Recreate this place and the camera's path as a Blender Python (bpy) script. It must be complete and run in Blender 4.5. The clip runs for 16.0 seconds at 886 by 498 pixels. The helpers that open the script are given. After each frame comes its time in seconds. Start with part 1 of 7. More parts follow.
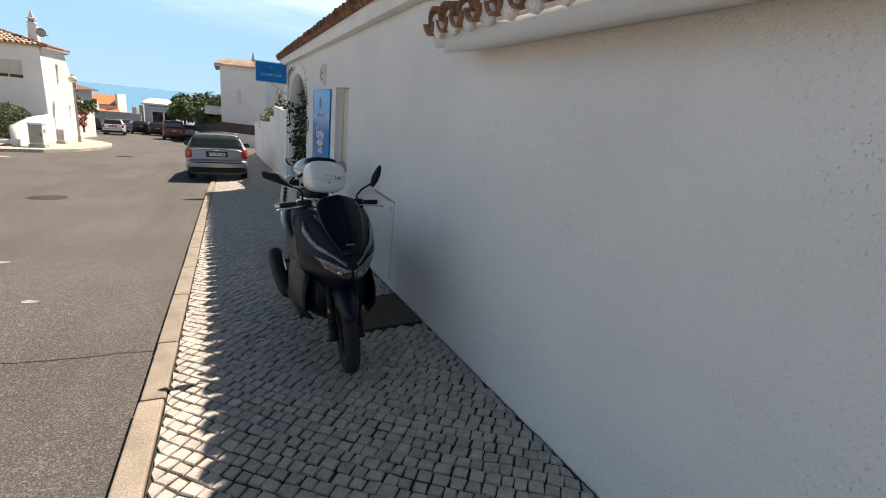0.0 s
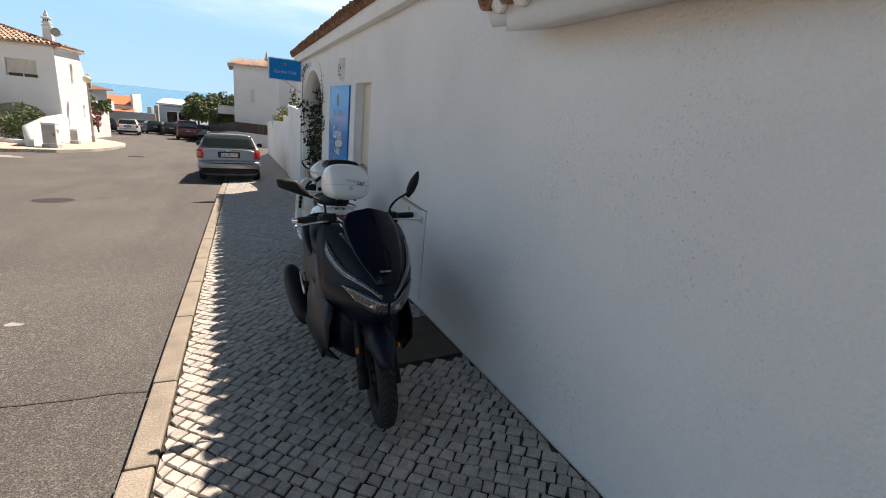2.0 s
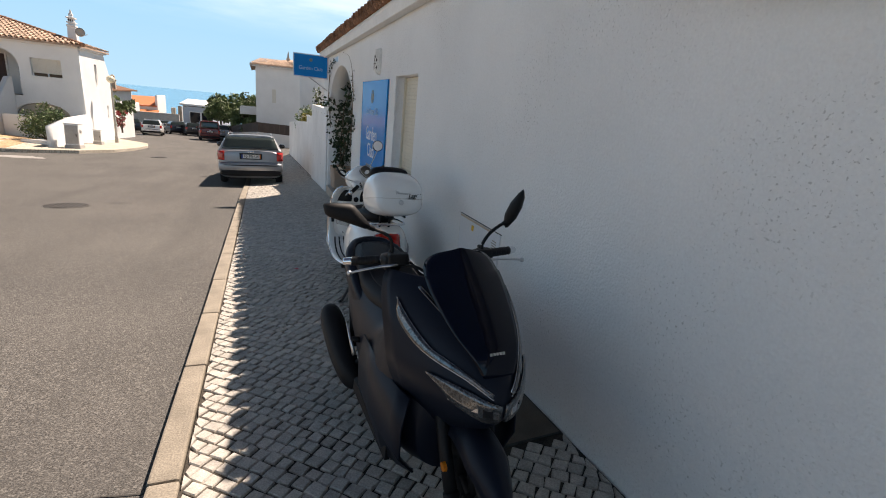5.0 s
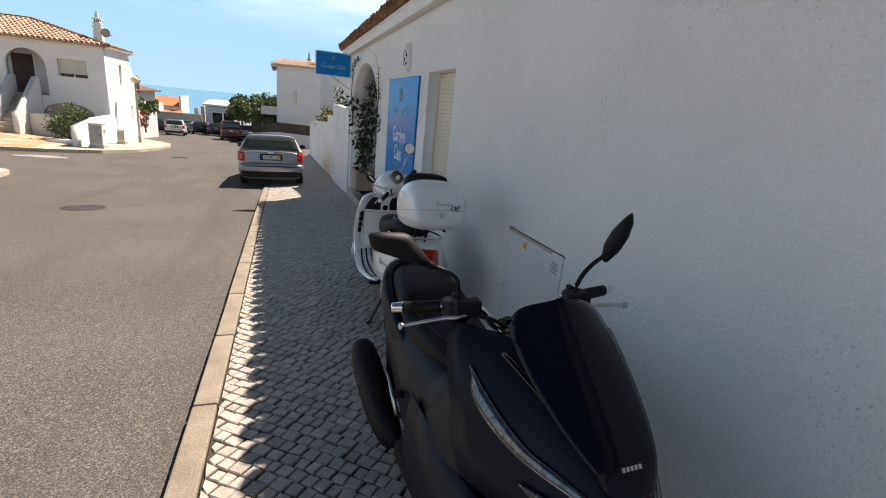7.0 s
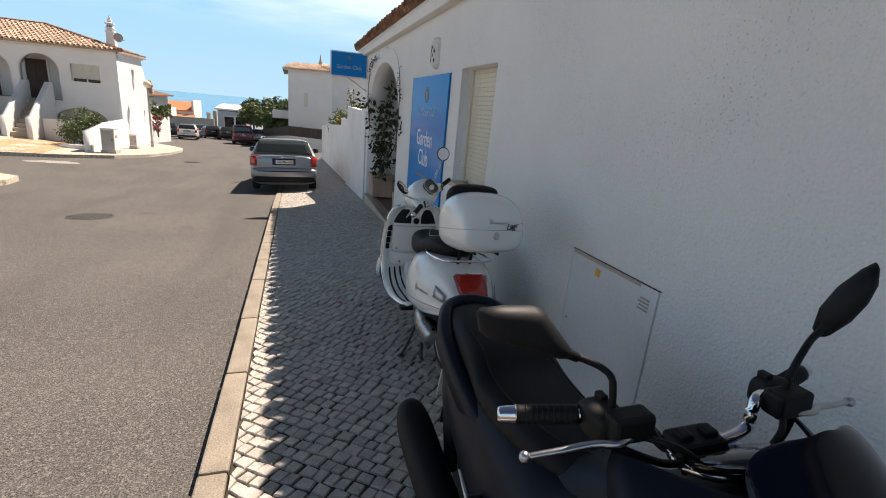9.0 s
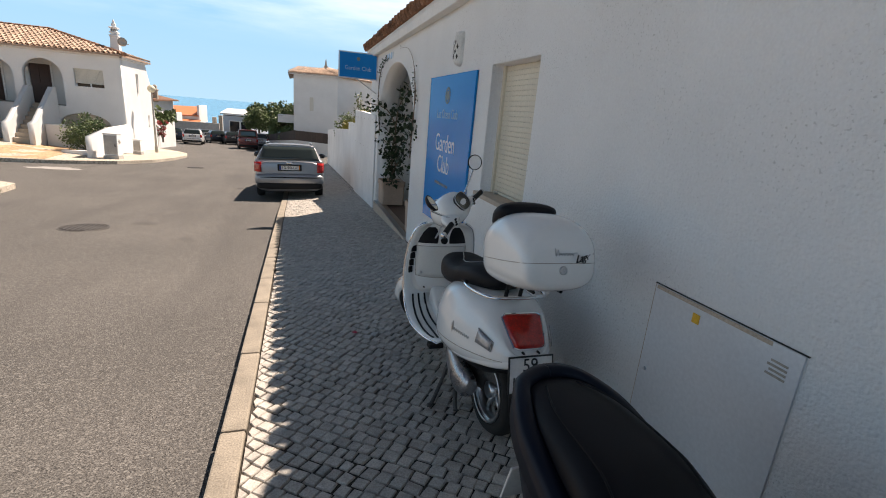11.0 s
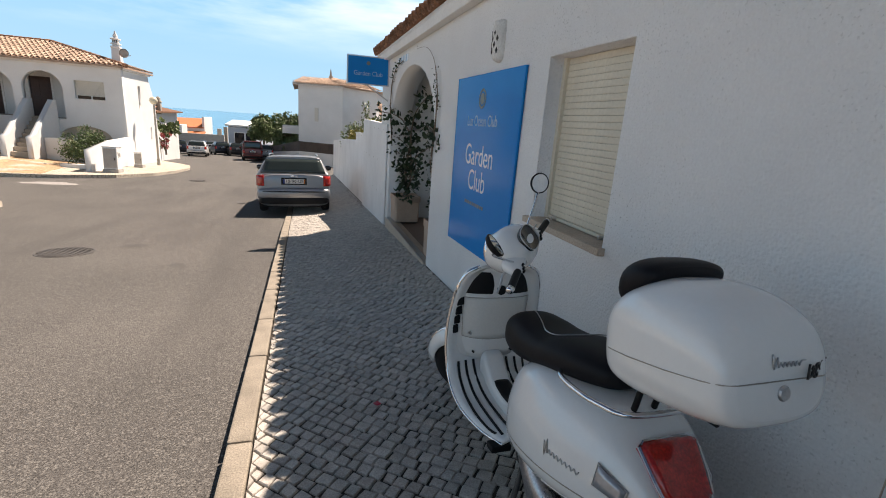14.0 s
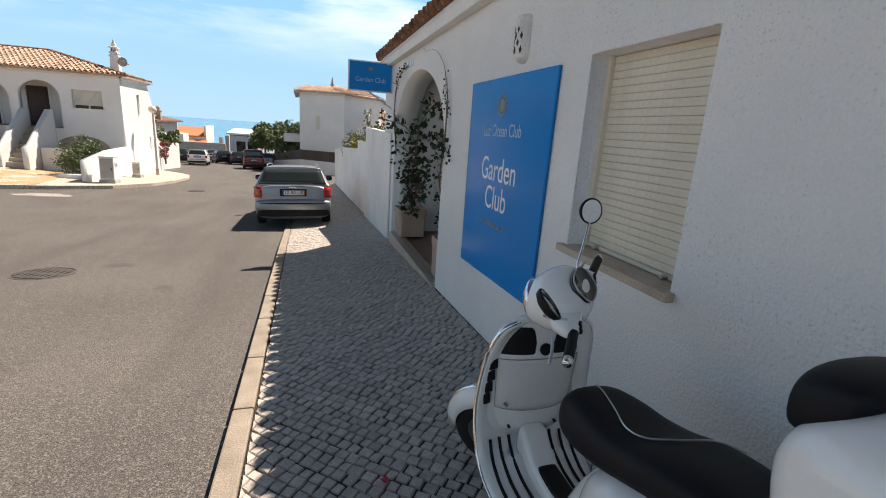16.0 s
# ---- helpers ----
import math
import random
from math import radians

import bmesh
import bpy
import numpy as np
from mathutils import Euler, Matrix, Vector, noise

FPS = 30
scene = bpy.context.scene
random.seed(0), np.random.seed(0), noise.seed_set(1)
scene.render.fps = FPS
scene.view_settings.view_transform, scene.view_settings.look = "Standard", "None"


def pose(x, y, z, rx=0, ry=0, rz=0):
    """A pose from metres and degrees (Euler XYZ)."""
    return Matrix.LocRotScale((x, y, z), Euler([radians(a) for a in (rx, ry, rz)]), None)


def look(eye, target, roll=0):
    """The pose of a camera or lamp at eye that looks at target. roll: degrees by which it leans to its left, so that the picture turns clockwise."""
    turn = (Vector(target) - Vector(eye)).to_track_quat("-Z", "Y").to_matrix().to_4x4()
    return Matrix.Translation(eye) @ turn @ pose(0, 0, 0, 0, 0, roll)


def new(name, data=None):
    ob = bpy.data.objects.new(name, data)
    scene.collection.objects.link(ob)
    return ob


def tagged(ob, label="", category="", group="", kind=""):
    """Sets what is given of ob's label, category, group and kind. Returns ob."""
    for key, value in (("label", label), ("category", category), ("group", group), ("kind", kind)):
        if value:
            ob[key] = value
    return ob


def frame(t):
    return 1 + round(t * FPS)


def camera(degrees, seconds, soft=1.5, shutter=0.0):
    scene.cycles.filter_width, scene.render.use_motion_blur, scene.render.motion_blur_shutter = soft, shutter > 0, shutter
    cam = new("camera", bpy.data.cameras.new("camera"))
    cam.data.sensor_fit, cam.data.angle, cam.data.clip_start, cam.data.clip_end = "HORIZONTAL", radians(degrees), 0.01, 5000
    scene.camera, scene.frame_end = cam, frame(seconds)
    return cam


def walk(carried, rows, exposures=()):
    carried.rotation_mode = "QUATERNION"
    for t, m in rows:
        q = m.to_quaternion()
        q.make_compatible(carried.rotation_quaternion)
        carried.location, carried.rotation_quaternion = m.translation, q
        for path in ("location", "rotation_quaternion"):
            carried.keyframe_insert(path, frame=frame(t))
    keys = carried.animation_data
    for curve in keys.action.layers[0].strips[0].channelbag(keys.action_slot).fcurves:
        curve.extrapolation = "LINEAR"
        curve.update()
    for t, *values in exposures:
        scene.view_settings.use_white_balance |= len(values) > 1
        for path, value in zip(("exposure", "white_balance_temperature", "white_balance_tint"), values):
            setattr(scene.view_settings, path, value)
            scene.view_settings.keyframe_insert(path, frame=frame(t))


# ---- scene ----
cam = camera(87.6, 16.0, 1.0)
METRES, EYE, TILT, LEAN, TURN = 4.784, 1.56, 0.0, 0.0, -25.75
ROWS = [
    (0.0, 0.0, 0.0, 0.0, 1.59, -16.02, -5.56),
    (0.5, -0.0158, 0.0306, 0.0019, 2.0, -16.1, -5.51),
    (1.0, -0.0289, 0.0628, 0.0013, 2.35, -16.11, -5.45),
    (1.5, -0.0387, 0.0878, -0.0028, 2.61, -16.12, -5.44),
    (2.0, -0.0525, 0.1215, -0.0093, 2.94, -16.18, -5.47),
    (2.5, -0.0667, 0.1548, -0.0099, 3.23, -16.27, -5.48),
    (3.0, -0.0828, 0.1866, -0.0097, 3.5, -16.32, -5.45),
    (3.5, -0.0953, 0.2093, -0.0118, 3.72, -16.32, -5.41),
    (4.0, -0.1124, 0.2386, -0.017, 4.04, -16.34, -5.39),
    (6.5, -0.1846, 0.3744, -0.0265, 6.89, -16.45, -5.37),
    (7.0, -0.1956, 0.3963, -0.0286, 7.29, -16.52, -5.38),
    (7.5, -0.211, 0.425, -0.0267, 7.73, -16.52, -5.26),
    (8.0, -0.227, 0.452, -0.0263, 8.05, -16.44, -5.1),
    (8.5, -0.2447, 0.4785, -0.0313, 8.27, -16.36, -5.0),
    (9.0, -0.2587, 0.4984, -0.0363, 8.42, -16.33, -4.95),
    (11.5, -0.3309, 0.6393, -0.0424, 9.03, -15.82, -4.63),
    (12.0, -0.3443, 0.6712, -0.0414, 9.09, -15.7, -4.55),
    (12.5, -0.3582, 0.7021, -0.0394, 9.15, -15.53, -4.41),
    (13.0, -0.369, 0.7238, -0.0416, 9.22, -15.35, -4.32),
    (13.5, -0.3845, 0.7521, -0.0474, 9.29, -15.11, -4.23),
    (14.0, -0.3995, 0.7812, -0.0498, 9.38, -14.9, -4.1),
    (14.5, -0.4129, 0.8099, -0.045, 9.46, -14.69, -3.99),
    (15.0, -0.4207, 0.8313, -0.0418, 9.5, -14.51, -3.89),
    (15.5, -0.4305, 0.86, -0.0419, 9.52, -14.3, -3.83),
    (16.0, -0.4396, 0.8903, -0.0454, 9.53, -14.1, -3.77),
]
walk(cam, [(t, pose(0, 0, EYE, TILT, LEAN, TURN) @ pose(METRES * x, METRES * y, METRES * z, 90 + pitch, roll, yaw)) for t, x, y, z, yaw, pitch, roll in ROWS], [(0.0, 0.88, 7350, 19), (16.0, 0.88, 7350, 19)])

# ---- light ----
SUN_EL, SUN_AZ = 56.9, 50.0          # azimuth from +y towards +x
world = bpy.data.worlds.new("world")
scene.world = world
world.use_nodes = True
wn, wl = world.node_tree.nodes, world.node_tree.links
wn.clear()
sky = wn.new("ShaderNodeTexSky")
sky.sky_type, sky.sun_disc = "NISHITA", False
sky.sun_elevation, sky.sun_rotation = radians(SUN_EL), radians(SUN_AZ)
sky.air_density, sky.dust_density, sky.ozone_density = 1.0, 0.6, 1.6
wtc = wn.new("ShaderNodeTexCoord")
wmap = wn.new("ShaderNodeMapping")
wmap.inputs["Scale"].default_value = (1.2, 2.0, 7.0)
wmap.inputs["Rotation"].default_value = (0.25, 0.1, 0.4)
wmap.inputs["Location"].default_value = (0.0, 0.35, 0.0)
wnoise = wn.new("ShaderNodeTexNoise")
wnoise.inputs["Scale"].default_value, wnoise.inputs["Detail"].default_value, wnoise.inputs["Roughness"].default_value = 1.6, 7, 0.55
wramp = wn.new("ShaderNodeValToRGB")
wramp.color_ramp.elements[0].position, wramp.color_ramp.elements[1].position = 0.49, 0.72
wsep = wn.new("ShaderNodeSeparateXYZ")
wup = wn.new("ShaderNodeMapRange")          # clouds only well above the sea
wup.inputs["From Min"].default_value, wup.inputs["From Max"].default_value = 0.10, 0.30
wtop = wn.new("ShaderNodeMapRange")          # and thin out overhead
wtop.inputs["From Min"].default_value, wtop.inputs["From Max"].default_value = 0.62, 0.42
wmul2 = wn.new("ShaderNodeMath")
wmul2.operation = "MULTIPLY"
wmul = wn.new("ShaderNodeMath")
wmul.operation = "MULTIPLY"
wmix = wn.new("ShaderNodeMixRGB")
wmix.inputs["Color2"].default_value = (40.0, 41.0, 42.5, 1)
wback, wout = wn.new("ShaderNodeBackground"), wn.new("ShaderNodeOutputWorld")
wback.inputs["Strength"].default_value = 0.0245
wl.new(wtc.outputs["Generated"], wmap.inputs["Vector"])
wl.new(wmap.outputs["Vector"], wnoise.inputs["Vector"])
wl.new(wnoise.outputs["Fac"], wramp.inputs["Fac"])
wl.new(wtc.outputs["Generated"], wsep.inputs["Vector"])
wl.new(wsep.outputs["Z"], wup.inputs["Value"])
wl.new(wramp.outputs["Color"], wmul.inputs[0])
wl.new(wsep.outputs["Z"], wtop.inputs["Value"])
wl.new(wup.outputs["Result"], wmul2.inputs[0])
wl.new(wtop.outputs["Result"], wmul2.inputs[1])
wl.new(wmul2.outputs["Value"], wmul.inputs[1])
wl.new(wmul.outputs["Value"], wmix.inputs["Fac"])
whaze = wn.new("ShaderNodeValToRGB")          # sea haze: pale at the horizon, clear blue above
whaze.color_ramp.elements[0].position, whaze.color_ramp.elements[0].color = 0.0, (10.6, 18.4, 24.6, 1)
whaze.color_ramp.elements[1].position, whaze.color_ramp.elements[1].color = 0.4, (3.8, 14.2, 25.5, 1)
wlow = wn.new("ShaderNodeMapRange")
wlow.inputs["From Min"].default_value, wlow.inputs["From Max"].default_value = 0.42, 0.24
whmix = wn.new("ShaderNodeMixRGB")
wl.new(wsep.outputs["Z"], whaze.inputs["Fac"])
wl.new(wsep.outputs["Z"], wlow.inputs["Value"])
wl.new(wlow.outputs["Result"], whmix.inputs["Fac"])
wl.new(sky.outputs["Color"], whmix.inputs["Color1"])
wl.new(whaze.outputs["Color"], whmix.inputs["Color2"])
wl.new(whmix.outputs["Color"], wmix.inputs["Color1"])
wl.new(wmix.outputs["Color"], wback.inputs["Color"])
wl.new(wback.outputs["Background"], wout.inputs["Surface"])
sun = new("sun", bpy.data.lights.new("sun", "SUN"))
sun.data.energy, sun.data.angle, sun.data.color = 5.0, radians(0.55), (1.0, 0.95, 0.87)
sun.matrix_world = look((50 * 0.5, 50 * 0.42, 50), (0, 0, 0))

# ---- materials ----


def mat(name, base, rough=0.6, metal=0.0, var=0.12, scale=6.0, fine=80.0, bump=0.0, spec=0.5, coat=0.0, tint=None, rand=0.0, dist=0.01, fvar=None):
    """A surface with slow and fine variation of its colour, and fine relief."""
    m = bpy.data.materials.new(name)
    m.use_nodes = True
    n, l = m.node_tree.nodes, m.node_tree.links
    p = n["Principled BSDF"]
    tc = n.new("ShaderNodeTexCoord")
    big, small = n.new("ShaderNodeTexNoise"), n.new("ShaderNodeTexNoise")
    big.inputs["Scale"].default_value, big.inputs["Detail"].default_value = scale, 5
    small.inputs["Scale"].default_value, small.inputs["Detail"].default_value = fine, 3
    l.new(tc.outputs["Object"], big.inputs["Vector"])
    l.new(tc.outputs["Object"], small.inputs["Vector"])
    dark = [c * (1 - var) for c in base] if tint is None else list(tint)
    ramp = n.new("ShaderNodeValToRGB")
    ramp.color_ramp.elements[0].position, ramp.color_ramp.elements[1].position = 0.3, 0.7
    ramp.color_ramp.elements[0].color = (*dark, 1)
    ramp.color_ramp.elements[1].color = (*[min(1, c * (1 + var * 0.5)) for c in base], 1)
    l.new(big.outputs["Fac"], ramp.inputs["Fac"])
    hsv = n.new("ShaderNodeHueSaturation")
    vm = n.new("ShaderNodeMapRange")
    f = var if fvar is None else fvar
    vm.inputs["From Min"].default_value, vm.inputs["From Max"].default_value = 0.3, 0.7
    vm.inputs["To Min"].default_value, vm.inputs["To Max"].default_value = 1 - f, 1 + f
    l.new(small.outputs["Fac"], vm.inputs["Value"])
    l.new(ramp.outputs["Color"], hsv.inputs["Color"])
    last = vm.outputs["Result"]
    if rand:
        oi, geo = n.new("ShaderNodeObjectInfo"), n.new("ShaderNodeNewGeometry")
        add, fr, rr, mm = (n.new("ShaderNodeMath"), n.new("ShaderNodeMath"), n.new("ShaderNodeMapRange"), n.new("ShaderNodeMath"))
        add.operation, fr.operation, mm.operation = "ADD", "FRACT", "MULTIPLY"
        l.new(oi.outputs["Random"], add.inputs[0])
        l.new(geo.outputs["Random Per Island"], add.inputs[1])
        l.new(add.outputs["Value"], fr.inputs[0])
        rr.inputs["To Min"].default_value, rr.inputs["To Max"].default_value = 1 - rand, 1 + rand * 0.6
        l.new(fr.outputs["Value"], rr.inputs["Value"])
        l.new(rr.outputs["Result"], mm.inputs[0])
        l.new(last, mm.inputs[1])
        last = mm.outputs["Value"]
    l.new(last, hsv.inputs["Value"])
    l.new(hsv.outputs["Color"], p.inputs["Base Color"])
    rm = n.new("ShaderNodeMapRange")
    rm.inputs["To Min"].default_value, rm.inputs["To Max"].default_value = max(0.02, rough * 0.85), min(1, rough * 1.15)
    l.new(big.outputs["Fac"], rm.inputs["Value"])
    l.new(rm.outputs["Result"], p.inputs["Roughness"])
    p.inputs["Metallic"].default_value = metal
    p.inputs["Specular IOR Level"].default_value = spec
    p.inputs["Coat Weight"].default_value = coat
    if bump:
        b = n.new("ShaderNodeBump")
        b.inputs["Strength"].default_value, b.inputs["Distance"].default_value = bump, dist
        l.new(small.outputs["Fac"], b.inputs["Height"])
        l.new(b.outputs["Normal"], p.inputs["Normal"])
    return m


def plaster(name, base, grain=55.0, bump=0.5, dist=0.006, specks=0.0, blotch=0.08):
    """Rendered, lime-washed wall: rough grain, faint blotches, small dark specks in patches."""
    m = mat(name, base, 0.9, 0, blotch, 1.1, grain, bump, 0.25, dist=dist, fvar=0.03)
    n, l = m.node_tree.nodes, m.node_tree.links
    p = n["Principled BSDF"]
    tc = next(x for x in n if x.bl_idname == "ShaderNodeTexCoord")
    # trowelled bumps of two sizes
    v = n.new("ShaderNodeTexVoronoi")
    v.inputs["Scale"].default_value = grain * 0.8
    v.feature = "SMOOTH_F1"
    l.new(tc.outputs["Object"], v.inputs["Vector"])
    old = next(x for x in n if x.bl_idname == "ShaderNodeBump")
    b2 = n.new("ShaderNodeBump")
    b2.inputs["Strength"].default_value, b2.inputs["Distance"].default_value = bump, dist
    l.new(v.outputs["Distance"], b2.inputs["Height"])
    l.new(old.outputs["Normal"], b2.inputs["Normal"])
    l.new(b2.outputs["Normal"], p.inputs["Normal"])
    if specks:
        sp = n.new("ShaderNodeTexNoise")
        sp.inputs["Scale"].default_value, sp.inputs["Detail"].default_value = 85, 2
        where = n.new("ShaderNodeTexNoise")
        where.inputs["Scale"].default_value, where.inputs["Detail"].default_value = 1.3, 3
        l.new(tc.outputs["Object"], sp.inputs["Vector"])
        l.new(tc.outputs["Object"], where.inputs["Vector"])
        r1, r2 = n.new("ShaderNodeMapRange"), n.new("ShaderNodeMapRange")
        r1.inputs["From Min"].default_value, r1.inputs["From Max"].default_value = 0.625, 0.70
        r2.inputs["From Min"].default_value, r2.inputs["From Max"].default_value = 0.44, 0.64
        l.new(sp.outputs["Fac"], r1.inputs["Value"])
        l.new(where.outputs["Fac"], r2.inputs["Value"])
        mu, mu2 = n.new("ShaderNodeMath"), n.new("ShaderNodeMath")
        mu.operation = mu2.operation = "MULTIPLY"
        l.new(r1.outputs["Result"], mu.inputs[0])
        l.new(r2.outputs["Result"], mu.inputs[1])
        l.new(mu.outputs["Value"], mu2.inputs[0])
        mu2.inputs[1].default_value = specks
        mx = n.new("ShaderNodeMixRGB")
        mx.inputs["Color2"].default_value = (0.16, 0.15, 0.12, 1)
        hsv = next(x for x in n if x.bl_idname == "ShaderNodeHueSaturation")
        l.new(hsv.outputs["Color"], mx.inputs["Color1"])
        l.new(mu2.outputs["Value"], mx.inputs["Fac"])
        l.new(mx.outputs["Color"], p.inputs["Base Color"])
    return m


def asphalt_mat():
    m = mat("asphalt", (0.094, 0.088, 0.081), 0.9, 0, 0.24, 0.45, 130, 1.0, 0.3, dist=0.007, fvar=0.75)
    n, l = m.node_tree.nodes, m.node_tree.links
    p = n["Principled BSDF"]
    tc = next(x for x in n if x.bl_idname == "ShaderNodeTexCoord")
    hsv = next(x for x in n if x.bl_idname == "ShaderNodeHueSaturation")
    v = n.new("ShaderNodeTexVoronoi")                  # pale chips in the binder
    v.inputs["Scale"].default_value = 115
    l.new(tc.outputs["Object"], v.inputs["Vector"])
    sep = n.new("ShaderNodeSeparateColor")
    l.new(v.outputs["Color"], sep.inputs["Color"])
    r = n.new("ShaderNodeMapRange")
    r.inputs["From Min"].default_value, r.inputs["From Max"].default_value = 0.7, 1.0
    r.inputs["To Max"].default_value = 0.9
    l.new(sep.outputs["Red"], r.inputs["Value"])
    mx = n.new("ShaderNodeMixRGB")
    mx.inputs["Color2"].default_value = (0.21, 0.198, 0.18, 1)
    l.new(r.outputs["Result"], mx.inputs["Fac"])
    l.new(hsv.outputs["Color"], mx.inputs["Color1"])
    # oily wheel tracks and patches
    mp = n.new("ShaderNodeMapping")
    mp.inputs["Scale"].default_value = (0.9, 0.13, 1)
    st = n.new("ShaderNodeTexNoise")
    st.inputs["Scale"].default_value, st.inputs["Detail"].default_value = 1.2, 6
    l.new(tc.outputs["Object"], mp.inputs["Vector"])
    l.new(mp.outputs["Vector"], st.inputs["Vector"])
    r3 = n.new("ShaderNodeMapRange")
    r3.inputs["From Min"].default_value, r3.inputs["From Max"].default_value = 0.5, 0.72
    r3.inputs["To Max"].default_value = 0.5
    l.new(st.outputs["Fac"], r3.inputs["Value"])
    mx2 = n.new("ShaderNodeMixRGB")
    mx2.inputs["Color2"].default_value = (0.055, 0.052, 0.049, 1)
    l.new(r3.outputs["Result"], mx2.inputs["Fac"])
    l.new(mx.outputs["Color"], mx2.inputs["Color1"])
    l.new(mx2.outputs["Color"], p.inputs["Base Color"])
    return m


def far_sett_mat(name, base, joint, size):
    """Small setts seen from far off: colour of stones and joints."""
    m = mat(name, base, 0.85, 0, 0.2, 0.8, 40, 0.3, 0.3)
    n, l = m.node_tree.nodes, m.node_tree.links
    p = n["Principled BSDF"]
    tc = next(x for x in n if x.bl_idname == "ShaderNodeTexCoord")
    hsv = next(x for x in n if x.bl_idname == "ShaderNodeHueSaturation")
    v = n.new("ShaderNodeTexVoronoi")
    v.feature = "DISTANCE_TO_EDGE"
    v.inputs["Scale"].default_value = 1 / size
    l.new(tc.outputs["Object"], v.inputs["Vector"])
    r = n.new("ShaderNodeMapRange")
    r.inputs["From Min"].default_value, r.inputs["From Max"].default_value = 0.03, 0.1
    r.inputs["To Min"].default_value, r.inputs["To Max"].default_value = 0.75, 0.0
    l.new(v.outputs["Distance"], r.inputs["Value"])
    mx = n.new("ShaderNodeMixRGB")
    mx.inputs["Color2"].default_value = (*joint, 1)
    l.new(r.outputs["Result"], mx.inputs["Fac"])
    l.new(hsv.outputs["Color"], mx.inputs["Color1"])
    l.new(mx.outputs["Color"], p.inputs["Base Color"])
    return m


def glass_mat(name, tint, rough=0.03, alpha=None):
    m = bpy.data.materials.new(name)
    m.use_nodes = True
    p = m.node_tree.nodes["Principled BSDF"]
    p.inputs["Base Color"].default_value = (*tint, 1)
    p.inputs["Roughness"].default_value = rough
    p.inputs["Transmission Weight"].default_value = 1.0 if alpha is None else alpha
    p.inputs["IOR"].default_value = 1.45
    return m


WALL = plaster("white_plaster", (0.755, 0.75, 0.735), 95, 0.85, 0.005, 0.45, 0.07)
WALL_FAR = plaster("white_plaster_far", (0.70, 0.695, 0.68), 20, 0.25, 0.006, 0, 0.06)
WALL_GARDEN = plaster("white_plaster_garden", (0.78, 0.78, 0.77), 25, 0.35, 0.006, 0.3, 0.12)
CORNICE = plaster("cornice_plaster", (0.78, 0.765, 0.73), 30, 0.25, 0.004, 0.25, 0.12)
ASPHALT = asphalt_mat()
EARTH = mat("earth", (0.22, 0.17, 0.11), 0.95, 0, 0.3, 0.3, 6, 0.5, 0.2)
SEA = mat("sea", (0.07, 0.24, 0.38), 0.22, 0, 0.2, 0.004, 0.05, 0.25, 0.4, dist=0.6)
KERB = mat("kerb_stone", (0.27, 0.235, 0.188), 0.85, 0, 0.3, 4, 110, 0.6, 0.3, rand=0.10, dist=0.003)
COBBLE = mat("limestone_sett", (0.45, 0.415, 0.368), 0.6, 0, 0.22, 16, 130, 0.5, 0.35, rand=0.17, dist=0.003)
JOINT = mat("sandy_joint", (0.06, 0.052, 0.043), 0.95, 0, 0.35, 9, 140, 0.6, 0.2)
FAR_SETT = far_sett_mat("far_setts", (0.55, 0.49, 0.40), (0.2, 0.17, 0.14), 0.12)
PATIO = far_sett_mat("patio_setts", (0.50, 0.34, 0.20), (0.22, 0.15, 0.09), 0.2)
TILE = mat("clay_tile", (0.30, 0.15, 0.085), 0.8, 0, 0.35, 6, 60, 0.4, 0.3, rand=0.35)
TILE_PALE = mat("pale_clay_tile", (0.50, 0.36, 0.27), 0.85, 0, 0.3, 2, 20, 0.4, 0.25, rand=0.25)
TILE_ORANGE = mat("orange_clay_tile", (0.55, 0.20, 0.09), 0.85, 0, 0.15, 1, 20, 0.3, 0.25, rand=0.15)
LIME = mat("lime_wash", (0.75, 0.74, 0.72), 0.9, 0, 0.15, 12, 80, 0.4, 0.2)
SHUTTER = mat("cream_shutter", (0.66, 0.60, 0.48), 0.5, 0, 0.06, 3, 60, 0.05, 0.4)
SHUTTER_FAR = mat("grey_beige_shutter", (0.58, 0.55, 0.48), 0.55, 0, 0.05, 3, 60, 0.05)
SILL = mat("sill_stone", (0.50, 0.40, 0.31), 0.7, 0, 0.15, 7, 90, 0.3)
BLUE = mat("blue_sign_board", (0.0, 0.225, 0.60), 0.16, 0, 0.05, 1.5, 300, 0.0, 0.05, fvar=0.02)
WHITE_PRINT = mat("white_print", (0.80, 0.82, 0.84), 0.4, 0, 0.03, 4, 60, 0)
GOLD_PRINT = mat("faded_gold_print", (0.20, 0.22, 0.18), 0.5, 0, 0.2, 20, 60, 0)
PALE_PRINT = mat("pale_blue_print", (0.36, 0.53, 0.67), 0.4, 0, 0.03, 4, 60, 0)
ALU = mat("aluminium", (0.55, 0.56, 0.57), 0.35, 1.0, 0.08, 8, 120, 0.05)
IRON = mat("cast_iron", (0.10, 0.092, 0.085), 0.65, 0.5, 0.25, 10, 120, 0.4)
RUBBER_MAT = mat("brown_doormat", (0.14, 0.115, 0.09), 0.95, 0, 0.2, 6, 260, 0.8, 0.2)
PANEL = mat("white_panel_paint", (0.66, 0.67, 0.68), 0.5, 0, 0.05, 2.5, 60, 0.05)
DARKGAP = mat("dark_gap", (0.05, 0.045, 0.04), 0.9, 0, 0.3, 10, 80, 0)
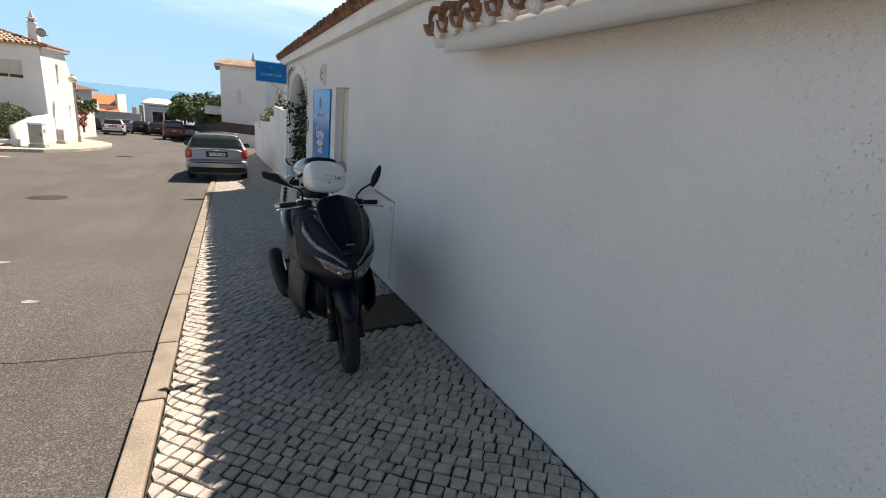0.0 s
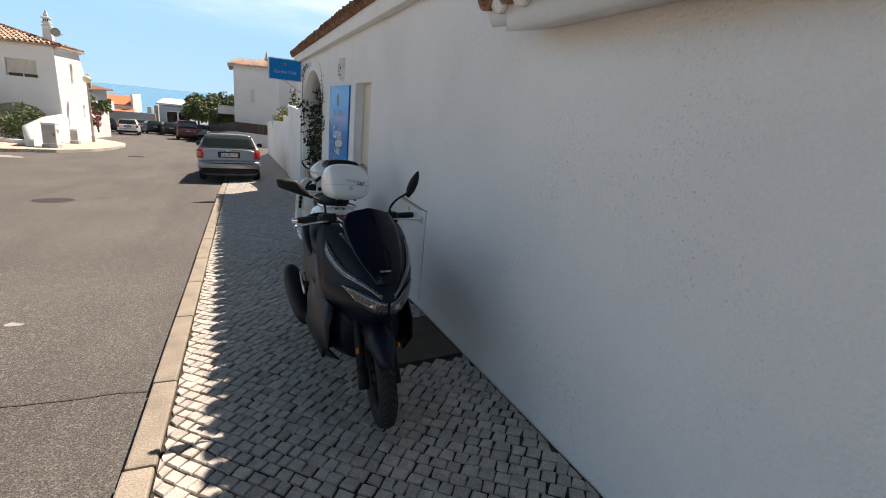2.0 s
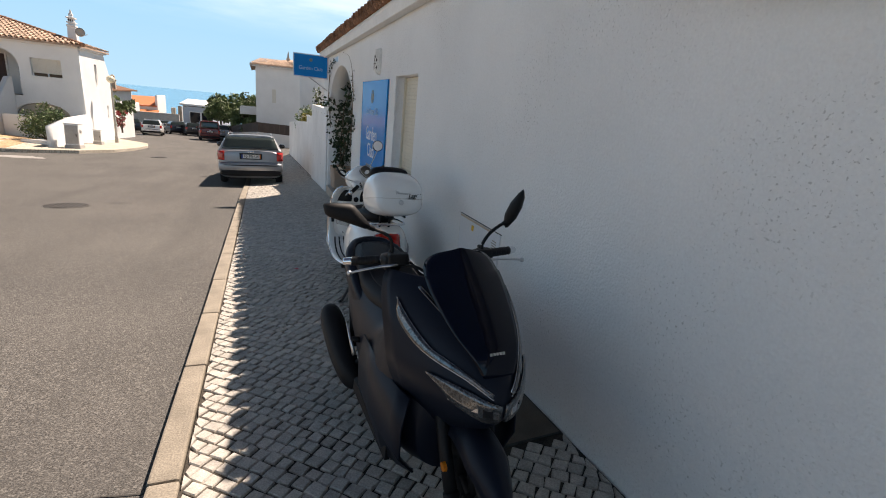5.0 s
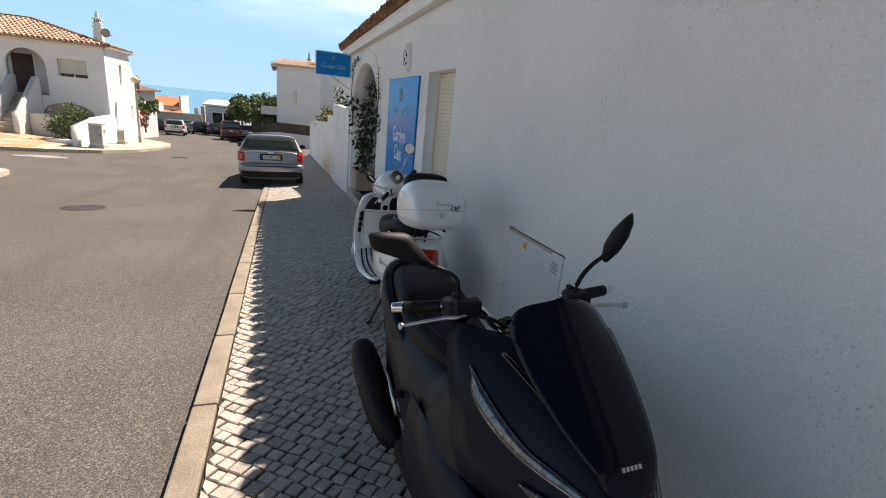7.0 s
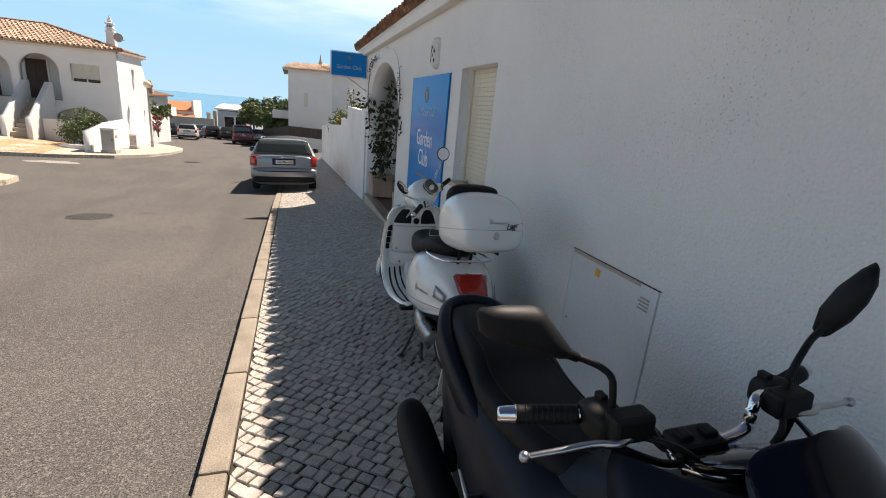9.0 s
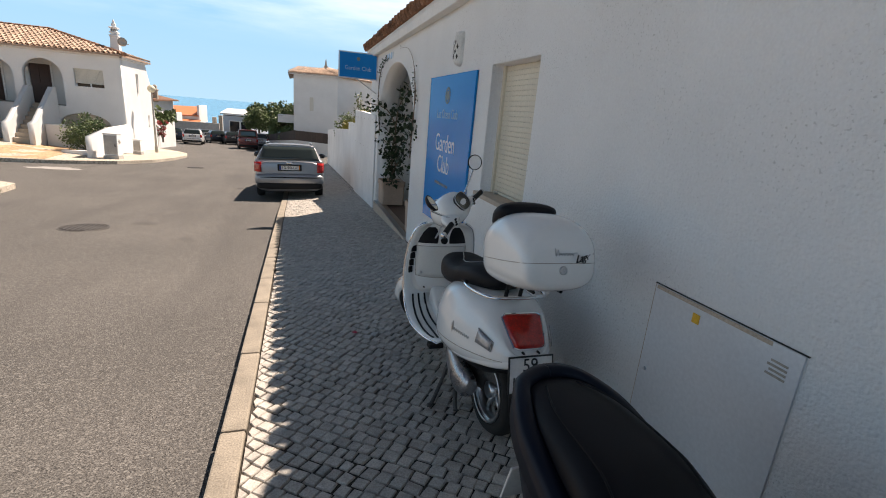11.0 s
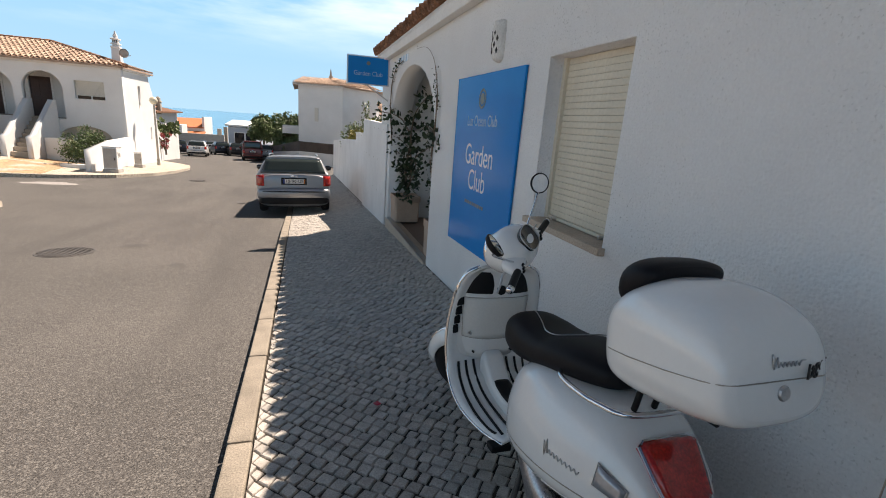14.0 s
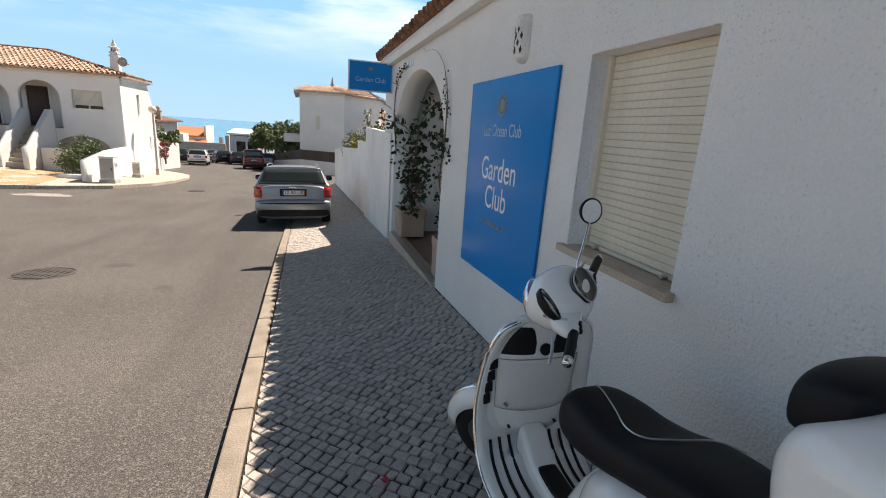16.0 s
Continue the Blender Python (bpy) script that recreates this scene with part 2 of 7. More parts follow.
YELLOW = mat("yellow_sticker", (0.75, 0.42, 0.03), 0.5, 0, 0.1, 20, 80, 0)
TERRA = mat("beige_planter", (0.46, 0.33, 0.25), 0.85, 0, 0.12, 4, 70, 0.3)
FLOORTILE = mat("brown_floor_tile", (0.20, 0.13, 0.095), 0.6, 0, 0.15, 5, 60, 0.2)
BARK = mat("bark", (0.13, 0.10, 0.07), 0.9, 0, 0.3, 20, 90, 0.6)
LEAF = mat("green_leaf", (0.12, 0.165, 0.06), 0.5, 0, 0.3, 20, 80, 0.1, 0.4, rand=0.45)
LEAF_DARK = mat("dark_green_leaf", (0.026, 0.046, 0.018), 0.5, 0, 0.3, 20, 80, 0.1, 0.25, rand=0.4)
LEAF_YELLOW = mat("yellow_green_leaf", (0.22, 0.19, 0.03), 0.55, 0, 0.3, 20, 80, 0.1, 0.4, rand=0.5)
FLOWER = mat("magenta_flower", (0.50, 0.045, 0.07), 0.6, 0, 0.25, 20, 80, 0, rand=0.3)
BROWNDOOR = mat("brown_wooden_door", (0.055, 0.022, 0.014), 0.5, 0, 0.2, 6, 60, 0.1)
DARKGLASS = mat("dark_window_glass", (0.012, 0.014, 0.017), 0.06, 0, 0.1, 2, 30, 0, 0.6)
FENCE = mat("brown_fence", (0.075, 0.055, 0.045), 0.8, 0, 0.2, 4, 40, 0.2, rand=0.25)
CONCRETE = mat("concrete", (0.40, 0.38, 0.35), 0.9, 0, 0.15, 3, 60, 0.3)
STEPSTONE = mat("step_stone", (0.42, 0.36, 0.29), 0.85, 0, 0.15, 3, 50, 0.2)
POLE = mat("galvanised_pole", (0.36, 0.33, 0.29), 0.55, 0.4, 0.15, 4, 60, 0.1)
GLOBE = mat("cream_globe", (0.62, 0.56, 0.42), 0.3, 0, 0.05, 4, 60, 0)
CERAMIC = mat("white_lantern_clay", (0.72, 0.70, 0.66), 0.8, 0, 0.12, 8, 80, 0.2)
TWIG = mat("dry_twig", (0.16, 0.11, 0.075), 0.9, 0, 0.3, 20, 80, 0.3)
BLUEGREY = mat("blue_grey_wall", (0.42, 0.46, 0.52), 0.85, 0, 0.06, 2, 40, 0.1)
STAIN = mat("road_stain", (0.075, 0.07, 0.063), 0.85, 0, 0.3, 5, 120, 0.4)
ROADPAINT = mat("worn_road_paint", (0.33, 0.31, 0.29), 0.85, 0, 0.35, 12, 120, 0.3)

# ---- mesh helpers ----


def mesh_of(name, bm, material, smooth=False):
    me = bpy.data.meshes.new(name)
    bm.normal_update()
    bm.to_mesh(me)
    bm.free()
    me.materials.append(material)
    if smooth:
        for f in me.polygons:
            f.use_smooth = True
    return me


def part(name, bm, material, parent=None, label="", smooth=False):
    """Link a bmesh as one mesh object under a thing or a part."""
    ob = new(name, mesh_of(name, bm, material, smooth))
    if parent is not None:
        ob.parent = parent
    if label:
        ob["label"] = label
    return ob


def thing(name, label, category, m=None, group="", kind=""):
    ob = new(name)
    ob.empty_display_size = 0.1
    if m is not None:
        ob.matrix_world = m
    return tagged(ob, label, category, group, kind)


def setting(name, bm, material, label="", category="", smooth=False):
    return tagged(part(name, bm, material, None, "", smooth), label, category, "", "structure")


def box(bm, x0, x1, y0, y1, z0, z1, bevel=0.0, seg=2):
    vs = [bm.verts.new((x, y, z)) for x in (x0, x1) for y in (y0, y1) for z in (z0, z1)]
    q = [(0, 1, 3, 2), (4, 6, 7, 5), (0, 4, 5, 1), (2, 3, 7, 6), (0, 2, 6, 4), (1, 5, 7, 3)]
    fs = [bm.faces.new([vs[i] for i in f]) for f in q]
    if bevel:
        es = list({e for f in fs for e in f.edges})
        bmesh.ops.bevel(bm, geom=es, offset=bevel, segments=seg, affect="EDGES", profile=0.5)
    return bm


def boxed(x0, x1, y0, y1, z0, z1, bevel=0.0, seg=2):
    return box(bmesh.new(), x0, x1, y0, y1, z0, z1, bevel, seg)


def rings(bm, rs, close=True, caps=True):
    """Skin rings of equal length."""
    vr = [[bm.verts.new(p) for p in r] for r in rs]
    n = len(vr[0])
    for a, b in zip(vr, vr[1:]):
        for i in range(n if close else n - 1):
            j = (i + 1) % n
            bm.faces.new((a[i], a[j], b[j], b[i]))
    if caps and close:
        bm.faces.new(vr[0][::-1])
        bm.faces.new(vr[-1])
    return bm


def tube(bm, pts, r, seg=10, r1=None, flat=1.0):
    """Sweep a circle along points; the radius runs from r to r1."""
    pts = [Vector(p) for p in pts]
    r1 = r if r1 is None else r1
    out = []
    up = Vector((0, 0, 1))
    for i, p in enumerate(pts):
        d = (pts[min(i + 1, len(pts) - 1)] - pts[max(i - 1, 0)]).normalized()
        a = d.cross(up if abs(d.z) < 0.95 else Vector((1, 0, 0))).normalized()
        b = a.cross(d)
        k = r + (r1 - r) * i / max(1, len(pts) - 1)
        out.append([p + k * (math.cos(t) * a + flat * math.sin(t) * b) for t in (2 * math.pi * j / seg for j in range(seg))])
    return rings(bm, out)


def bend(pts, n=6):
    """A smooth run of points through the given ones."""
    P = [Vector(p) for p in pts]
    out = []
    for i in range(len(P) - 1):
        p0, p1, p2, p3 = P[max(i - 1, 0)], P[i], P[i + 1], P[min(i + 2, len(P) - 1)]
        for k in range(n):
            t = k / n
            out.append(0.5 * (2 * p1 + (p2 - p0) * t + (2 * p0 - 5 * p1 + 4 * p2 - p3) * t * t + (3 * p1 - p0 - 3 * p2 + p3) * t ** 3))
    return out + [P[-1]]


def lathe(bm, prof, origin=(0, 0, 0), axis="x", seg=32, caps=True):
    """Turn a profile of (along, radius) about an axis through origin."""
    o = Vector(origin)
    out = []
    for h, r in prof:
        ring = []
        for j in range(seg):
            t = 2 * math.pi * j / seg
            c, s = r * math.cos(t), r * math.sin(t)
            ring.append(o + Vector({"x": (h, c, s), "y": (s, h, c), "z": (c, s, h)}[axis]))
        out.append(ring)
    return rings(bm, out, True, caps)


def outline(outer, holes, depth, m):
    """A flat plate with holes, of that depth about its plane, set by m."""
    cu = bpy.data.curves.new("outline", "CURVE")
    cu.dimensions, cu.fill_mode, cu.extrude = "2D", "BOTH", depth / 2
    for poly in (outer, *holes):
        sp = cu.splines.new("POLY")
        sp.points.add(len(poly) - 1)
        for q, (u, v) in zip(sp.points, poly):
            q.co = (u, v, 0, 1)
        sp.use_cyclic_u = True
    ob = new("outline", cu)
    dg = bpy.context.evaluated_depsgraph_get()
    me = bpy.data.meshes.new_from_object(ob.evaluated_get(dg))
    bpy.data.objects.remove(ob)
    bm = bmesh.new()
    bm.from_mesh(me)
    bpy.data.meshes.remove(me)
    bpy.data.curves.remove(cu)
    bmesh.ops.remove_doubles(bm, verts=bm.verts, dist=0.0005)
    bm.transform(m)
    return bm


def wall_x(x):
    """Plane at x: (u, v) is (y, z)."""
    return Matrix(((0, 0, 1, x), (1, 0, 0, 0), (0, 1, 0, 0), (0, 0, 0, 1)))


def wall_y(y):
    """Plane at y: (u, v) is (x, z)."""
    return Matrix(((1, 0, 0, 0), (0, 0, -1, y), (0, 1, 0, 0), (0, 0, 0, 1)))


def flat_z(z):
    return Matrix.Translation((0, 0, z))


def arch(a, b, base, spring, top, n=20):
    """An opening with an elliptic head between a and b."""
    c, r = (a + b) / 2, (b - a) / 2
    return [(a, base), (b, base)] + [(c + r * math.cos(t), spring + (top - spring) * math.sin(t)) for t in (math.pi * i / n for i in range(n + 1))]


def rect(a, b, c, d):
    return [(a, c), (b, c), (b, d), (a, d)]


def writing(name, text, size, m, material, parent=None, depth=0.002, label="", width=None, align="CENTER"):
    cu = bpy.data.curves.new(name, "FONT")
    cu.body, cu.size, cu.extrude, cu.align_x, cu.align_y = text, size, depth / 2, align, "CENTER"
    ob = new(name, cu)
    dg = bpy.context.evaluated_depsgraph_get()
    me = bpy.data.meshes.new_from_object(ob.evaluated_get(dg))
    bpy.data.objects.remove(ob)
    bpy.data.curves.remove(cu)
    if width:
        xs = [v.co.x for v in me.vertices]
        k = width / (max(xs) - min(xs))
        me.transform(Matrix.Diagonal((k, 1, 1, 1)))
    me.transform(m)
    me.materials.clear()
    me.materials.append(material)
    o = new(name, me)
    if parent is not None:
        o.parent = parent
    if label:
        o["label"] = label
    return o


# ---- the lie of the land ----


def road_z(y):
    if y < 16.8:
        return -0.035 - 0.068 * max(y, -40)
    if y < 90:
        return -1.18 - 0.055 * (y - 16.8)
    return -5.206 - 0.06 * (y - 90)


def pave_z(x, y):
    """Top of the pavement along the building; it dips to the road where the car stands."""
    k = min(1, max(0, (1.456 - x) / 1.82))
    z = 0.055 - 0.025 * k - (0.055 + 0.009 * k) * y + 0.028 * max(0.0, (min(x, 1.456) - 0.9) / 0.556)
    s = min(1, max(0, (y - 13.5) / 3.0)) * k ** 0.7
    return z * (1 - s) + s * (road_z(y) + 0.03)


def side_z(x, y):
    """Top of the pavement and yard on the far side of the street."""
    return road_z(y) + 0.12 + (0.03 * max(0, -x - 6) + 0.06 * max(0, min(4, -x - 9))) * min(1, max(0, (y - 24.6) / 4))


def sheet(xs, ys, f):
    bm = bmesh.new()
    v = [[bm.verts.new((x, y, f(x, y))) for x in xs] for y in ys]
    for a, b in zip(v, v[1:]):
        for i in range(len(xs) - 1):
            bm.faces.new((a[i], a[i + 1], b[i + 1], b[i]))
    return bm


def lot(poly, f, thick, step=1.0):
    """A raised piece of ground with its own kerb face."""
    bm = outline(poly, [], 0.001, flat_z(0))
    for f0 in [f0 for f0 in bm.faces if abs(f0.normal.z) < 0.5 or f0.calc_center_median().z < 0]:
        bm.faces.remove(f0)
    bmesh.ops.delete(bm, geom=[v for v in bm.verts if not v.link_faces], context="VERTS")
    xs = [p[0] for p in poly]
    ys = [p[1] for p in poly]
    for axis, lo, hi in ((0, min(xs), max(xs)), (1, min(ys), max(ys))):
        k = lo + step
        while k < hi:
            no = Vector((1, 0, 0)) if axis == 0 else Vector((0, 1, 0))
            bmesh.ops.bisect_plane(bm, geom=bm.verts[:] + bm.edges[:] + bm.faces[:], plane_co=no * k, plane_no=no)
            k += step
    for v in bm.verts:
        v.co.z = f(v.co.x, v.co.y)
    ret = bmesh.ops.extrude_face_region(bm, geom=bm.faces[:])
    for e in ret["geom"]:
        if isinstance(e, bmesh.types.BMVert):
            e.co.z += 0.0
    for v in bm.verts:
        if v not in ret["geom"]:
            v.co.z -= thick
    bmesh.ops.recalc_face_normals(bm, faces=bm.faces)
    return bm


def span(a, b, n):
    return [a + (b - a) * i / n for i in range(n + 1)]


# ---- ground, sea, road ----
xs = [-4500, -1500, -500, -200] + span(-120, 120, 24) + [200, 500, 1500, 4500]
ys = [-4000, -1200, -300, -100, -41] + span(-40, 160, 50) + [200, 230]
setting("ground", sheet(xs, ys, lambda x, y: road_z(y) - 0.12 + (0 if y < 100 else -0.02 * (y - 100))), EARTH, "dry brown earth sloping down to the sea", "ground")
bm = sheet([-4900, -1500, -400, 400, 1500, 4900], [150, 400, 1200, 2500, 4900], lambda x, y: -13.6)
setting("water", bm, SEA, "calm blue sea reaching to the horizon", "sea")
setting("road", sheet(span(-45, -0.49, 40) + [1.3] + span(3, 40, 14), span(-14, 90, 80), lambda x, y: road_z(y)), ASPHALT, "worn grey asphalt road sloping downhill", "road", True)


def disc(name, x, y, r, label):
    th = thing(name, label, "manhole", pose(x, y, road_z(y), -3.6, 0, 0))
    lidm = bmesh.new()
    lathe(lidm, [(-0.02, r * 0.9), (0.004, r * 0.9), (0.006, r * 0.89)], axis="z", seg=40)
    part("lid", lidm, IRON, th)
    rim = bmesh.new()
    lathe(rim, [(-0.02, r * 0.93), (0.006, r * 0.93), (0.006, r), (-0.02, r)], axis="z", seg=40)
    part("rim", rim, IRON, th, "worn iron rim")
    ribs = bmesh.new()
    k = -r * 0.8
    while k < r * 0.8:
        h = math.sqrt(max(0.0, (r * 0.86) ** 2 - k * k))
        box(ribs, k - 0.012, k + 0.012, -h, h, 0.004, 0.012)
        box(ribs, -h, h, k - 0.012, k + 0.012, 0.004, 0.011)
        k += 0.075
    part("ribs", ribs, IRON, th)
    return th


disc("manhole_cover", -3.42, 11.95, 0.36, "round ribbed cast iron manhole cover in the asphalt")
disc("manhole_cover", -4.4, 26.2, 0.36, "round dark iron manhole cover far down the road")


def blot(name, x, y, rx, ry, material, label, cat, seed):
    rnd = random.Random(seed)
    bm = bmesh.new()
    ph = [rnd.uniform(0, 6.28) for _ in range(4)]
    pts = []
    for i in range(36):
        t = 2 * math.pi * i / 36
        k = 1 + 0.18 * math.sin(2 * t + ph[0]) + 0.13 * math.sin(3 * t + ph[1]) + 0.1 * math.sin(7 * t + ph[2])
        X, Y = x + rx * k * math.cos(t), y + ry * k * math.sin(t)
        pts.append(bm.verts.new((X, Y, road_z(Y) + 0.004)))
    bm.faces.new(pts)
    setting(name, bm, material, label, cat)


blot("road_stain", -2.66, 12.4, 0.16, 0.14, STAIN, "dark oily stain on the asphalt", "stain", 3)
blot("road_stain", -1.75, 11.0, 0.12, 0.12, STAIN, "dark oily stain on the asphalt", "stain", 5)
blot("road_stain", -2.3, 6.4, 0.05, 0.05, ROADPAINT, "pale fleck of paint on the asphalt", "stain", 7)
blot("road_stain", -1.63, 4.9, 0.06, 0.04, ROADPAINT, "pale fleck of paint on the asphalt", "stain", 9)
blot("road_stain", -8.4, 23.2, 0.8, 0.5, ROADPAINT, "pale worn patch in the asphalt", "stain", 11)
rnd = random.Random(4)
bm = bmesh.new()
pa = [(-0.5 - 0.09 * i, 3.55 + 0.02 * math.sin(i * 0.7) + 0.004 * i + rnd.uniform(-0.015, 0.015)) for i in range(46)]
va = [(bm.verts.new((x, y - 0.004, road_z(y - 0.004) + 0.004)), bm.verts.new((x, y + 0.004 + rnd.uniform(0, 0.004), road_z(y) + 0.004))) for x, y in pa]
for a, b in zip(va, va[1:]):
    bm.faces.new((a[0], a[1], b[1], b[0]))
setting("road_crack", bm, DARKGAP, "thin crack across the asphalt from the kerb", "crack")

# ---- building along the pavement ----
X0, TH = 1.456, 0.35
ARCH = (9.85, 12.85)
outer = [(-4.0, -0.3), (13.95, -1.6), (13.95, 2.62), (-4.0, 2.62)]
holes = [rect(6.27, 7.11, 0.70, 1.81), arch(ARCH[0], ARCH[1], -0.50, 1.2, 2.16)]
setting("wall_east", outline(outer, holes, TH, wall_x(X0 + TH / 2)), WALL, "rough white plastered wall of a low building", "wall")
setting("wall_back", boxed(5.6, 5.9, -4.0, 13.95, -1.6, 2.62), WALL_FAR, "plain white rear wall of the building", "wall")
setting("wall_south", boxed(X0 + TH, 5.6, -4.0, -3.7, -0.6, 2.62), WALL_FAR, "plain white end wall", "wall")
setting("wall_north", boxed(X0 + TH, 5.6, 13.65, 13.95, -1.6, 2.62), WALL_FAR, "plain white gable wall", "wall")
bm = boxed(1.35, X0 - 0.003, 3.0, 13.95, 2.42, 2.56, 0.012)
setting("cornice", bm, CORNICE, "plain white cornice under the roof tiles", "cornice")
# lower eave over the near part of the wall
bm = outline([(1.20, 1.925), (X0 - 0.003, 1.975), (X0 - 0.003, 2.10), (1.20, 2.04)], [], 6.75, Matrix.Translation((0, -0.625, 0)) @ wall_y(0))
setting("cornice", bm, CORNICE, "white plastered ledge under a low row of tiles", "cornice")


def half_tile(r0, r1, length, thick=0.014, seg=8, up=True):
    """A barrel tile along +y from r0 to r1 (radius), crown up."""
    bm = bmesh.new()
    for a, b in (((r0, 0.0), (r1, length)),):
        o = []
        for (r, y) in (a, b):
            ring = [(r * math.cos(math.pi * i / seg), y, r * math.sin(math.pi * i / seg)) for i in range(seg + 1)]
            ring += [((r - thick) * math.cos(math.pi * i / seg), y, (r - thick) * math.sin(math.pi * i / seg)) for i in range(seg, -1, -1)]
            o.append(ring)
        rings(bm, o)
    if not up:
        bmesh.ops.scale(bm, vec=(1, 1, -1), verts=bm.verts)
        bmesh.ops.reverse_faces(bm, faces=bm.faces)
    return bm


def tiled_roof(name, label, y0, y1, pitch, eave_x, eave_z, depth, slope, material, endlime=False):
    """Mono-pitch roof rising towards +x, tiles one by one along the eave."""
    th = thing(name, label, "roof", None, "", "structure")
    s = math.tan(radians(slope))
    slab = outline([(eave_x + 0.06, eave_z - 0.03), (eave_x + depth, eave_z - 0.03 + s * depth), (eave_x + depth, eave_z - 0.10 + s * depth), (eave_x + 0.10, eave_z - 0.10)], [], y1 - y0, Matrix.Translation((0, (y0 + y1) / 2, 0)) @ wall_y(0))
    part("slab", slab, CORNICE, th)
    cover = mesh_of("cover_tile", half_tile(0.088, 0.07, 0.46), material, True)
    chan = mesh_of("channel_tile", half_tile(0.075, 0.092, 0.46, up=False), material, True)
    lime = mesh_of("lime_fill", lathe(bmesh.new(), [(0.03, 0.02), (0.028, 0.066), (0.05, 0.072), (0.10, 0.06)], axis="y", seg=10), LIME, True)
    n = int((y1 - y0) / pitch)
    rot = pose(0, 0, 0, 0, -slope, 0) @ pose(0, 0, 0, 0, 0, -90)
    rows_bm = bmesh.new()
    rr = random.Random(len(name) + n)
    for i in range(n):
        y = y0 + pitch * (i + 0.5)
        for me, dy, dz, nm in ((cover, 0, 0.015, "cover_tile"), (chan, pitch / 2, 0.035, "channel_tile")):
            o = new(nm, me)
            o.matrix_world = Matrix.Translation((eave_x + rr.uniform(-0.012, 0.012), y + dy + rr.uniform(-0.006, 0.006), eave_z + dz + rr.uniform(-0.006, 0.006))) @ rot
            o.parent = th
        if endlime:
            o = new("lime_fill", lime)
            o.matrix_world = Matrix.Translation((eave_x, y, eave_z - 0.005)) @ rot
            o.parent = th
        k = 0.40
        while k < depth - 0.2:
            hb = half_tile(0.088, 0.07, min(0.46, depth - k), seg=5)
            hb.transform(Matrix.Translation((eave_x + k * math.cos(radians(slope)), y, eave_z + 0.03 + k * math.sin(radians(slope)))) @ rot)
            tmp = bpy.data.meshes.new("t")
            hb.to_mesh(tmp)
            hb.free()
            rows_bm.from_mesh(tmp)
            bpy.data.meshes.remove(tmp)
            k += 0.40
    tagged(part("upper_tiles", rows_bm, material, th, "", True), "", "", "", "stuff")
    return th


tiled_roof("roof_main", "weathered clay barrel tile roof of the white building", -4.0, 14.0, 0.2, 1.27, 2.60, 2.4, 18, TILE)
tiled_roof("roof_low", "low row of clay tiles with lime-filled ends", -3.9, 2.95, 0.2, 1.13, 2.07, 0.62, 12, TILE, True)
setting("roof_back", outline([(3.5, 3.3), (5.95, 2.7), (5.95, 2.62), (3.5, 3.2)], [], 18.0, Matrix.Translation((0, 5.0, 0)) @ wall_y(0)), TILE, "rear slope of the tiled roof", "roof")

# window with roller shutter
win = thing("window_1", "window with its cream roller shutter closed, stone sill", "window", None, "", "structure")
fr = bmesh.new()
box(fr, X0 + 0.10, X0 + 0.16, 6.273, 6.31, 0.752, 1.807)
box(fr, X0 + 0.10, X0 + 0.16, 7.07, 7.107, 0.752, 1.807)
part("shutter_guide", fr, SHUTTER, win)
slat = bmesh.new()
rings(slat, [[(x, y, z) for x, z in ((0.001, 0.0), (-0.002, 0.0012), (-0.004, 0.008), (-0.0045, 0.020), (-0.004, 0.031), (-0.002, 0.0382), (0.001, 0.039), (0.004, 0.036), (0.004, 0.004))] for y in (6.311, 7.069)])
slat_me = mesh_of("slat", slat, SHUTTER)
for i in range(26):
    o = new("slat", slat_me)
    o.location = (X0 + 0.125, 0, 0.775 + 0.0396 * i)
    o.parent = win
part("slat_backing", boxed(X0 + 0.131, X0 + 0.136, 6.311, 7.069, 0.775, 1.806), FENCE, win, "dark brown gaps between the slats")
part("bottom_bar", boxed(X0 + 0.108, X0 + 0.132, 6.311, 7.069, 0.752, 0.774, 0.004), SHUTTER, win)
for y in (6.42, 6.96):
    k = bmesh.new()
    lathe(k, [(-0.02, 0.012), (0.0, 0.014), (0.012, 0.012), (0.014, 0.006)], (X0 + 0.095, y, 0.765), "x", 10)
    part("shutter_stop", k, ALU, win)
part("window_sill", boxed(X0 - 0.045, X0 + 0.16, 6.24, 7.16, 0.705, 0.748, 0.006), SILL, win, "pale brown stone sill")
part("window_backing", boxed(X0 + 0.17, X0 + 0.2, 6.25, 7.13, 0.74, 1.83), DARKGAP, win)

# blue club board
board = thing("sign_board", "large glossy blue club sign board fixed to the white wall", "sign")
bm = outline([(7.41, 1.785), (7.44, 0.21), (8.91, 0.16), (8.93, 1.79)], [], 0.02, wall_x(X0 - 0.014))
bmesh.ops.bevel(bm, geom=[e for e in bm.edges if e.is_boundary or len(e.link_faces) == 2 and e.calc_face_angle(0) > 1], offset=0.003, segments=1, affect="EDGES")
part("panel", bm, BLUE, board)
FACE_MX = Matrix(((0, 0, -1, 0), (-1, 0, 0, 0), (0, 1, 0, 0), (0, 0, 0, 1)))   # writing read from the street


def on_wall(x, y, z):
    return Matrix.Translation((x, y, z)) @ FACE_MX


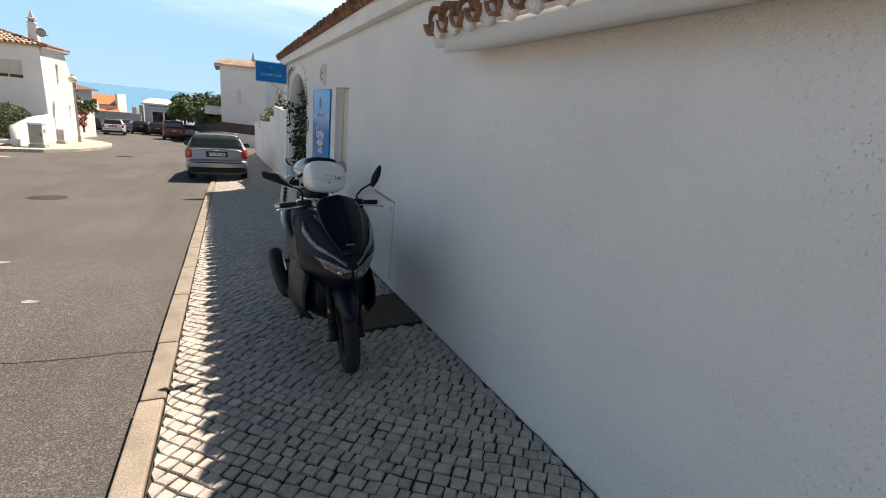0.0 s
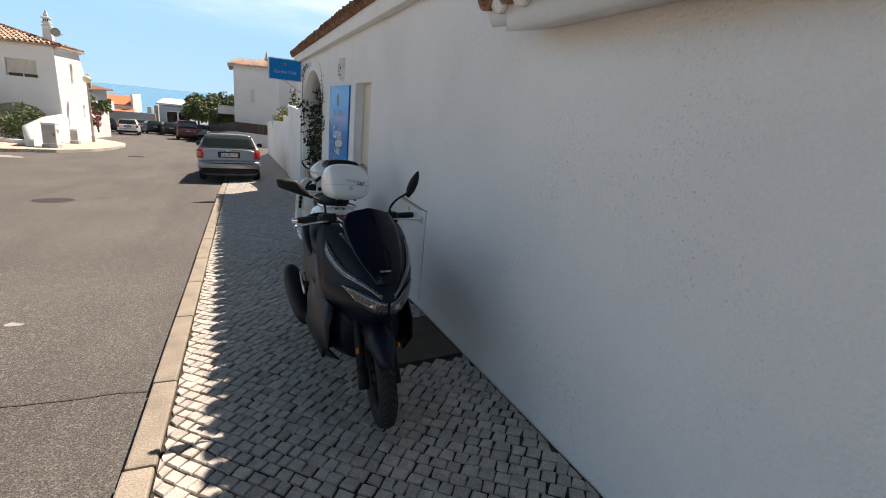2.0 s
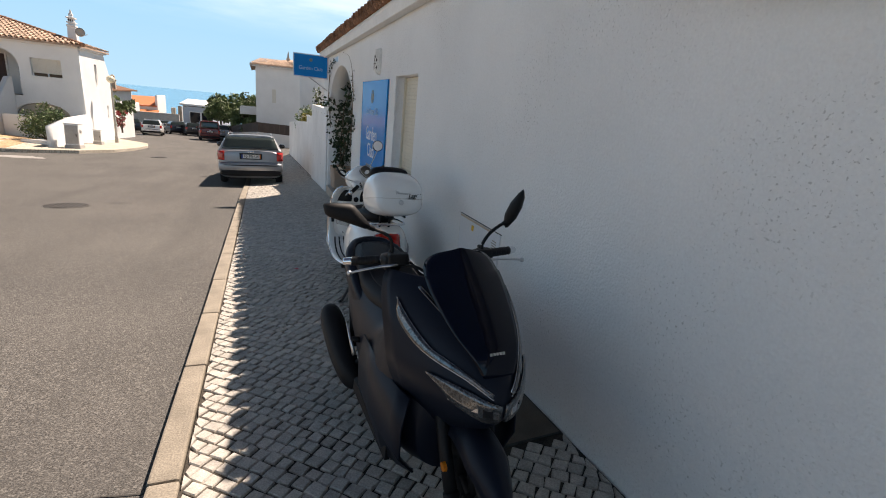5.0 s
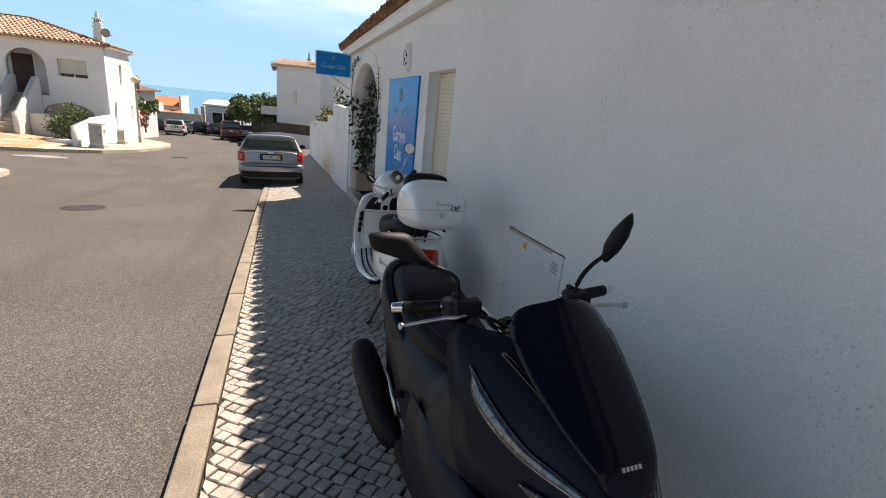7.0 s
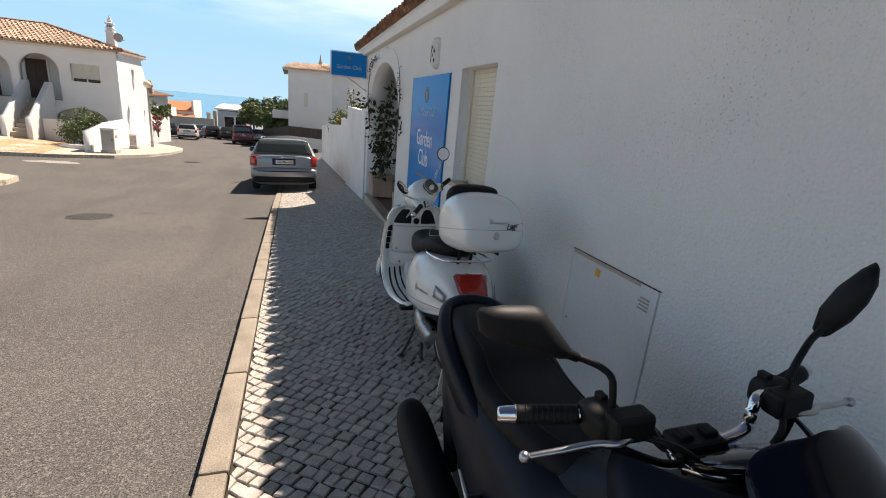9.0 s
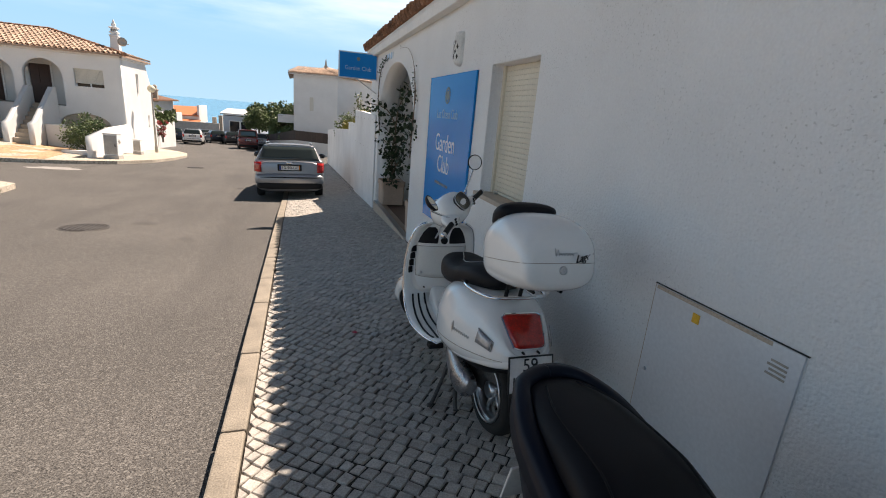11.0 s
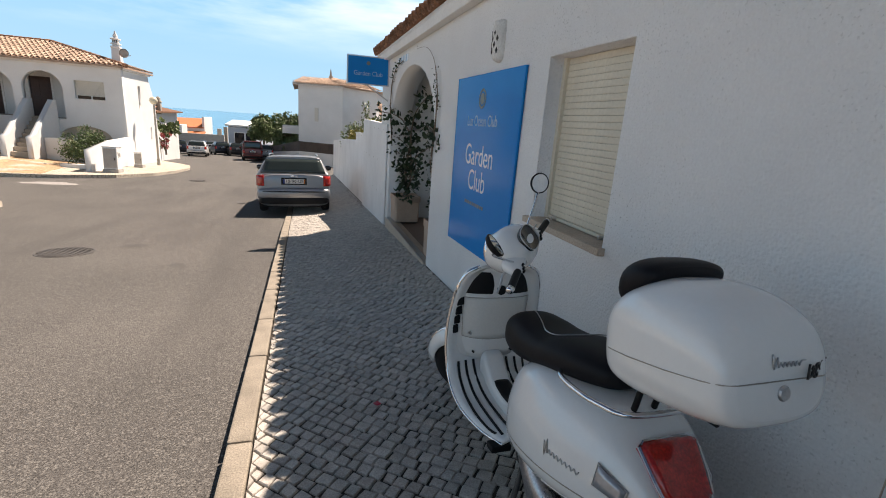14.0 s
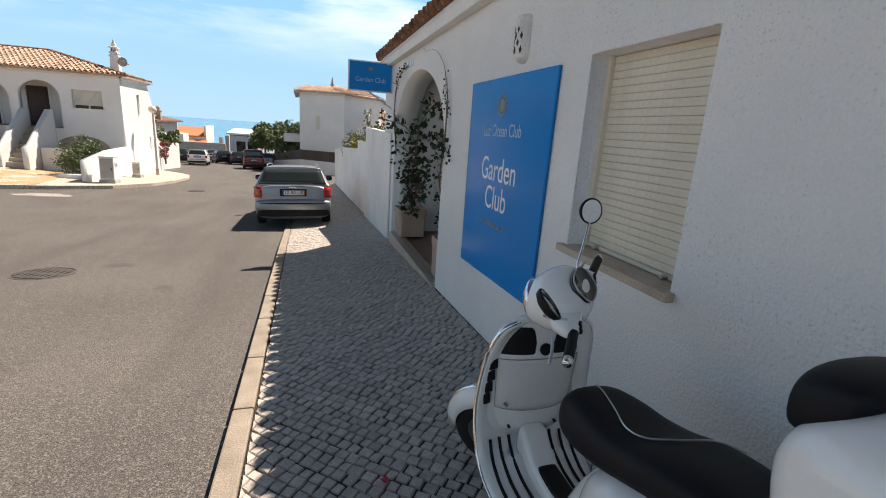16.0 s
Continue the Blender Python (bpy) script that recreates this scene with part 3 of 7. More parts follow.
xb = X0 - 0.026
writing("lettering", "Luz Ocean Club", 0.135, on_wall(xb, 8.20, 1.385), PALE_PRINT, board, width=0.72)
writing("lettering", "Garden", 0.27, on_wall(xb, 8.20, 1.075), WHITE_PRINT, board, width=0.68)
writing("lettering", "Club", 0.27, on_wall(xb, 8.20, 0.845), WHITE_PRINT, board, width=0.42)
for i in range(10):
    part("print_mark", boxed(xb - 0.001, xb + 0.002, 7.98 + i * 0.05, 8.01 + i * 0.05, 0.62, 0.65), GOLD_PRINT, board, "faint unreadable small print")
em = bmesh.new()
for i in range(16):
    t = 2 * math.pi * i / 16
    c = Vector((0, 8.22 + 0.075 * math.cos(t), 1.58 + 0.075 * math.sin(t)))
    lathe(em, [(xb - 0.001, 0.014), (xb + 0.003, 0.014)], (0, c.y, c.z), "x", 8)
lathe(em, [(xb - 0.001, 0.05), (xb + 0.003, 0.05)], (0, 8.22, 1.58), "x", 20)
part("emblem", em, GOLD_PRINT, board, "faded round gold emblem")

# wall lantern of pierced clay
lamp = thing("wall_lantern", "white pierced clay wall lantern on the plaster", "lamp")
bm = bmesh.new()
pro = [(1.855, 0.02), (1.87, 0.052), (1.90, 0.074), (1.94, 0.078), (2.10, 0.078), (2.14, 0.07), (2.165, 0.07), (2.18, 0.02)]
rings(bm, [[(X0 - max(0.0, r * math.sin(math.pi * i / 14)), 7.97 + r * math.cos(math.pi * i / 14), z) for i in range(15)] + [(X0 + 0.01, 7.97 - r, z), (X0 + 0.01, 7.97 + r, z)] for z, r in pro])
part("shell", bm, CERAMIC, lamp, "", True)
hole = bmesh.new()
for t, z, s in ((50, 2.03, 1), (90, 2.03, 1), (130, 2.03, 1), (70, 1.985, 1), (110, 1.985, 1), (50, 1.94, 1), (90, 1.94, 1), (130, 1.94, 1), (70, 2.07, 0.8), (110, 2.07, 0.8)):
    a = radians(t)
    c = Vector((X0 - 0.077 * math.sin(a), 7.97 + 0.077 * math.cos(a), z))
    d = Vector((-math.sin(a), math.cos(a), 0))
    e = Vector((-math.cos(a), -math.sin(a), 0)) * 0.011 * s
    f = Vector((0, 0, 0.026 * s))
    vs = [hole.verts.new(c + d * 0.004 + w) for w in (e, f, -e, -f)] + [hole.verts.new(c - d * 0.012 + w) for w in (e, f, -e, -f)]
    for q in ((0, 1, 2, 3), (0, 4, 5, 1), (1, 5, 6, 2), (2, 6, 7, 3), (3, 7, 4, 0)):
        hole.faces.new([vs[i] for i in q])
part("piercing", hole, DARKGAP, lamp, "dark diamond openings")

# meter cupboard door set in the wall
cup = thing("meter_cupboard", "white painted metal meter cupboard door flush in the wall", "cupboard")
part("frame", boxed(X0 - 0.006, X0 + 0.004, 4.182, 4.868, 0.7185, 0.7225), DARKGAP, cup, "dark rusty gap along the top of the door")
part("frame", boxed(X0 - 0.005, X0 + 0.004, 4.863, 4.866, -0.085, 0.717), SILL, cup, "thin brownish edge of the door")
part("frame", boxed(X0 - 0.003, X0 + 0.004, 4.1855, 4.187, -0.085, 0.717), CORNICE, cup, "thin pale edge of the door")
part("rust_streak", boxed(X0 - 0.0105, X0 - 0.0085, 4.30, 4.85, 0.70, 0.716), SILL, cup, "chipped beige paint under the top edge")
part("door", boxed(X0 - 0.008, X0 + 0.02, 4.19, 4.86, -0.08, 0.717, 0.002), PANEL, cup)
part("sticker", boxed(X0 - 0.011, X0 - 0.0085, 4.60, 4.635, 0.635, 0.675), YELLOW, cup, "small yellow warning sticker")
bars = bmesh.new()
for k in range(4):
    box(bars, X0 - 0.0105, X0 - 0.0085, 4.23, 4.30 - 0.01 * (k % 2), 0.60 + 0.017 * k, 0.608 + 0.017 * k)
part("label", bars, POLE, cup, "faint grey printed label")
k = bmesh.new()
lathe(k, [(X0 - 0.016, 0.007), (X0 - 0.008, 0.009)], (0, 4.82, 0.31), "x", 12)
part("lock", k, ALU, cup)

# recess behind the arch
setting("alcove_floor", boxed(X0 + 0.02, 3.1, 9.5, 13.2, -0.75, -0.47), FLOORTILE, "brown tiled floor of the entrance recess", "floor")
setting("alcove_wall", boxed(2.95, 3.1, 9.4, 13.3, -0.7, 2.6), WALL_FAR, "white back wall of the entrance recess", "wall")
setting("alcove_wall", boxed(X0 + TH, 2.95, 13.0, 13.15, -0.7, 2.6), WALL_FAR, "white side wall of the entrance recess", "wall")
setting("alcove_wall", boxed(X0 + TH, 2.95, 9.45, 9.6, -0.7, 2.6), WALL_FAR, "white side wall of the entrance recess", "wall")
bm = outline([(9.6, 2.6), (9.6, 1.2)] + [(11.3 - 1.7 * math.cos(math.pi * i / 24), 1.2 + 1.1 * math.sin(math.pi * i / 24)) for i in range(25)] + [(13.0, 2.6)], [], 1.1, wall_x(X0 + TH + 0.55))
setting("alcove_vault", bm, WALL_FAR, "white barrel vault of the entrance recess", "ceiling")
step = thing("door_step", "stone threshold with a metal edge strip in the arch", "step", None, "", "structure")
part("slab", outline([(9.86, -0.80), (12.84, -0.80), (12.84, -0.44), (9.86, -0.44)], [], 0.2, wall_x(X0 + 0.06)), SILL, step)
part("edge_strip", boxed(X0 - 0.03, X0 + 0.06, 9.87, 12.83, -0.44, -0.432), ALU, step, "grey metal edge strip")

# hanging sign over the pavement
hs = thing("hanging_sign", "blue rectangular club sign hung out on a bracket", "sign")
part("panel", boxed(0.70, 1.44, 13.27, 13.33, 1.97, 2.44, 0.004), BLUE, hs)
fr = outline(rect(0.685, 1.455, 1.955, 2.455), [rect(0.705, 1.435, 1.975, 2.435)], 0.075, wall_y(13.30))
part("frame", fr, ALU, hs, "thin aluminium frame")
writing("lettering", "Garden Club", 0.115, Matrix.Translation((1.07, 13.266, 2.15)) @ pose(0, 0, 0, 90), PALE_PRINT, hs, width=0.52)
em = bmesh.new()
lathe(em, [(13.264, 0.035), (13.268, 0.035)], (1.07, 0, 2.33), "y", 16)
part("emblem", em, GOLD_PRINT, hs, "small faded emblem")
part("bracket", tube(bmesh.new(), [(1.05, 13.30, 1.955), (1.46, 13.30, 1.70)], 0.012, 8), ALU, hs)
part("bracket", tube(bmesh.new(), [(1.05, 13.30, 1.97), (1.05, 13.30, 1.94)], 0.014, 8), ALU, hs)
# house name tiles above the arch
nm = thing("name_plaque", "small row of pale blue lettered tiles above the arch", "plaque")
for i in range(9):
    z = 2.25
    part("letter_tile", boxed(X0 - 0.012, X0, 11.6 + i * 0.09, 11.67 + i * 0.09, z, z + 0.1, 0.002), PALE_PRINT if i % 2 else WHITE_PRINT, nm)

# ---- garden wall beyond the building ----
gw = thing("garden_wall", "stepped white plastered garden wall along the pavement", "wall", None, "", "structure")
part("panel", outline([(13.1, -1.7), (16.6, -1.9), (16.6, 1.36), (13.1, 1.28)], [], 0.03, wall_x(X0 - 0.018)), WALL_GARDEN, gw, "flat white board with rows of screws")
part("pier", outline([(13.96, -1.7), (16.62, -1.9), (16.62, 1.34), (13.96, 1.27)], [], 0.2, wall_x(X0 + 0.105)), WALL_GARDEN, gw)
part("pier", outline([(16.625, -1.9), (18.7, -2.0), (18.7, 0.93), (16.625, 0.97)], [], 0.24, wall_x(X0 + 0.12)), WALL_GARDEN, gw)
part("coping", outline([(16.63, 0.972), (18.74, 0.932), (18.74, 0.965), (16.63, 1.005)], [], 0.28, wall_x(X0 + 0.12)), LIME, gw)
part("length", outline([(18.705, -2.0), (29.4, -2.6), (29.4, 0.20), (24.0, 0.52), (18.705, 0.74)], [], 0.24, wall_x(X0 + 0.12)), WALL_GARDEN, gw)
part("return", boxed(X0 + 0.245, 14.0, 29.16, 29.4, -2.6, 0.2), WALL_GARDEN, gw)
sc = bmesh.new()
for y in (13.5, 14.1, 14.7, 15.3, 15.9, 16.4):
    for z in (1.18, 0.55, -0.1):
        lathe(sc, [(X0 - 0.037, 0.010), (X0 - 0.032, 0.012)], (0, y, z), "x", 6)
part("screws", sc, POLE, gw)

# ---- vehicles ----
MATT = mat("matt_dark_blue_grey_paint", (0.0065, 0.010, 0.019), 0.42, 0.1, 0.06, 3, 200, 0.02, 0.20, fvar=0.04)
BLACKP = mat("black_moulded_plastic", (0.007, 0.007, 0.008), 0.55, 0, 0.12, 6, 300, 0.15, 0.25, dist=0.001)
GLOSSK = mat("gloss_black_paint", (0.006, 0.006, 0.008), 0.12, 0, 0.05, 4, 80, 0, 0.5, coat=0.4)
SEATK = mat("black_seat_vinyl", (0.006, 0.006, 0.008), 0.55, 0, 0.15, 5, 420, 0.25, 0.22, dist=0.001)
TYRE = mat("tyre_rubber", (0.022, 0.021, 0.02), 0.85, 0, 0.2, 8, 160, 0.3, 0.3, dist=0.002)
DULLSILVER = mat("dull_grey_metal", (0.42, 0.42, 0.43), 0.28, 0.9, 0.2, 8, 120, 0.1)
CHROME = mat("chrome", (0.75, 0.76, 0.78), 0.08, 1.0, 0.04, 8, 100, 0)
SILVER = mat("silver_alloy", (0.50, 0.51, 0.52), 0.3, 1.0, 0.08, 8, 160, 0.05)
WHITEP = mat("pearl_white_paint", (0.78, 0.785, 0.77), 0.16, 0, 0.03, 2, 60, 0, 0.5, coat=0.6, fvar=0.01)
CREAMP = mat("white_inner_plastic", (0.68, 0.68, 0.65), 0.4, 0, 0.03, 3, 90, 0.02)
REDLENS = mat("red_lens", (0.46, 0.012, 0.007), 0.12, 0, 0.3, 40, 140, 0.2, 0.6, coat=0.5, dist=0.001)
CLEARLENS = mat("clear_lens", (0.12, 0.125, 0.13), 0.12, 0.6, 0.5, 60, 160, 0.25, 0.6, coat=0.6, dist=0.002)
LEDSTRIP = mat("light_strip", (0.42, 0.43, 0.45), 0.18, 0.4, 0.08, 20, 90, 0, 0.7)
AMBER = mat("amber_lens", (0.55, 0.16, 0.01), 0.2, 0, 0.1, 20, 90, 0)
MIRROR = mat("mirror_glass", (0.85, 0.86, 0.87), 0.02, 1.0, 0.01, 4, 60, 0)
SMOKE = mat("smoked_screen", (0.002, 0.004, 0.011), 0.10, 0, 0.05, 3, 60, 0, 0.22)
GREYCAR = mat("silver_grey_car_paint", (0.30, 0.31, 0.325), 0.34, 0.45, 0.05, 3, 300, 0.02, 0.5, coat=0.5)
CARGLASS = mat("car_glass", (0.03, 0.04, 0.038), 0.04, 0, 0.1, 2, 30, 0, 0.6)
PLATEW = mat("plate_white", (0.72, 0.72, 0.70), 0.45, 0, 0.05, 20, 60, 0)
PLATEK = mat("plate_black_print", (0.015, 0.015, 0.015), 0.5, 0, 0.05, 20, 60, 0)
EUBLUE = mat("plate_blue", (0.01, 0.04, 0.22), 0.45, 0, 0.05, 20, 60, 0)
MAROON = mat("maroon_van_paint", (0.13, 0.02, 0.018), 0.3, 0.1, 0.1, 2, 60, 0, coat=0.4)
WHITECAR = mat("white_car_paint", (0.75, 0.75, 0.74), 0.3, 0, 0.04, 2, 60, 0, coat=0.4)
NAVYCAR = mat("navy_car_paint", (0.012, 0.016, 0.03), 0.3, 0.2, 0.1, 2, 60, 0, coat=0.4)
DARKCAR = mat("dark_grey_car_paint", (0.04, 0.038, 0.037), 0.3, 0.3, 0.1, 2, 60, 0, coat=0.4)


def smooth_rows(rows, n=5):
    """Catmull-Rom through rows of numbers."""
    out = []
    R = [np.array(r, float) for r in rows]
    for i in range(len(R) - 1):
        p0, p1, p2, p3 = R[max(i - 1, 0)], R[i], R[i + 1], R[min(i + 2, len(R) - 1)]
        for k in range(n):
            t = k / n
            out.append(0.5 * (2 * p1 + (p2 - p0) * t + (2 * p0 - 5 * p1 + 4 * p2 - p3) * t * t + (3 * p1 - p0 - 3 * p2 + p3) * t ** 3))
    return out + [R[-1]]


def loft(rows, seg=28, n=5, bm=None):
    """A body along y from rows (y, xc, half width, z0, z1, squareness)."""
    bm = bm or bmesh.new()
    rs = []
    for y, xc, w, z0, z1, p in smooth_rows(rows, n):
        w, p = max(w, 0.002), max(1.2, p)
        zc, h = (z0 + z1) / 2, max(0.001, (z1 - z0) / 2)
        ring = []
        for j in range(seg):
            t = 2 * math.pi * (j + 0.5) / seg
            c, s = math.cos(t), math.sin(t)
            ring.append((xc + w * math.copysign(abs(c) ** (2 / p), c), y, zc + h * math.copysign(abs(s) ** (2 / p), s)))
        rs.append(ring)
    return rings(bm, rs)


def loft_z(rows, seg=28, n=5, bm=None):
    """A body along z from rows (z, xc, yc, half width, half depth, squareness)."""
    bm = bm or bmesh.new()
    rs = []
    for z, xc, yc, w, d, p in smooth_rows(rows, n):
        ring = []
        for j in range(seg):
            t = 2 * math.pi * (j + 0.5) / seg
            c, s = math.cos(t), math.sin(t)
            ring.append((xc + max(w, 0.002) * math.copysign(abs(c) ** (2 / p), c), yc + max(d, 0.002) * math.copysign(abs(s) ** (2 / p), s), z))
        rs.append(ring)
    return rings(bm, rs)


def skin(rows, thick, bm=None):
    """A thick shell through rows of points (all rows equally long)."""
    bm = bm or bmesh.new()
    P = [[Vector(p) for p in r] for r in rows]
    n, m_ = len(P), len(P[0])
    nor = [[None] * m_ for _ in range(n)]
    for i in range(n):
        for j in range(m_):
            a = P[min(i + 1, n - 1)][j] - P[max(i - 1, 0)][j]
            b = P[i][min(j + 1, m_ - 1)] - P[i][max(j - 1, 0)]
            c = a.cross(b)
            nor[i][j] = c.normalized() if c.length > 1e-9 else Vector((0, 0, 1))
    A = [[bm.verts.new(P[i][j]) for j in range(m_)] for i in range(n)]
    B = [[bm.verts.new(P[i][j] - nor[i][j] * thick) for j in range(m_)] for i in range(n)]
    for i in range(n - 1):
        for j in range(m_ - 1):
            bm.faces.new((A[i][j], A[i + 1][j], A[i + 1][j + 1], A[i][j + 1]))
            bm.faces.new((B[i][j], B[i][j + 1], B[i + 1][j + 1], B[i + 1][j]))
    for i in range(n - 1):
        bm.faces.new((A[i][0], B[i][0], B[i + 1][0], A[i + 1][0]))
        bm.faces.new((A[i][-1], A[i + 1][-1], B[i + 1][-1], B[i][-1]))
    for j in range(m_ - 1):
        bm.faces.new((A[0][j], A[0][j + 1], B[0][j + 1], B[0][j]))
        bm.faces.new((A[-1][j], B[-1][j], B[-1][j + 1], A[-1][j + 1]))
    return bm


def turned(bm, m_):
    bm.transform(m_)
    return bm


def tyre_profile(r, w, rim):
    return [(-w * 0.42, rim), (-w * 0.5, rim + (r - rim) * 0.35), (-w * 0.49, rim + (r - rim) * 0.65), (-w * 0.38, r - w * 0.12), (-w * 0.2, r - w * 0.03), (0, r), (w * 0.2, r - w * 0.03), (w * 0.38, r - w * 0.12), (w * 0.49, rim + (r - rim) * 0.65), (w * 0.5, rim + (r - rim) * 0.35), (w * 0.42, rim), (w * 0.38, rim - 0.004), (-w * 0.38, rim - 0.004), (-w * 0.42, rim)]


def wheel(parent, name, c, r, w, rim, spokes, m_=None, rim_mat=None, disc_x=None):
    """Tyre, rim, spokes and hub round the x axis."""
    m_ = m_ or Matrix.Identity(4)
    wt = part(name, turned(lathe(bmesh.new(), tyre_profile(r, w, rim), c, "x", 40, False), m_), TYRE, parent, "", True)
    rb = bmesh.new()
    lathe(rb, [(-w * 0.4, rim - 0.004), (-w * 0.42, rim + 0.004), (-w * 0.36, rim - 0.012), (-w * 0.1, rim - 0.025), (w * 0.1, rim - 0.025), (w * 0.36, rim - 0.012), (w * 0.42, rim + 0.004), (w * 0.4, rim - 0.004), (w * 0.3, rim - 0.016), (-w * 0.3, rim - 0.016), (-w * 0.4, rim - 0.004)], c, "x", 40, False)
    lathe(rb, [(-0.045, 0.03), (-0.04, 0.045), (0.04, 0.045), (0.045, 0.03)], c, "x", 16)
    for i in range(spokes):
        a = 2 * math.pi * i / spokes
        d = Vector((0, math.cos(a), math.sin(a)))
        o = Vector(c)
        tube(rb, [o + d * 0.035, o + d * (rim - 0.015)], 0.022, 8, 0.013)
    part("rim", turned(rb, m_), rim_mat or BLACKP, wt, "", True)
    if disc_x is not None:
        part("brake_disc", turned(lathe(bmesh.new(), [(disc_x - 0.002, 0.06), (disc_x - 0.002, 0.11), (disc_x + 0.002, 0.11), (disc_x + 0.002, 0.06), (disc_x - 0.002, 0.06)], c, "x", 28, False), m_), SILVER, wt)
    return wt


# ---------- dark maxi scooter, nose towards the walker ----------
mx = thing("maxi_scooter", "matt dark blue-grey maxi scooter parked on the pavement", "scooter", pose(0.70, 2.72, -0.125, -3.2, -1.5, 2.5))
STEER = Matrix.Translation((0, 0.48, 1.0)) @ Matrix.Rotation(radians(-7), 4, Vector((0, 0.45, 0.89))) @ Matrix.Translation((0, -0.48, -1.0))
wheel(mx, "front_wheel", (0, 0, 0.262), 0.262, 0.092, 0.178, 6, STEER, BLACKP, 0.06)
wheel(mx, "rear_wheel", (0, 1.315, 0.262), 0.262, 0.125, 0.178, 6)
# tread grooves
tg = bmesh.new()
for i in range(40):
    a = 2 * math.pi * i / 40
    for s in (-1, 1):
        o = Vector((0, 0, 0.262))
        d0, d1 = Vector((0, math.cos(a), math.sin(a))), Vector((0, math.cos(a + 0.12), math.sin(a + 0.12)))
        tube(tg, [o + d0 * 0.2615 + Vector((s * 0.008, 0, 0)), o + d1 * 0.2525 + Vector((s * 0.036, 0, 0))], 0.0026, 4)
part("tread", turned(tg, STEER), DARKGAP, mx.children[0])
fd = []
for i in range(15):
    a = radians(36 + 122 * i / 14)                   # from the pointed tip in front, over the top, to the rear
    k = 0.312 + 0.05 * max(0, (4 - i) / 4) ** 2 * 0.3
    hw = 0.022 + 0.05 * min(1, i / 4) ** 0.7 if i < 10 else 0.072 - 0.004 * (i - 10)
    row = []
    for j in range(9):
        u = -1 + j / 4
        rr_ = k - 0.055 * abs(u) ** 2.6
        row.append((hw * u, -rr_ * math.cos(a), 0.262 + rr_ * math.sin(a)))
    fd.append(row)
part("front_fender", turned(skin(fd, 0.004), STEER), MATT, mx, "", True)
for s in (-1, 1):
    fk = bmesh.new()
    tube(fk, [(s * 0.085, 0.0, 0.25), (s * 0.085, 0.10, 0.45), (s * 0.08, 0.21, 0.70)], 0.025, 12)
    tube(fk, [(s * 0.085, -0.02, 0.22), (s * 0.085, 0.03, 0.32)], 0.03, 12)
    part("fork_leg", turned(fk, STEER), BLACKP, mx, "", True)
    rf_ = bmesh.new()
    lathe(rf_, [(-0.006, 0.016), (0.006, 0.018)], (s * 0.115, 0.07, 0.40), "x", 14)
    part("reflector", rf_, AMBER, mx, "small amber reflector")


def cowl_section(z, w, yf, yb, e=1.9, n=22):
    """Front of the cowl at height z: pointed nose, sides sweeping back to yb."""
    pts = []
    for i in range(n + 1):
        u = -1 + 2 * i / n
        pts.append((w * u, yf + (yb - yf) * abs(u) ** e, z))
    return pts


CW = [(0.47, 0.135, 0.14, 0.33), (0.52, 0.165, 0.06, 0.33), (0.57, 0.195, 0.0, 0.32), (0.63, 0.23, -0.06, 0.30), (0.69, 0.255, -0.095, 0.29), (0.75, 0.268, -0.085, 0.29), (0.81, 0.268, -0.045, 0.31), (0.88, 0.268, 0.02, 0.34), (0.95, 0.258, 0.11, 0.39), (1.0, 0.240, 0.19, 0.43), (1.025, 0.215, 0.25, 0.45)]
cw = [cowl_section(*q) for q in smooth_rows(CW, 4)]
part("front_cowl", skin([r[::-1] for r in cw], 0.006), MATT, mx, "", True)


def on_cowl(u, z, off=0.0):
    """A point of the cowl's face at u (-1 to 1) and height z, off the surface."""
    rows_ = smooth_rows(CW, 8)
    zs = [r[0] for r in rows_]
    w, yf, yb = (float(np.interp(z, zs, [r[i] for r in rows_])) for i in (1, 2, 3))
    y = yf + (yb - yf) * abs(u) ** 1.9
    nx = np.sign(u) * abs(u) ** 0.9
    nv = Vector((nx, -1.0, -0.15)).normalized()
    return Vector((w * u, y, z)) + nv * off


# headlamps: a swept upper lens running into a strip, and a lower one meeting in a V at the nose
def cowl_edge(s, pts, n=18, off=0.006):
    """A line on the cowl through (u, z) points, evenly divided."""
    p = smooth_rows(pts, 8)
    k = np.linspace(0, len(p) - 1, n + 1)
    us = np.interp(k, range(len(p)), [q[0] for q in p])
    zs = np.interp(k, range(len(p)), [q[1] for q in p])
    return [on_cowl(s * u, z, off) for u, z in zip(us, zs)]


def lens(s, a, b):
    A, B = cowl_edge(s, a), cowl_edge(s, b)
    r = [[p.lerp(q, k) for k in (0, 0.33, 0.66, 1.0)] for p, q in zip(A, B)]
    return skin(r if s > 0 else [w[::-1] for w in r], 0.010)


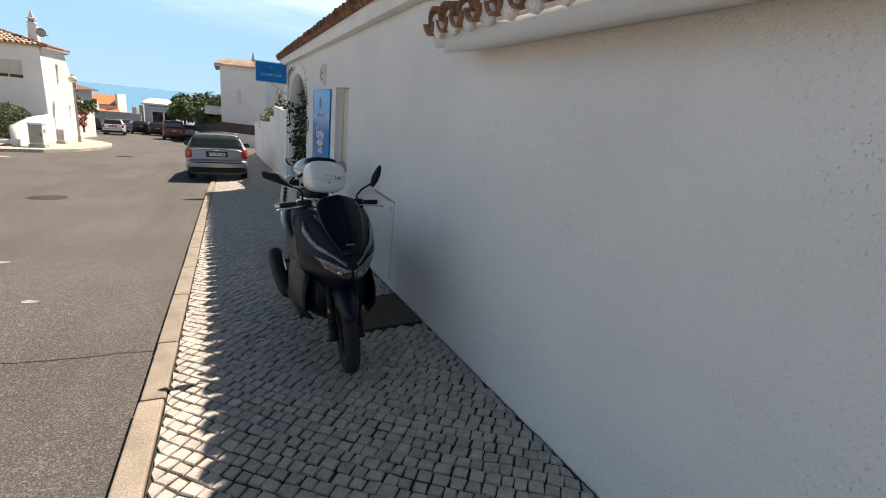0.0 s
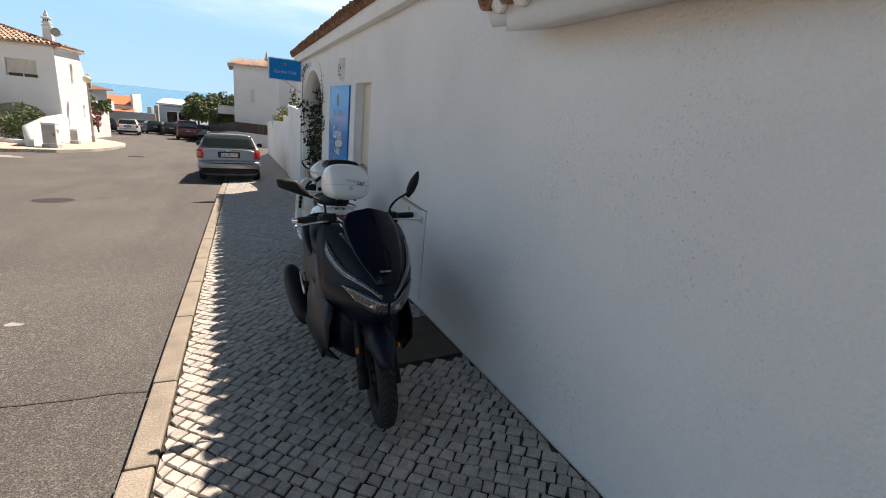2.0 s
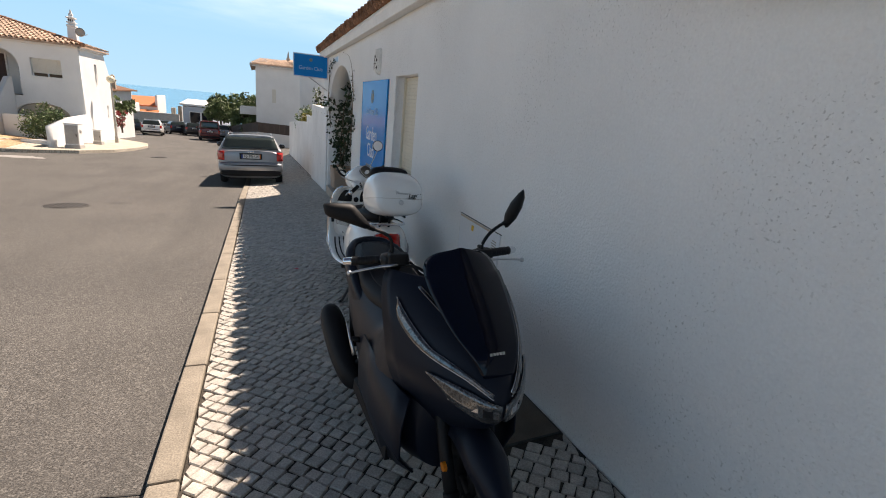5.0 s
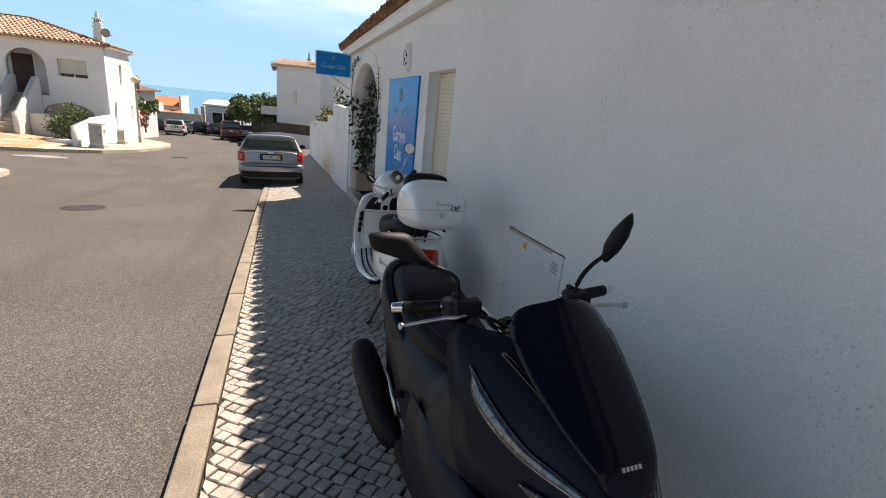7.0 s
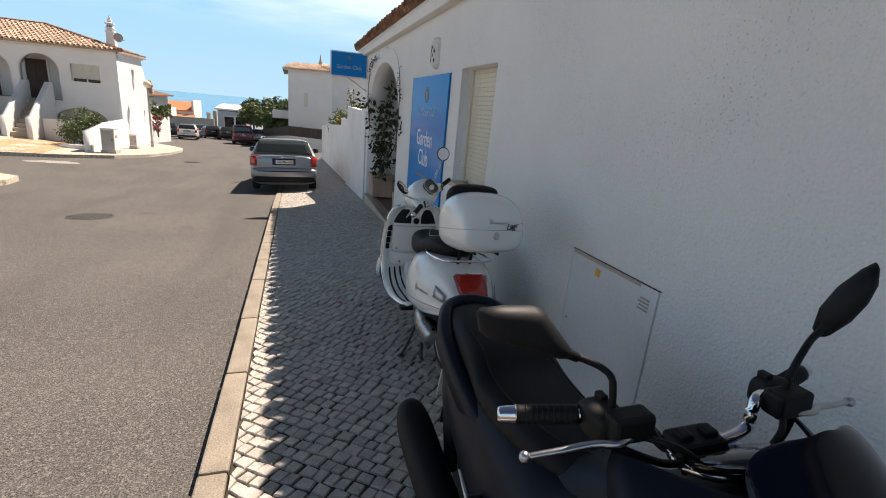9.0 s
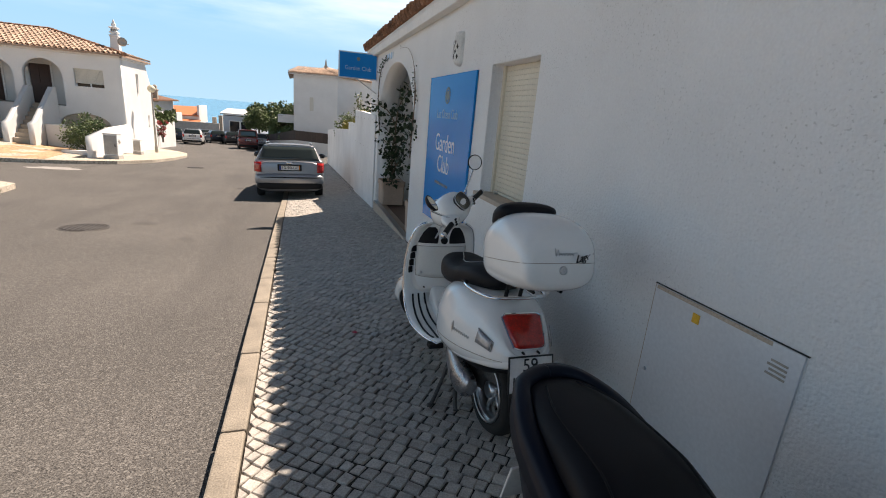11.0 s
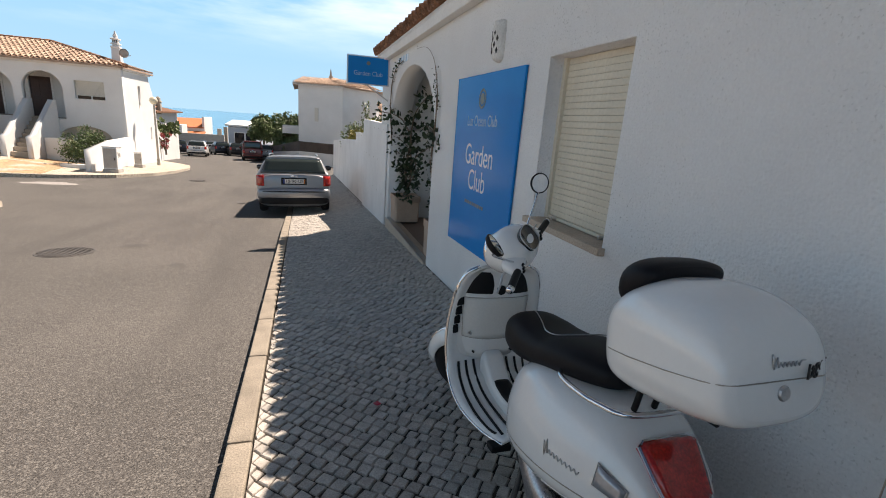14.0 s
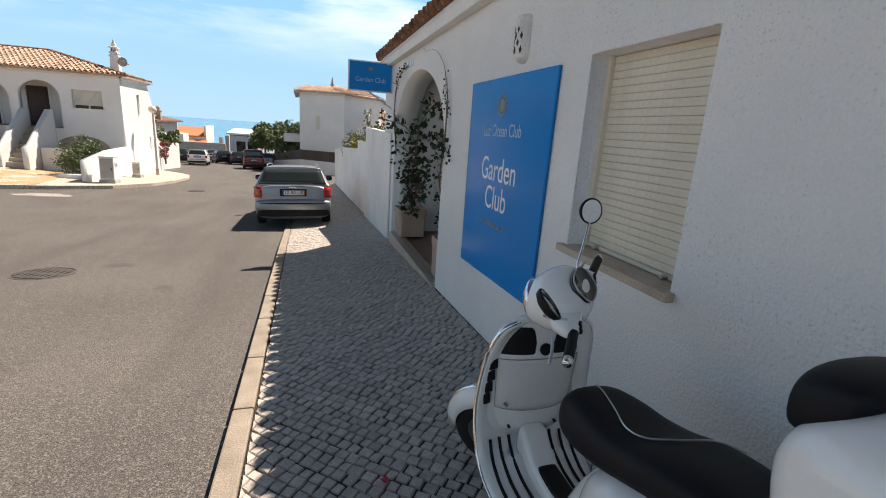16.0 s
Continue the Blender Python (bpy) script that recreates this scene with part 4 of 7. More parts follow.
UP_OUT = [(0.835, 0.945), (0.85, 0.90), (0.79, 0.862), (0.71, 0.835), (0.60, 0.815), (0.34, 0.785), (0.12, 0.742)]
UP_IN = [(0.845, 0.957), (0.77, 0.912), (0.68, 0.870), (0.60, 0.842), (0.50, 0.827), (0.32, 0.797), (0.11, 0.755)]
LOW_TOP = [(0.67, 0.772), (0.50, 0.768), (0.34, 0.757), (0.18, 0.738), (0.02, 0.722)]
LOW_BOT = [(0.67, 0.768), (0.58, 0.742), (0.50, 0.708), (0.36, 0.682), (0.18, 0.658), (0.02, 0.662)]
for s in (-1, 1):
    h = part("headlamp", lens(s, UP_OUT, UP_IN), CLEARLENS, mx, "clear swept headlamp lens", True)
    low = part("lower_lens", lens(s, LOW_BOT, LOW_TOP), CLEARLENS, h, "", True)
    part("light_strip", tube(bmesh.new(), cowl_edge(s, UP_IN, 24, 0.010), 0.0026, 6), LEDSTRIP, h, "pale daytime light strip", True)
    part("light_strip", tube(bmesh.new(), cowl_edge(s, UP_OUT[1:], 24, 0.010), 0.0026, 6), LEDSTRIP, h, "pale daytime light strip", True)
    part("light_strip", tube(bmesh.new(), cowl_edge(s, LOW_BOT[:5], 24, 0.010), 0.0032, 6), LEDSTRIP, low, "pale daytime light strip", True)
    for k in range(3):
        u = 0.53 - 0.15 * k
        part("reflector_facet", skin([[on_cowl(s * (u - 0.10 * a), 0.745 - 0.014 * k - 0.036 * b, 0.009 + 0.004 * b) for b in ((0, 1) if s > 0 else (1, 0))] for a in (0, 1)], 0.003), (SILVER, CHROME, GLOSSK)[(k + (s > 0)) % 3], low)
nb = bmesh.new()
for k in range(5):
    box(nb, -0.026 + 0.011 * k, -0.018 + 0.011 * k, -0.003, 0.0, -0.0045, 0.0045)
part("badge", turned(nb, pose(0.0, -0.036, 0.865, -35, 0, 0)), SILVER, mx, "silver badge bar on the screen base")
# smoked windscreen
ws = []
for z, w, y, b in smooth_rows([(0.80, 0.055, -0.052, 0.006), (0.86, 0.085, -0.03, 0.018), (0.92, 0.12, 0.035, 0.035), (1.0, 0.145, 0.135, 0.05), (1.05, 0.148, 0.195, 0.055), (1.09, 0.138, 0.238, 0.052), (1.115, 0.112, 0.264, 0.040), (1.13, 0.072, 0.278, 0.022), (1.136, 0.03, 0.284, 0.004)], 4):
    ws.append([(w * u, y + b * u * u - 0.012, z - 0.010 * u * u * (z > 1.05)) for u in (-1 + i / 7 for i in range(15))])
part("windscreen", skin([r[::-1] for r in ws], 0.004), SMOKE, mx, "smoked black windscreen", True)
for s in (-1, 1):
    cr = bmesh.new()
    tube(cr, cowl_edge(s, [(0.17, 0.82), (0.30, 0.89), (0.43, 0.95), (0.60, 1.0)], 12, 0.006), 0.005, 8, 0.012, 0.5)
    part("screen_trim", cr, GLOSSK, mx, "", True)
# inner dash, tunnel, sides
part("dash", loft([(0.26, 0, 0.10, 0.86, 1.00, 2.6), (0.32, 0, 0.19, 0.80, 1.01, 3), (0.40, 0, 0.215, 0.68, 0.95, 3), (0.48, 0, 0.20, 0.6, 0.90, 3), (0.54, 0, 0.16, 0.58, 0.85, 3)]), BLACKP, mx, "", True)
part("instrument", turned(lathe(bmesh.new(), [(0, 0.085), (0.012, 0.088), (0.02, 0.08), (0.022, 0.02)], axis="z", seg=28), pose(0, 0.37, 1.005, -35, 0, 0)), GLOSSK, mx, "", True)
part("trim_ring", turned(lathe(bmesh.new(), [(-0.004, 0.085), (0.004, 0.09), (0.012, 0.086), (0.012, 0.08), (0, 0.078)], axis="z", seg=32), pose(0.025, 0.430, 0.958, -16, 0, 0)), CHROME, mx, "chrome trim ring", True)
part("side_body", loft([(0.20, 0, 0.165, 0.28, 0.60, 2.6), (0.30, 0, 0.225, 0.26, 0.80, 3), (0.40, 0, 0.245, 0.25, 0.90, 3), (0.52, 0, 0.245, 0.245, 0.82, 3), (0.66, 0, 0.235, 0.24, 0.735, 2.8), (0.80, 0, 0.225, 0.24, 0.735, 2.7), (0.95, 0, 0.218, 0.27, 0.75, 2.6), (1.10, 0, 0.208, 0.34, 0.765, 2.5), (1.30, 0, 0.188, 0.46, 0.80, 2.4), (1.44, 0, 0.15, 0.57, 0.80, 2.4), (1.57, 0, 0.10, 0.68, 0.83, 2.2), (1.63, 0, 0.045, 0.74, 0.82, 2)]), MATT, mx, "", True)
part("tunnel", loft([(0.42, 0, 0.12, 0.4, 0.93, 2.4), (0.52, 0, 0.13, 0.4, 0.87, 2.4), (0.62, 0, 0.135, 0.4, 0.805, 2.4), (0.72, 0, 0.135, 0.4, 0.77, 2.4), (0.85, 0, 0.14, 0.4, 0.75, 2.4)]), MATT, mx, "", True)
for s in (-1, 1):
    fb = [[(s * x, y, z) for x, z in ((0.15, 0.335), (0.21, 0.33), (0.245, 0.315), (0.25, 0.26))] for y in (0.34, 0.5, 0.7, 0.9)]
    part("footboard", skin(fb if s < 0 else [r[::-1] for r in fb], 0.02), BLACKP, mx)
    sk = [[(s * w, y, z) for z, w in ((0.62, 0.205 + 0.03 * f), (0.5, 0.235 + 0.022 * f), (0.38, 0.24 + 0.018 * f), (0.315 - 0.05 * f, 0.185 + 0.055 * f))] for f, y in ((0, 0.18), (0.5, 0.27), (1, 0.40), (0.9, 0.55), (0.7, 0.75))]
    part("side_skirt", skin(sk if s > 0 else [r[::-1] for r in sk], 0.008), MATT, mx, "", True)
    part("trim", tube(bmesh.new(), [(s * 0.238, 0.62, 0.50), (s * 0.236, 0.72, 0.40), (s * 0.225, 0.80, 0.33)], 0.010, 6), SILVER, mx, "silver trim strip")
    gr = []
    for p in bend([(s * 0.180, 1.02, 0.675), (s * 0.192, 1.16, 0.735), (s * 0.190, 1.32, 0.800), (s * 0.170, 1.45, 0.845), (s * 0.115, 1.565, 0.872), (s * 0.05, 1.605, 0.882), (0, 1.612, 0.884)], 5):
        inn = Vector((0, min(p[1], 1.40), 0)) - Vector((p[0], p[1], 0))
        inn.normalize()
        p = Vector(p)
        gr.append([p - inn * 0.004 + Vector((0, 0, -0.085)), p + Vector((0, 0, -0.012)), p + inn * 0.012 + Vector((0, 0, 0.002)), p + inn * 0.044 + Vector((0, 0, 0.006)), p + inn * 0.052 + Vector((0, 0, -0.006)), p + inn * 0.054 + Vector((0, 0, -0.05))])
    part("grab_rail", skin([r[::-1] for r in gr] if s < 0 else gr, 0.004), MATT, mx, "", True)
    part("passenger_footrest", tube(bmesh.new(), [(s * 0.270, 0.955, 0.60), (s * 0.264, 0.90, 0.54), (s * 0.256, 0.845, 0.475)], 0.004, 8, 0.012), SILVER, mx, "folded pale metal footrest", True)
    part("footrest_bracket", tube(bmesh.new(), [(s * 0.19, 0.90, 0.52), (s * 0.264, 0.90, 0.535)], 0.016, 8), BLACKP, mx, "", True)
part("seat", loft([(0.66, 0, 0.05, 0.68, 0.735, 2.2), (0.72, 0, 0.10, 0.66, 0.765, 2.4), (0.82, 0, 0.135, 0.66, 0.78, 2.6), (0.95, 0, 0.155, 0.66, 0.785, 2.8), (1.08, 0, 0.165, 0.68, 0.80, 2.8), (1.15, 0, 0.16, 0.70, 0.84, 2.8), (1.22, 0, 0.155, 0.73, 0.86, 2.8), (1.38, 0, 0.135, 0.76, 0.872, 2.8), (1.50, 0, 0.11, 0.79, 0.872, 2.6), (1.56, 0, 0.07, 0.81, 0.86, 2.2)]), SEATK, mx, "", True)
sm = bmesh.new()
for s in (-1, 1):
    tube(sm, bend([(0, 0.70, 0.765), (s * 0.085, 0.80, 0.786), (s * 0.112, 0.98, 0.790), (s * 0.116, 1.10, 0.812), (s * 0.108, 1.19, 0.855), (s * 0.095, 1.38, 0.874), (s * 0.05, 1.50, 0.874)], 5), 0.003, 5)
part("seam", sm, BLACKP, mx)
part("rear_fender", skin([[(0.08 * u, 1.315 + 0.30 * math.cos(a) - 0.0, 0.262 + (0.30 - 0.03 * u * u) * math.sin(a)) for u in (-1, -0.5, 0, 0.5, 1)] for a in (radians(100 - 12 * i) for i in range(9))], 0.005), BLACKP, mx, "", True)
tl = part("tail_lamp", loft([(1.53, 0, 0.11, 0.69, 0.75, 2.6), (1.61, 0, 0.08, 0.70, 0.75, 2.6), (1.64, 0, 0.05, 0.71, 0.74, 2.4)]), REDLENS, mx, "", True)
ex = part("exhaust", loft([(1.03, -0.205, 0.02, 0.185, 0.235, 2), (1.07, -0.220, 0.052, 0.165, 0.295, 2.2), (1.18, -0.236, 0.068, 0.205, 0.365, 2.2), (1.32, -0.248, 0.070, 0.270, 0.435, 2.2), (1.44, -0.255, 0.067, 0.335, 0.490, 2.2), (1.50, -0.258, 0.052, 0.385, 0.500, 2.1), (1.52, -0.258, 0.025, 0.415, 0.475, 2)]), BLACKP, mx, "black muffler", True)
part("muffler_strap", tube(bmesh.new(), [(-0.19 - 0.0, 1.10, 0.30), (-0.17, 1.02, 0.34)], 0.012, 8), BLACKP, ex, "", True)
part("swing_arm", loft([(0.85, 0.08, 0.09, 0.22, 0.40, 3), (1.1, 0.1, 0.08, 0.2, 0.36, 3), (1.38, 0.11, 0.05, 0.2, 0.33, 3)]), BLACKP, mx, "", True)
part("engine", loft([(0.62, 0, 0.14, 0.2, 0.42, 3), (0.9, 0, 0.15, 0.17, 0.45, 3), (1.08, -0.02, 0.12, 0.2, 0.42, 3)]), BLACKP, mx, "", True)
part("stand", tube(bmesh.new(), bend([(0.12, 0.85, 0.22), (0.17, 0.86, 0.1), (0.2, 0.88, 0.0)], 4), 0.012, 8), BLACKP, mx)
for s in (-1, 1):
    sh_ = tube(bmesh.new(), [(s * 0.15, 1.30, 0.30), (s * 0.15, 1.36, 0.62)], 0.025, 10)
    part("shock_absorber", sh_, BLACKP, mx, "", True)
part("number_plate", turned(boxed(-0.105, 0.105, -0.004, 0.004, -0.08, 0.08, 0.002), pose(0, 1.585, 0.50, 20, 0, 0)), PLATEW, mx)
# handlebar
hb = part("handlebar", turned(tube(bmesh.new(), bend([(-0.30, 0.545, 1.040), (-0.19, 0.50, 1.050), (-0.12, 0.47, 1.045), (-0.07, 0.465, 0.985), (0, 0.47, 0.965), (0.075, 0.465, 0.975), (0.118, 0.467, 0.990), (0.128, 0.47, 1.022), (0.145, 0.476, 1.046), (0.21, 0.50, 1.040), (0.33, 0.545, 1.030)], 5), 0.0115, 10), STEER), CHROME, mx, "chrome handlebar", True)
part("clamp", turned(boxed(-0.05, 0.05, 0.435, 0.50, 0.955, 0.995, 0.008), STEER), BLACKP, hb)
part("clamp", turned(boxed(-0.040, -0.014, 0.452, 0.484, 0.985, 1.006, 0.005), STEER), BLACKP, hb)
part("clamp", turned(boxed(0.014, 0.040, 0.452, 0.484, 0.985, 1.006, 0.005), STEER), BLACKP, hb)
for s in (-1, 1):
    SIDE = STEER if s < 0 else Matrix.Translation((0.022, 0, -0.012)) @ STEER
    g = Vector((s * 0.225, 0.514, 1.047))
    e = Vector((s * 0.330, 0.555, 1.038))
    d = (e - g).normalized()
    gb = tube(bmesh.new(), [g + (e - g) * k for k in (0, 0.05, 0.5, 0.95, 1)], 0.0175, 14)
    for k in range(9):
        tube(gb, [g + (e - g) * (0.1 + 0.09 * k), g + (e - g) * (0.13 + 0.09 * k)], 0.0185, 14)
    part("grip", turned(gb, SIDE), BLACKP, hb, "ribbed black rubber grip", True)
    part("bar_end", turned(tube(bmesh.new(), [e, e + d * 0.004, e + d * 0.03, e + d * 0.036], 0.019, 14, 0.014), SIDE), CHROME, hb, "chrome bar end", True)
    part("switch_box", turned(loft([(0.455, s * 0.185, 0.030, 1.01, 1.07, 3), (0.49, s * 0.19, 0.036, 1.012, 1.078, 3.5), (0.525, s * 0.19, 0.034, 1.012, 1.072, 3.2)], 20), SIDE), BLACKP, hb, "", True)
    part("brake_reservoir", turned(boxed(min(s * 0.125, s * 0.205), max(s * 0.125, s * 0.205), 0.425, 0.47, 1.035, 1.085, 0.008), SIDE), BLACKP, hb)
    part("switch", turned(boxed(s * 0.18 - 0.008, s * 0.18 + 0.008, 0.50, 0.525, 1.07, 1.085, 0.003), SIDE), BLACKP, hb)
    lv = tube(bmesh.new(), bend([(s * 0.165, 0.435, 1.045), (s * 0.20, 0.425, 1.045), (s * 0.235, 0.44, 1.04), (s * 0.29, 0.448, 1.032), (s * 0.348, 0.462, 1.02)], 6), 0.0085, 8, 0.006, 0.8)
    lathe(lv, [(-0.010, 0.003), (-0.006, 0.009), (0, 0.011), (0.006, 0.009), (0.010, 0.003)], (s * 0.353, 0.463, 1.019), "x", 10)
    part("brake_lever", turned(lv, SIDE), SILVER, hb, "silver brake lever", True)
    if s < 0:
        stem = tube(bmesh.new(), bend([(-0.185, 0.495, 1.06), (-0.187, 0.497, 1.10), (-0.193, 0.500, 1.128), (-0.215, 0.512, 1.147), (-0.262, 0.528, 1.166)], 6), 0.0065, 8)
        tube(stem, [(-0.25, 0.524, 1.160), (-0.268, 0.529, 1.169), (-0.30, 0.532, 1.185)], 0.0085, 8, 0.012)
        part("mirror_stem", stem, BLACKP, hb, "", True)
        shape = [(-0.441, 1.254), (-0.436, 1.262), (-0.40, 1.2645), (-0.345, 1.262), (-0.328, 1.256), (-0.30, 1.222), (-0.266, 1.180), (-0.264, 1.170), (-0.272, 1.164), (-0.290, 1.165), (-0.36, 1.190), (-0.425, 1.214), (-0.434, 1.222)]
    else:
        stem = tube(bmesh.new(), bend([(0.165, 0.455, 1.08), (0.172, 0.457, 1.11), (0.205, 0.468, 1.145), (0.252, 0.486, 1.168), (0.292, 0.49, 1.186)], 6), 0.007, 8)
        tube(stem, [(0.272, 0.489, 1.176), (0.305, 0.49, 1.193)], 0.009, 8, 0.012)
        part("mirror_stem", turned(stem, SIDE), BLACKP, hb, "", True)
        shape = [(-0.080, -0.002), (-0.075, -0.011), (-0.027, -0.026), (0.027, -0.028), (0.071, -0.019), (0.093, -0.006), (0.099, 0.002), (0.078, 0.012), (0.027, 0.025), (-0.027, 0.026), (-0.071, 0.012)]
    mm = Matrix.Identity(4) if s < 0 else SIDE @ Matrix.Translation((0.317, 0.49, 1.228)) @ pose(0, 0, 0, 0, -66, -34)
    cx, cz = sum(p[0] for p in shape) / len(shape), sum(p[1] for p in shape) / len(shape)
    y0 = 0.532 if s < 0 else 0.0
    shell = [[(cx + (x - cx) * k, y0 + dy - (0.10 * (x - cx) if s < 0 else 0), cz + (z - cz) * k) for x, z in shape] for dy, k in ((-0.030, 0.30), (-0.026, 0.62), (-0.017, 0.86), (-0.004, 0.985), (0.006, 1.0), (0.010, 0.97))]
    mr = part("mirror", turned(rings(bmesh.new(), shell), mm), BLACKP, hb, "black rear-view mirror", True)
    part("mirror_glass", turned(rings(bmesh.new(), [[(cx + (p[0] - cx) * 0.95, p[1] + 0.002 + dy, cz + (p[2] - cz) * 0.95) for p in shell[-1]] for dy in (0, 0.001)]), mm), MIRROR, mr)
    cb = tube(bmesh.new(), bend([(s * 0.15, 0.44, 1.04), (s * 0.10, 0.40, 1.035), (s * 0.05, 0.395, 0.995), (s * 0.02, 0.42, 0.95)], 6), 0.006, 6)
    tube(cb, bend([(s * 0.19, 0.45, 1.02), (s * 0.12, 0.42, 0.995), (s * 0.06, 0.43, 0.97), (s * 0.03, 0.45, 0.93)], 6), 0.007, 6)
    part("cable", turned(cb, SIDE), BLACKP, hb, "", True)

# ---------- white classic scooter, tail towards the walker ----------
vs = thing("white_scooter", "glossy white classic scooter with top box parked by the wall", "scooter", pose(0.909, 5.25, -0.265, -3.2, 1.5, 2.5))
AX = Vector((0, -math.sin(radians(27)), math.cos(radians(27))))
P0 = Vector((0, 0.856, 1.273))
TURNL = Matrix.Translation(P0) @ Matrix.Rotation(radians(50), 4, AX) @ Matrix.Translation(-P0)
rw_ = wheel(vs, "rear_wheel", (0, 0, 0.236), 0.236, 0.11, 0.165, 5, None, SILVER)
part("rim_lip", tube(bmesh.new(), [(-0.053, 0.163 * math.cos(2 * math.pi * j / 36), 0.236 + 0.163 * math.sin(2 * math.pi * j / 36)) for j in range(37)], 0.007, 8), SILVER, rw_, "", True)
wheel(vs, "front_wheel", (0, 1.325, 0.236), 0.236, 0.115, 0.155, 5, TURNL, SILVER, -0.07)
# rear body: narrow saddle on top, flanks swelling out low down and tapering to the tail


def flank_section(y, zt, wt, w, zm, zb, n=5):
    """Half sections joined: from the keel up one side, over the top, down the other."""
    half = bend([(w * 0.80, y, zb), (w * 0.97, y, zb + (zm - zb) * 0.35), (w, y, zm), (w * 0.95, y, zm + (zt - zm) * 0.36), (wt + (w - wt) * 0.55, y, zm + (zt - zm) * 0.76), (wt, y, zt - 0.012), (wt * 0.45, y, zt)], n)
    return [tuple(p) for p in half] + [(-p[0], p[1], p[2]) for p in half[::-1]]


TAIL = [(-0.292, 0.575, 0.050, 0.075, 0.555, 0.530), (-0.275, 0.600, 0.080, 0.110, 0.560, 0.515), (-0.235, 0.645, 0.095, 0.145, 0.565, 0.495), (-0.17, 0.710, 0.105, 0.178, 0.575, 0.470), (-0.10, 0.757, 0.110, 0.208, 0.585, 0.448), (0.0, 0.785, 0.120, 0.240, 0.590, 0.425), (0.12, 0.790, 0.135, 0.258, 0.585, 0.405), (0.24, 0.780, 0.145, 0.258, 0.575, 0.390), (0.34, 0.760, 0.140, 0.240, 0.560, 0.380), (0.42, 0.725, 0.120, 0.205, 0.545, 0.385), (0.475, 0.675, 0.090, 0.155, 0.530, 0.400), (0.505, 0.610, 0.055, 0.095, 0.510, 0.430)]
part("body", rings(bmesh.new(), [flank_section(*q) for q in smooth_rows(TAIL, 4)]), WHITEP, vs, "", True)


def on_flank(s, y, f, off=0.002):
    """A point on the flank at y; f runs from the keel (0) over the widest line to the shoulder (1)."""
    R_ = smooth_rows(TAIL, 8)
    q = [float(np.interp(y, [r[0] for r in R_], [r[k] for r in R_])) for k in range(1, 6)]
    sec = flank_section(y, *q)[:27]
    k = min(24.999, max(0.0, f * 25))
    p = Vector(sec[int(k)]).lerp(Vector(sec[int(k) + 1]), k - int(k))
    return Vector((s * (p.x + off), p.y, p.z))


part("frame_tail", loft([(0.36, 0, 0.13, 0.30, 0.70, 2.8), (0.47, 0, 0.12, 0.29, 0.69, 2.8), (0.56, 0, 0.10, 0.285, 0.60, 2.6), (0.63, 0, 0.08, 0.28, 0.48, 2.4)]), WHITEP, vs, "", True)
part("under_tray", loft([(-0.22, 0, 0.08, 0.46, 0.53, 2.6), (-0.05, 0, 0.13, 0.36, 0.50, 2.6), (0.2, 0, 0.15, 0.30, 0.48, 2.6), (0.4, 0, 0.13, 0.28, 0.46, 2.6)]), BLACKP, vs, "", True)
for s in (-1, 1):
    part("cowl_crease", tube(bmesh.new(), [on_flank(s, y, 0.24, 0.0005) for y in span(-0.26, 0.46, 24)], 0.0022, 5), POLE, vs, "", True)
    sb = bmesh.new()                                     # flowing script, a plain wave with a tall first stroke
    wave = [(0.075, 0.085), (0.068, 0.03), (0.062, 0.10)] + [(0.055 - 0.0085 * k, 0.042 + 0.018 * (k % 2)) for k in range(16)]
    tube(sb, bend([on_flank(s, y, 0.36 + (z - 0.04) * 1.8, 0.003) for y, z in wave], 3), 0.0020, 5)
    part("script_badge", sb, SILVER, vs, "small silver script badge", True)
    rows_ = [[on_flank(s, y, f, 0.006) for f in (0.40, 0.47, 0.54, 0.61)] for y in (-0.205, -0.18, -0.155, -0.125)]
    ind = part("rear_indicator", skin([r[::-1] for r in rows_] if s > 0 else rows_, 0.008), LEDSTRIP, vs, "clear rear indicator", True)
    part("indicator_rim", tube(bmesh.new(), [on_flank(s, y, f, 0.007) for y, f in ((-0.21, 0.39), (-0.12, 0.39), (-0.12, 0.62), (-0.21, 0.62), (-0.21, 0.39))], 0.003, 5), SILVER, ind, "", True)
part("tail_skirt", loft([(-0.30, 0.0, 0.085, 0.515, 0.565, 2.6), (-0.27, 0, 0.12, 0.49, 0.555, 2.8), (-0.18, 0, 0.165, 0.455, 0.53, 2.8), (-0.05, 0, 0.205, 0.425, 0.50, 2.8), (0.1, 0, 0.23, 0.40, 0.47, 2.8)]), WHITEP, vs, "", True)
LM = pose(0.0, -0.222, 0.666, -44, 0, 0)
lamp = [[(w * k, y, z * k) for w, z in ((-0.080, -0.078), (-0.055, -0.088), (0.055, -0.088), (0.080, -0.078), (0.092, -0.02), (0.103, 0.074), (0.085, 0.086), (-0.085, 0.086), (-0.103, 0.074), (-0.092, -0.02))] for y, k in ((-0.020, 0.80), (-0.014, 0.95), (0.0, 1.0), (0.045, 1.0))]
tlo = part("tail_lamp", turned(rings(bmesh.new(), lamp), LM), REDLENS, vs, "large red tail lamp", True)
part("lamp_rim", turned(tube(bmesh.new(), [(x * 1.02, -0.001, z * 1.02) for x, y, z in lamp[2]] + [(lamp[2][0][0] * 1.02, -0.001, lamp[2][0][2] * 1.02)], 0.006, 6), LM), CHROME, tlo)
for x in (-0.04, 0.04):
    part("plate_bolt", lathe(bmesh.new(), [(-0.306, 0.005), (-0.288, 0.006)], (x, 0, 0.588), "y", 10), BLACKP, vs)
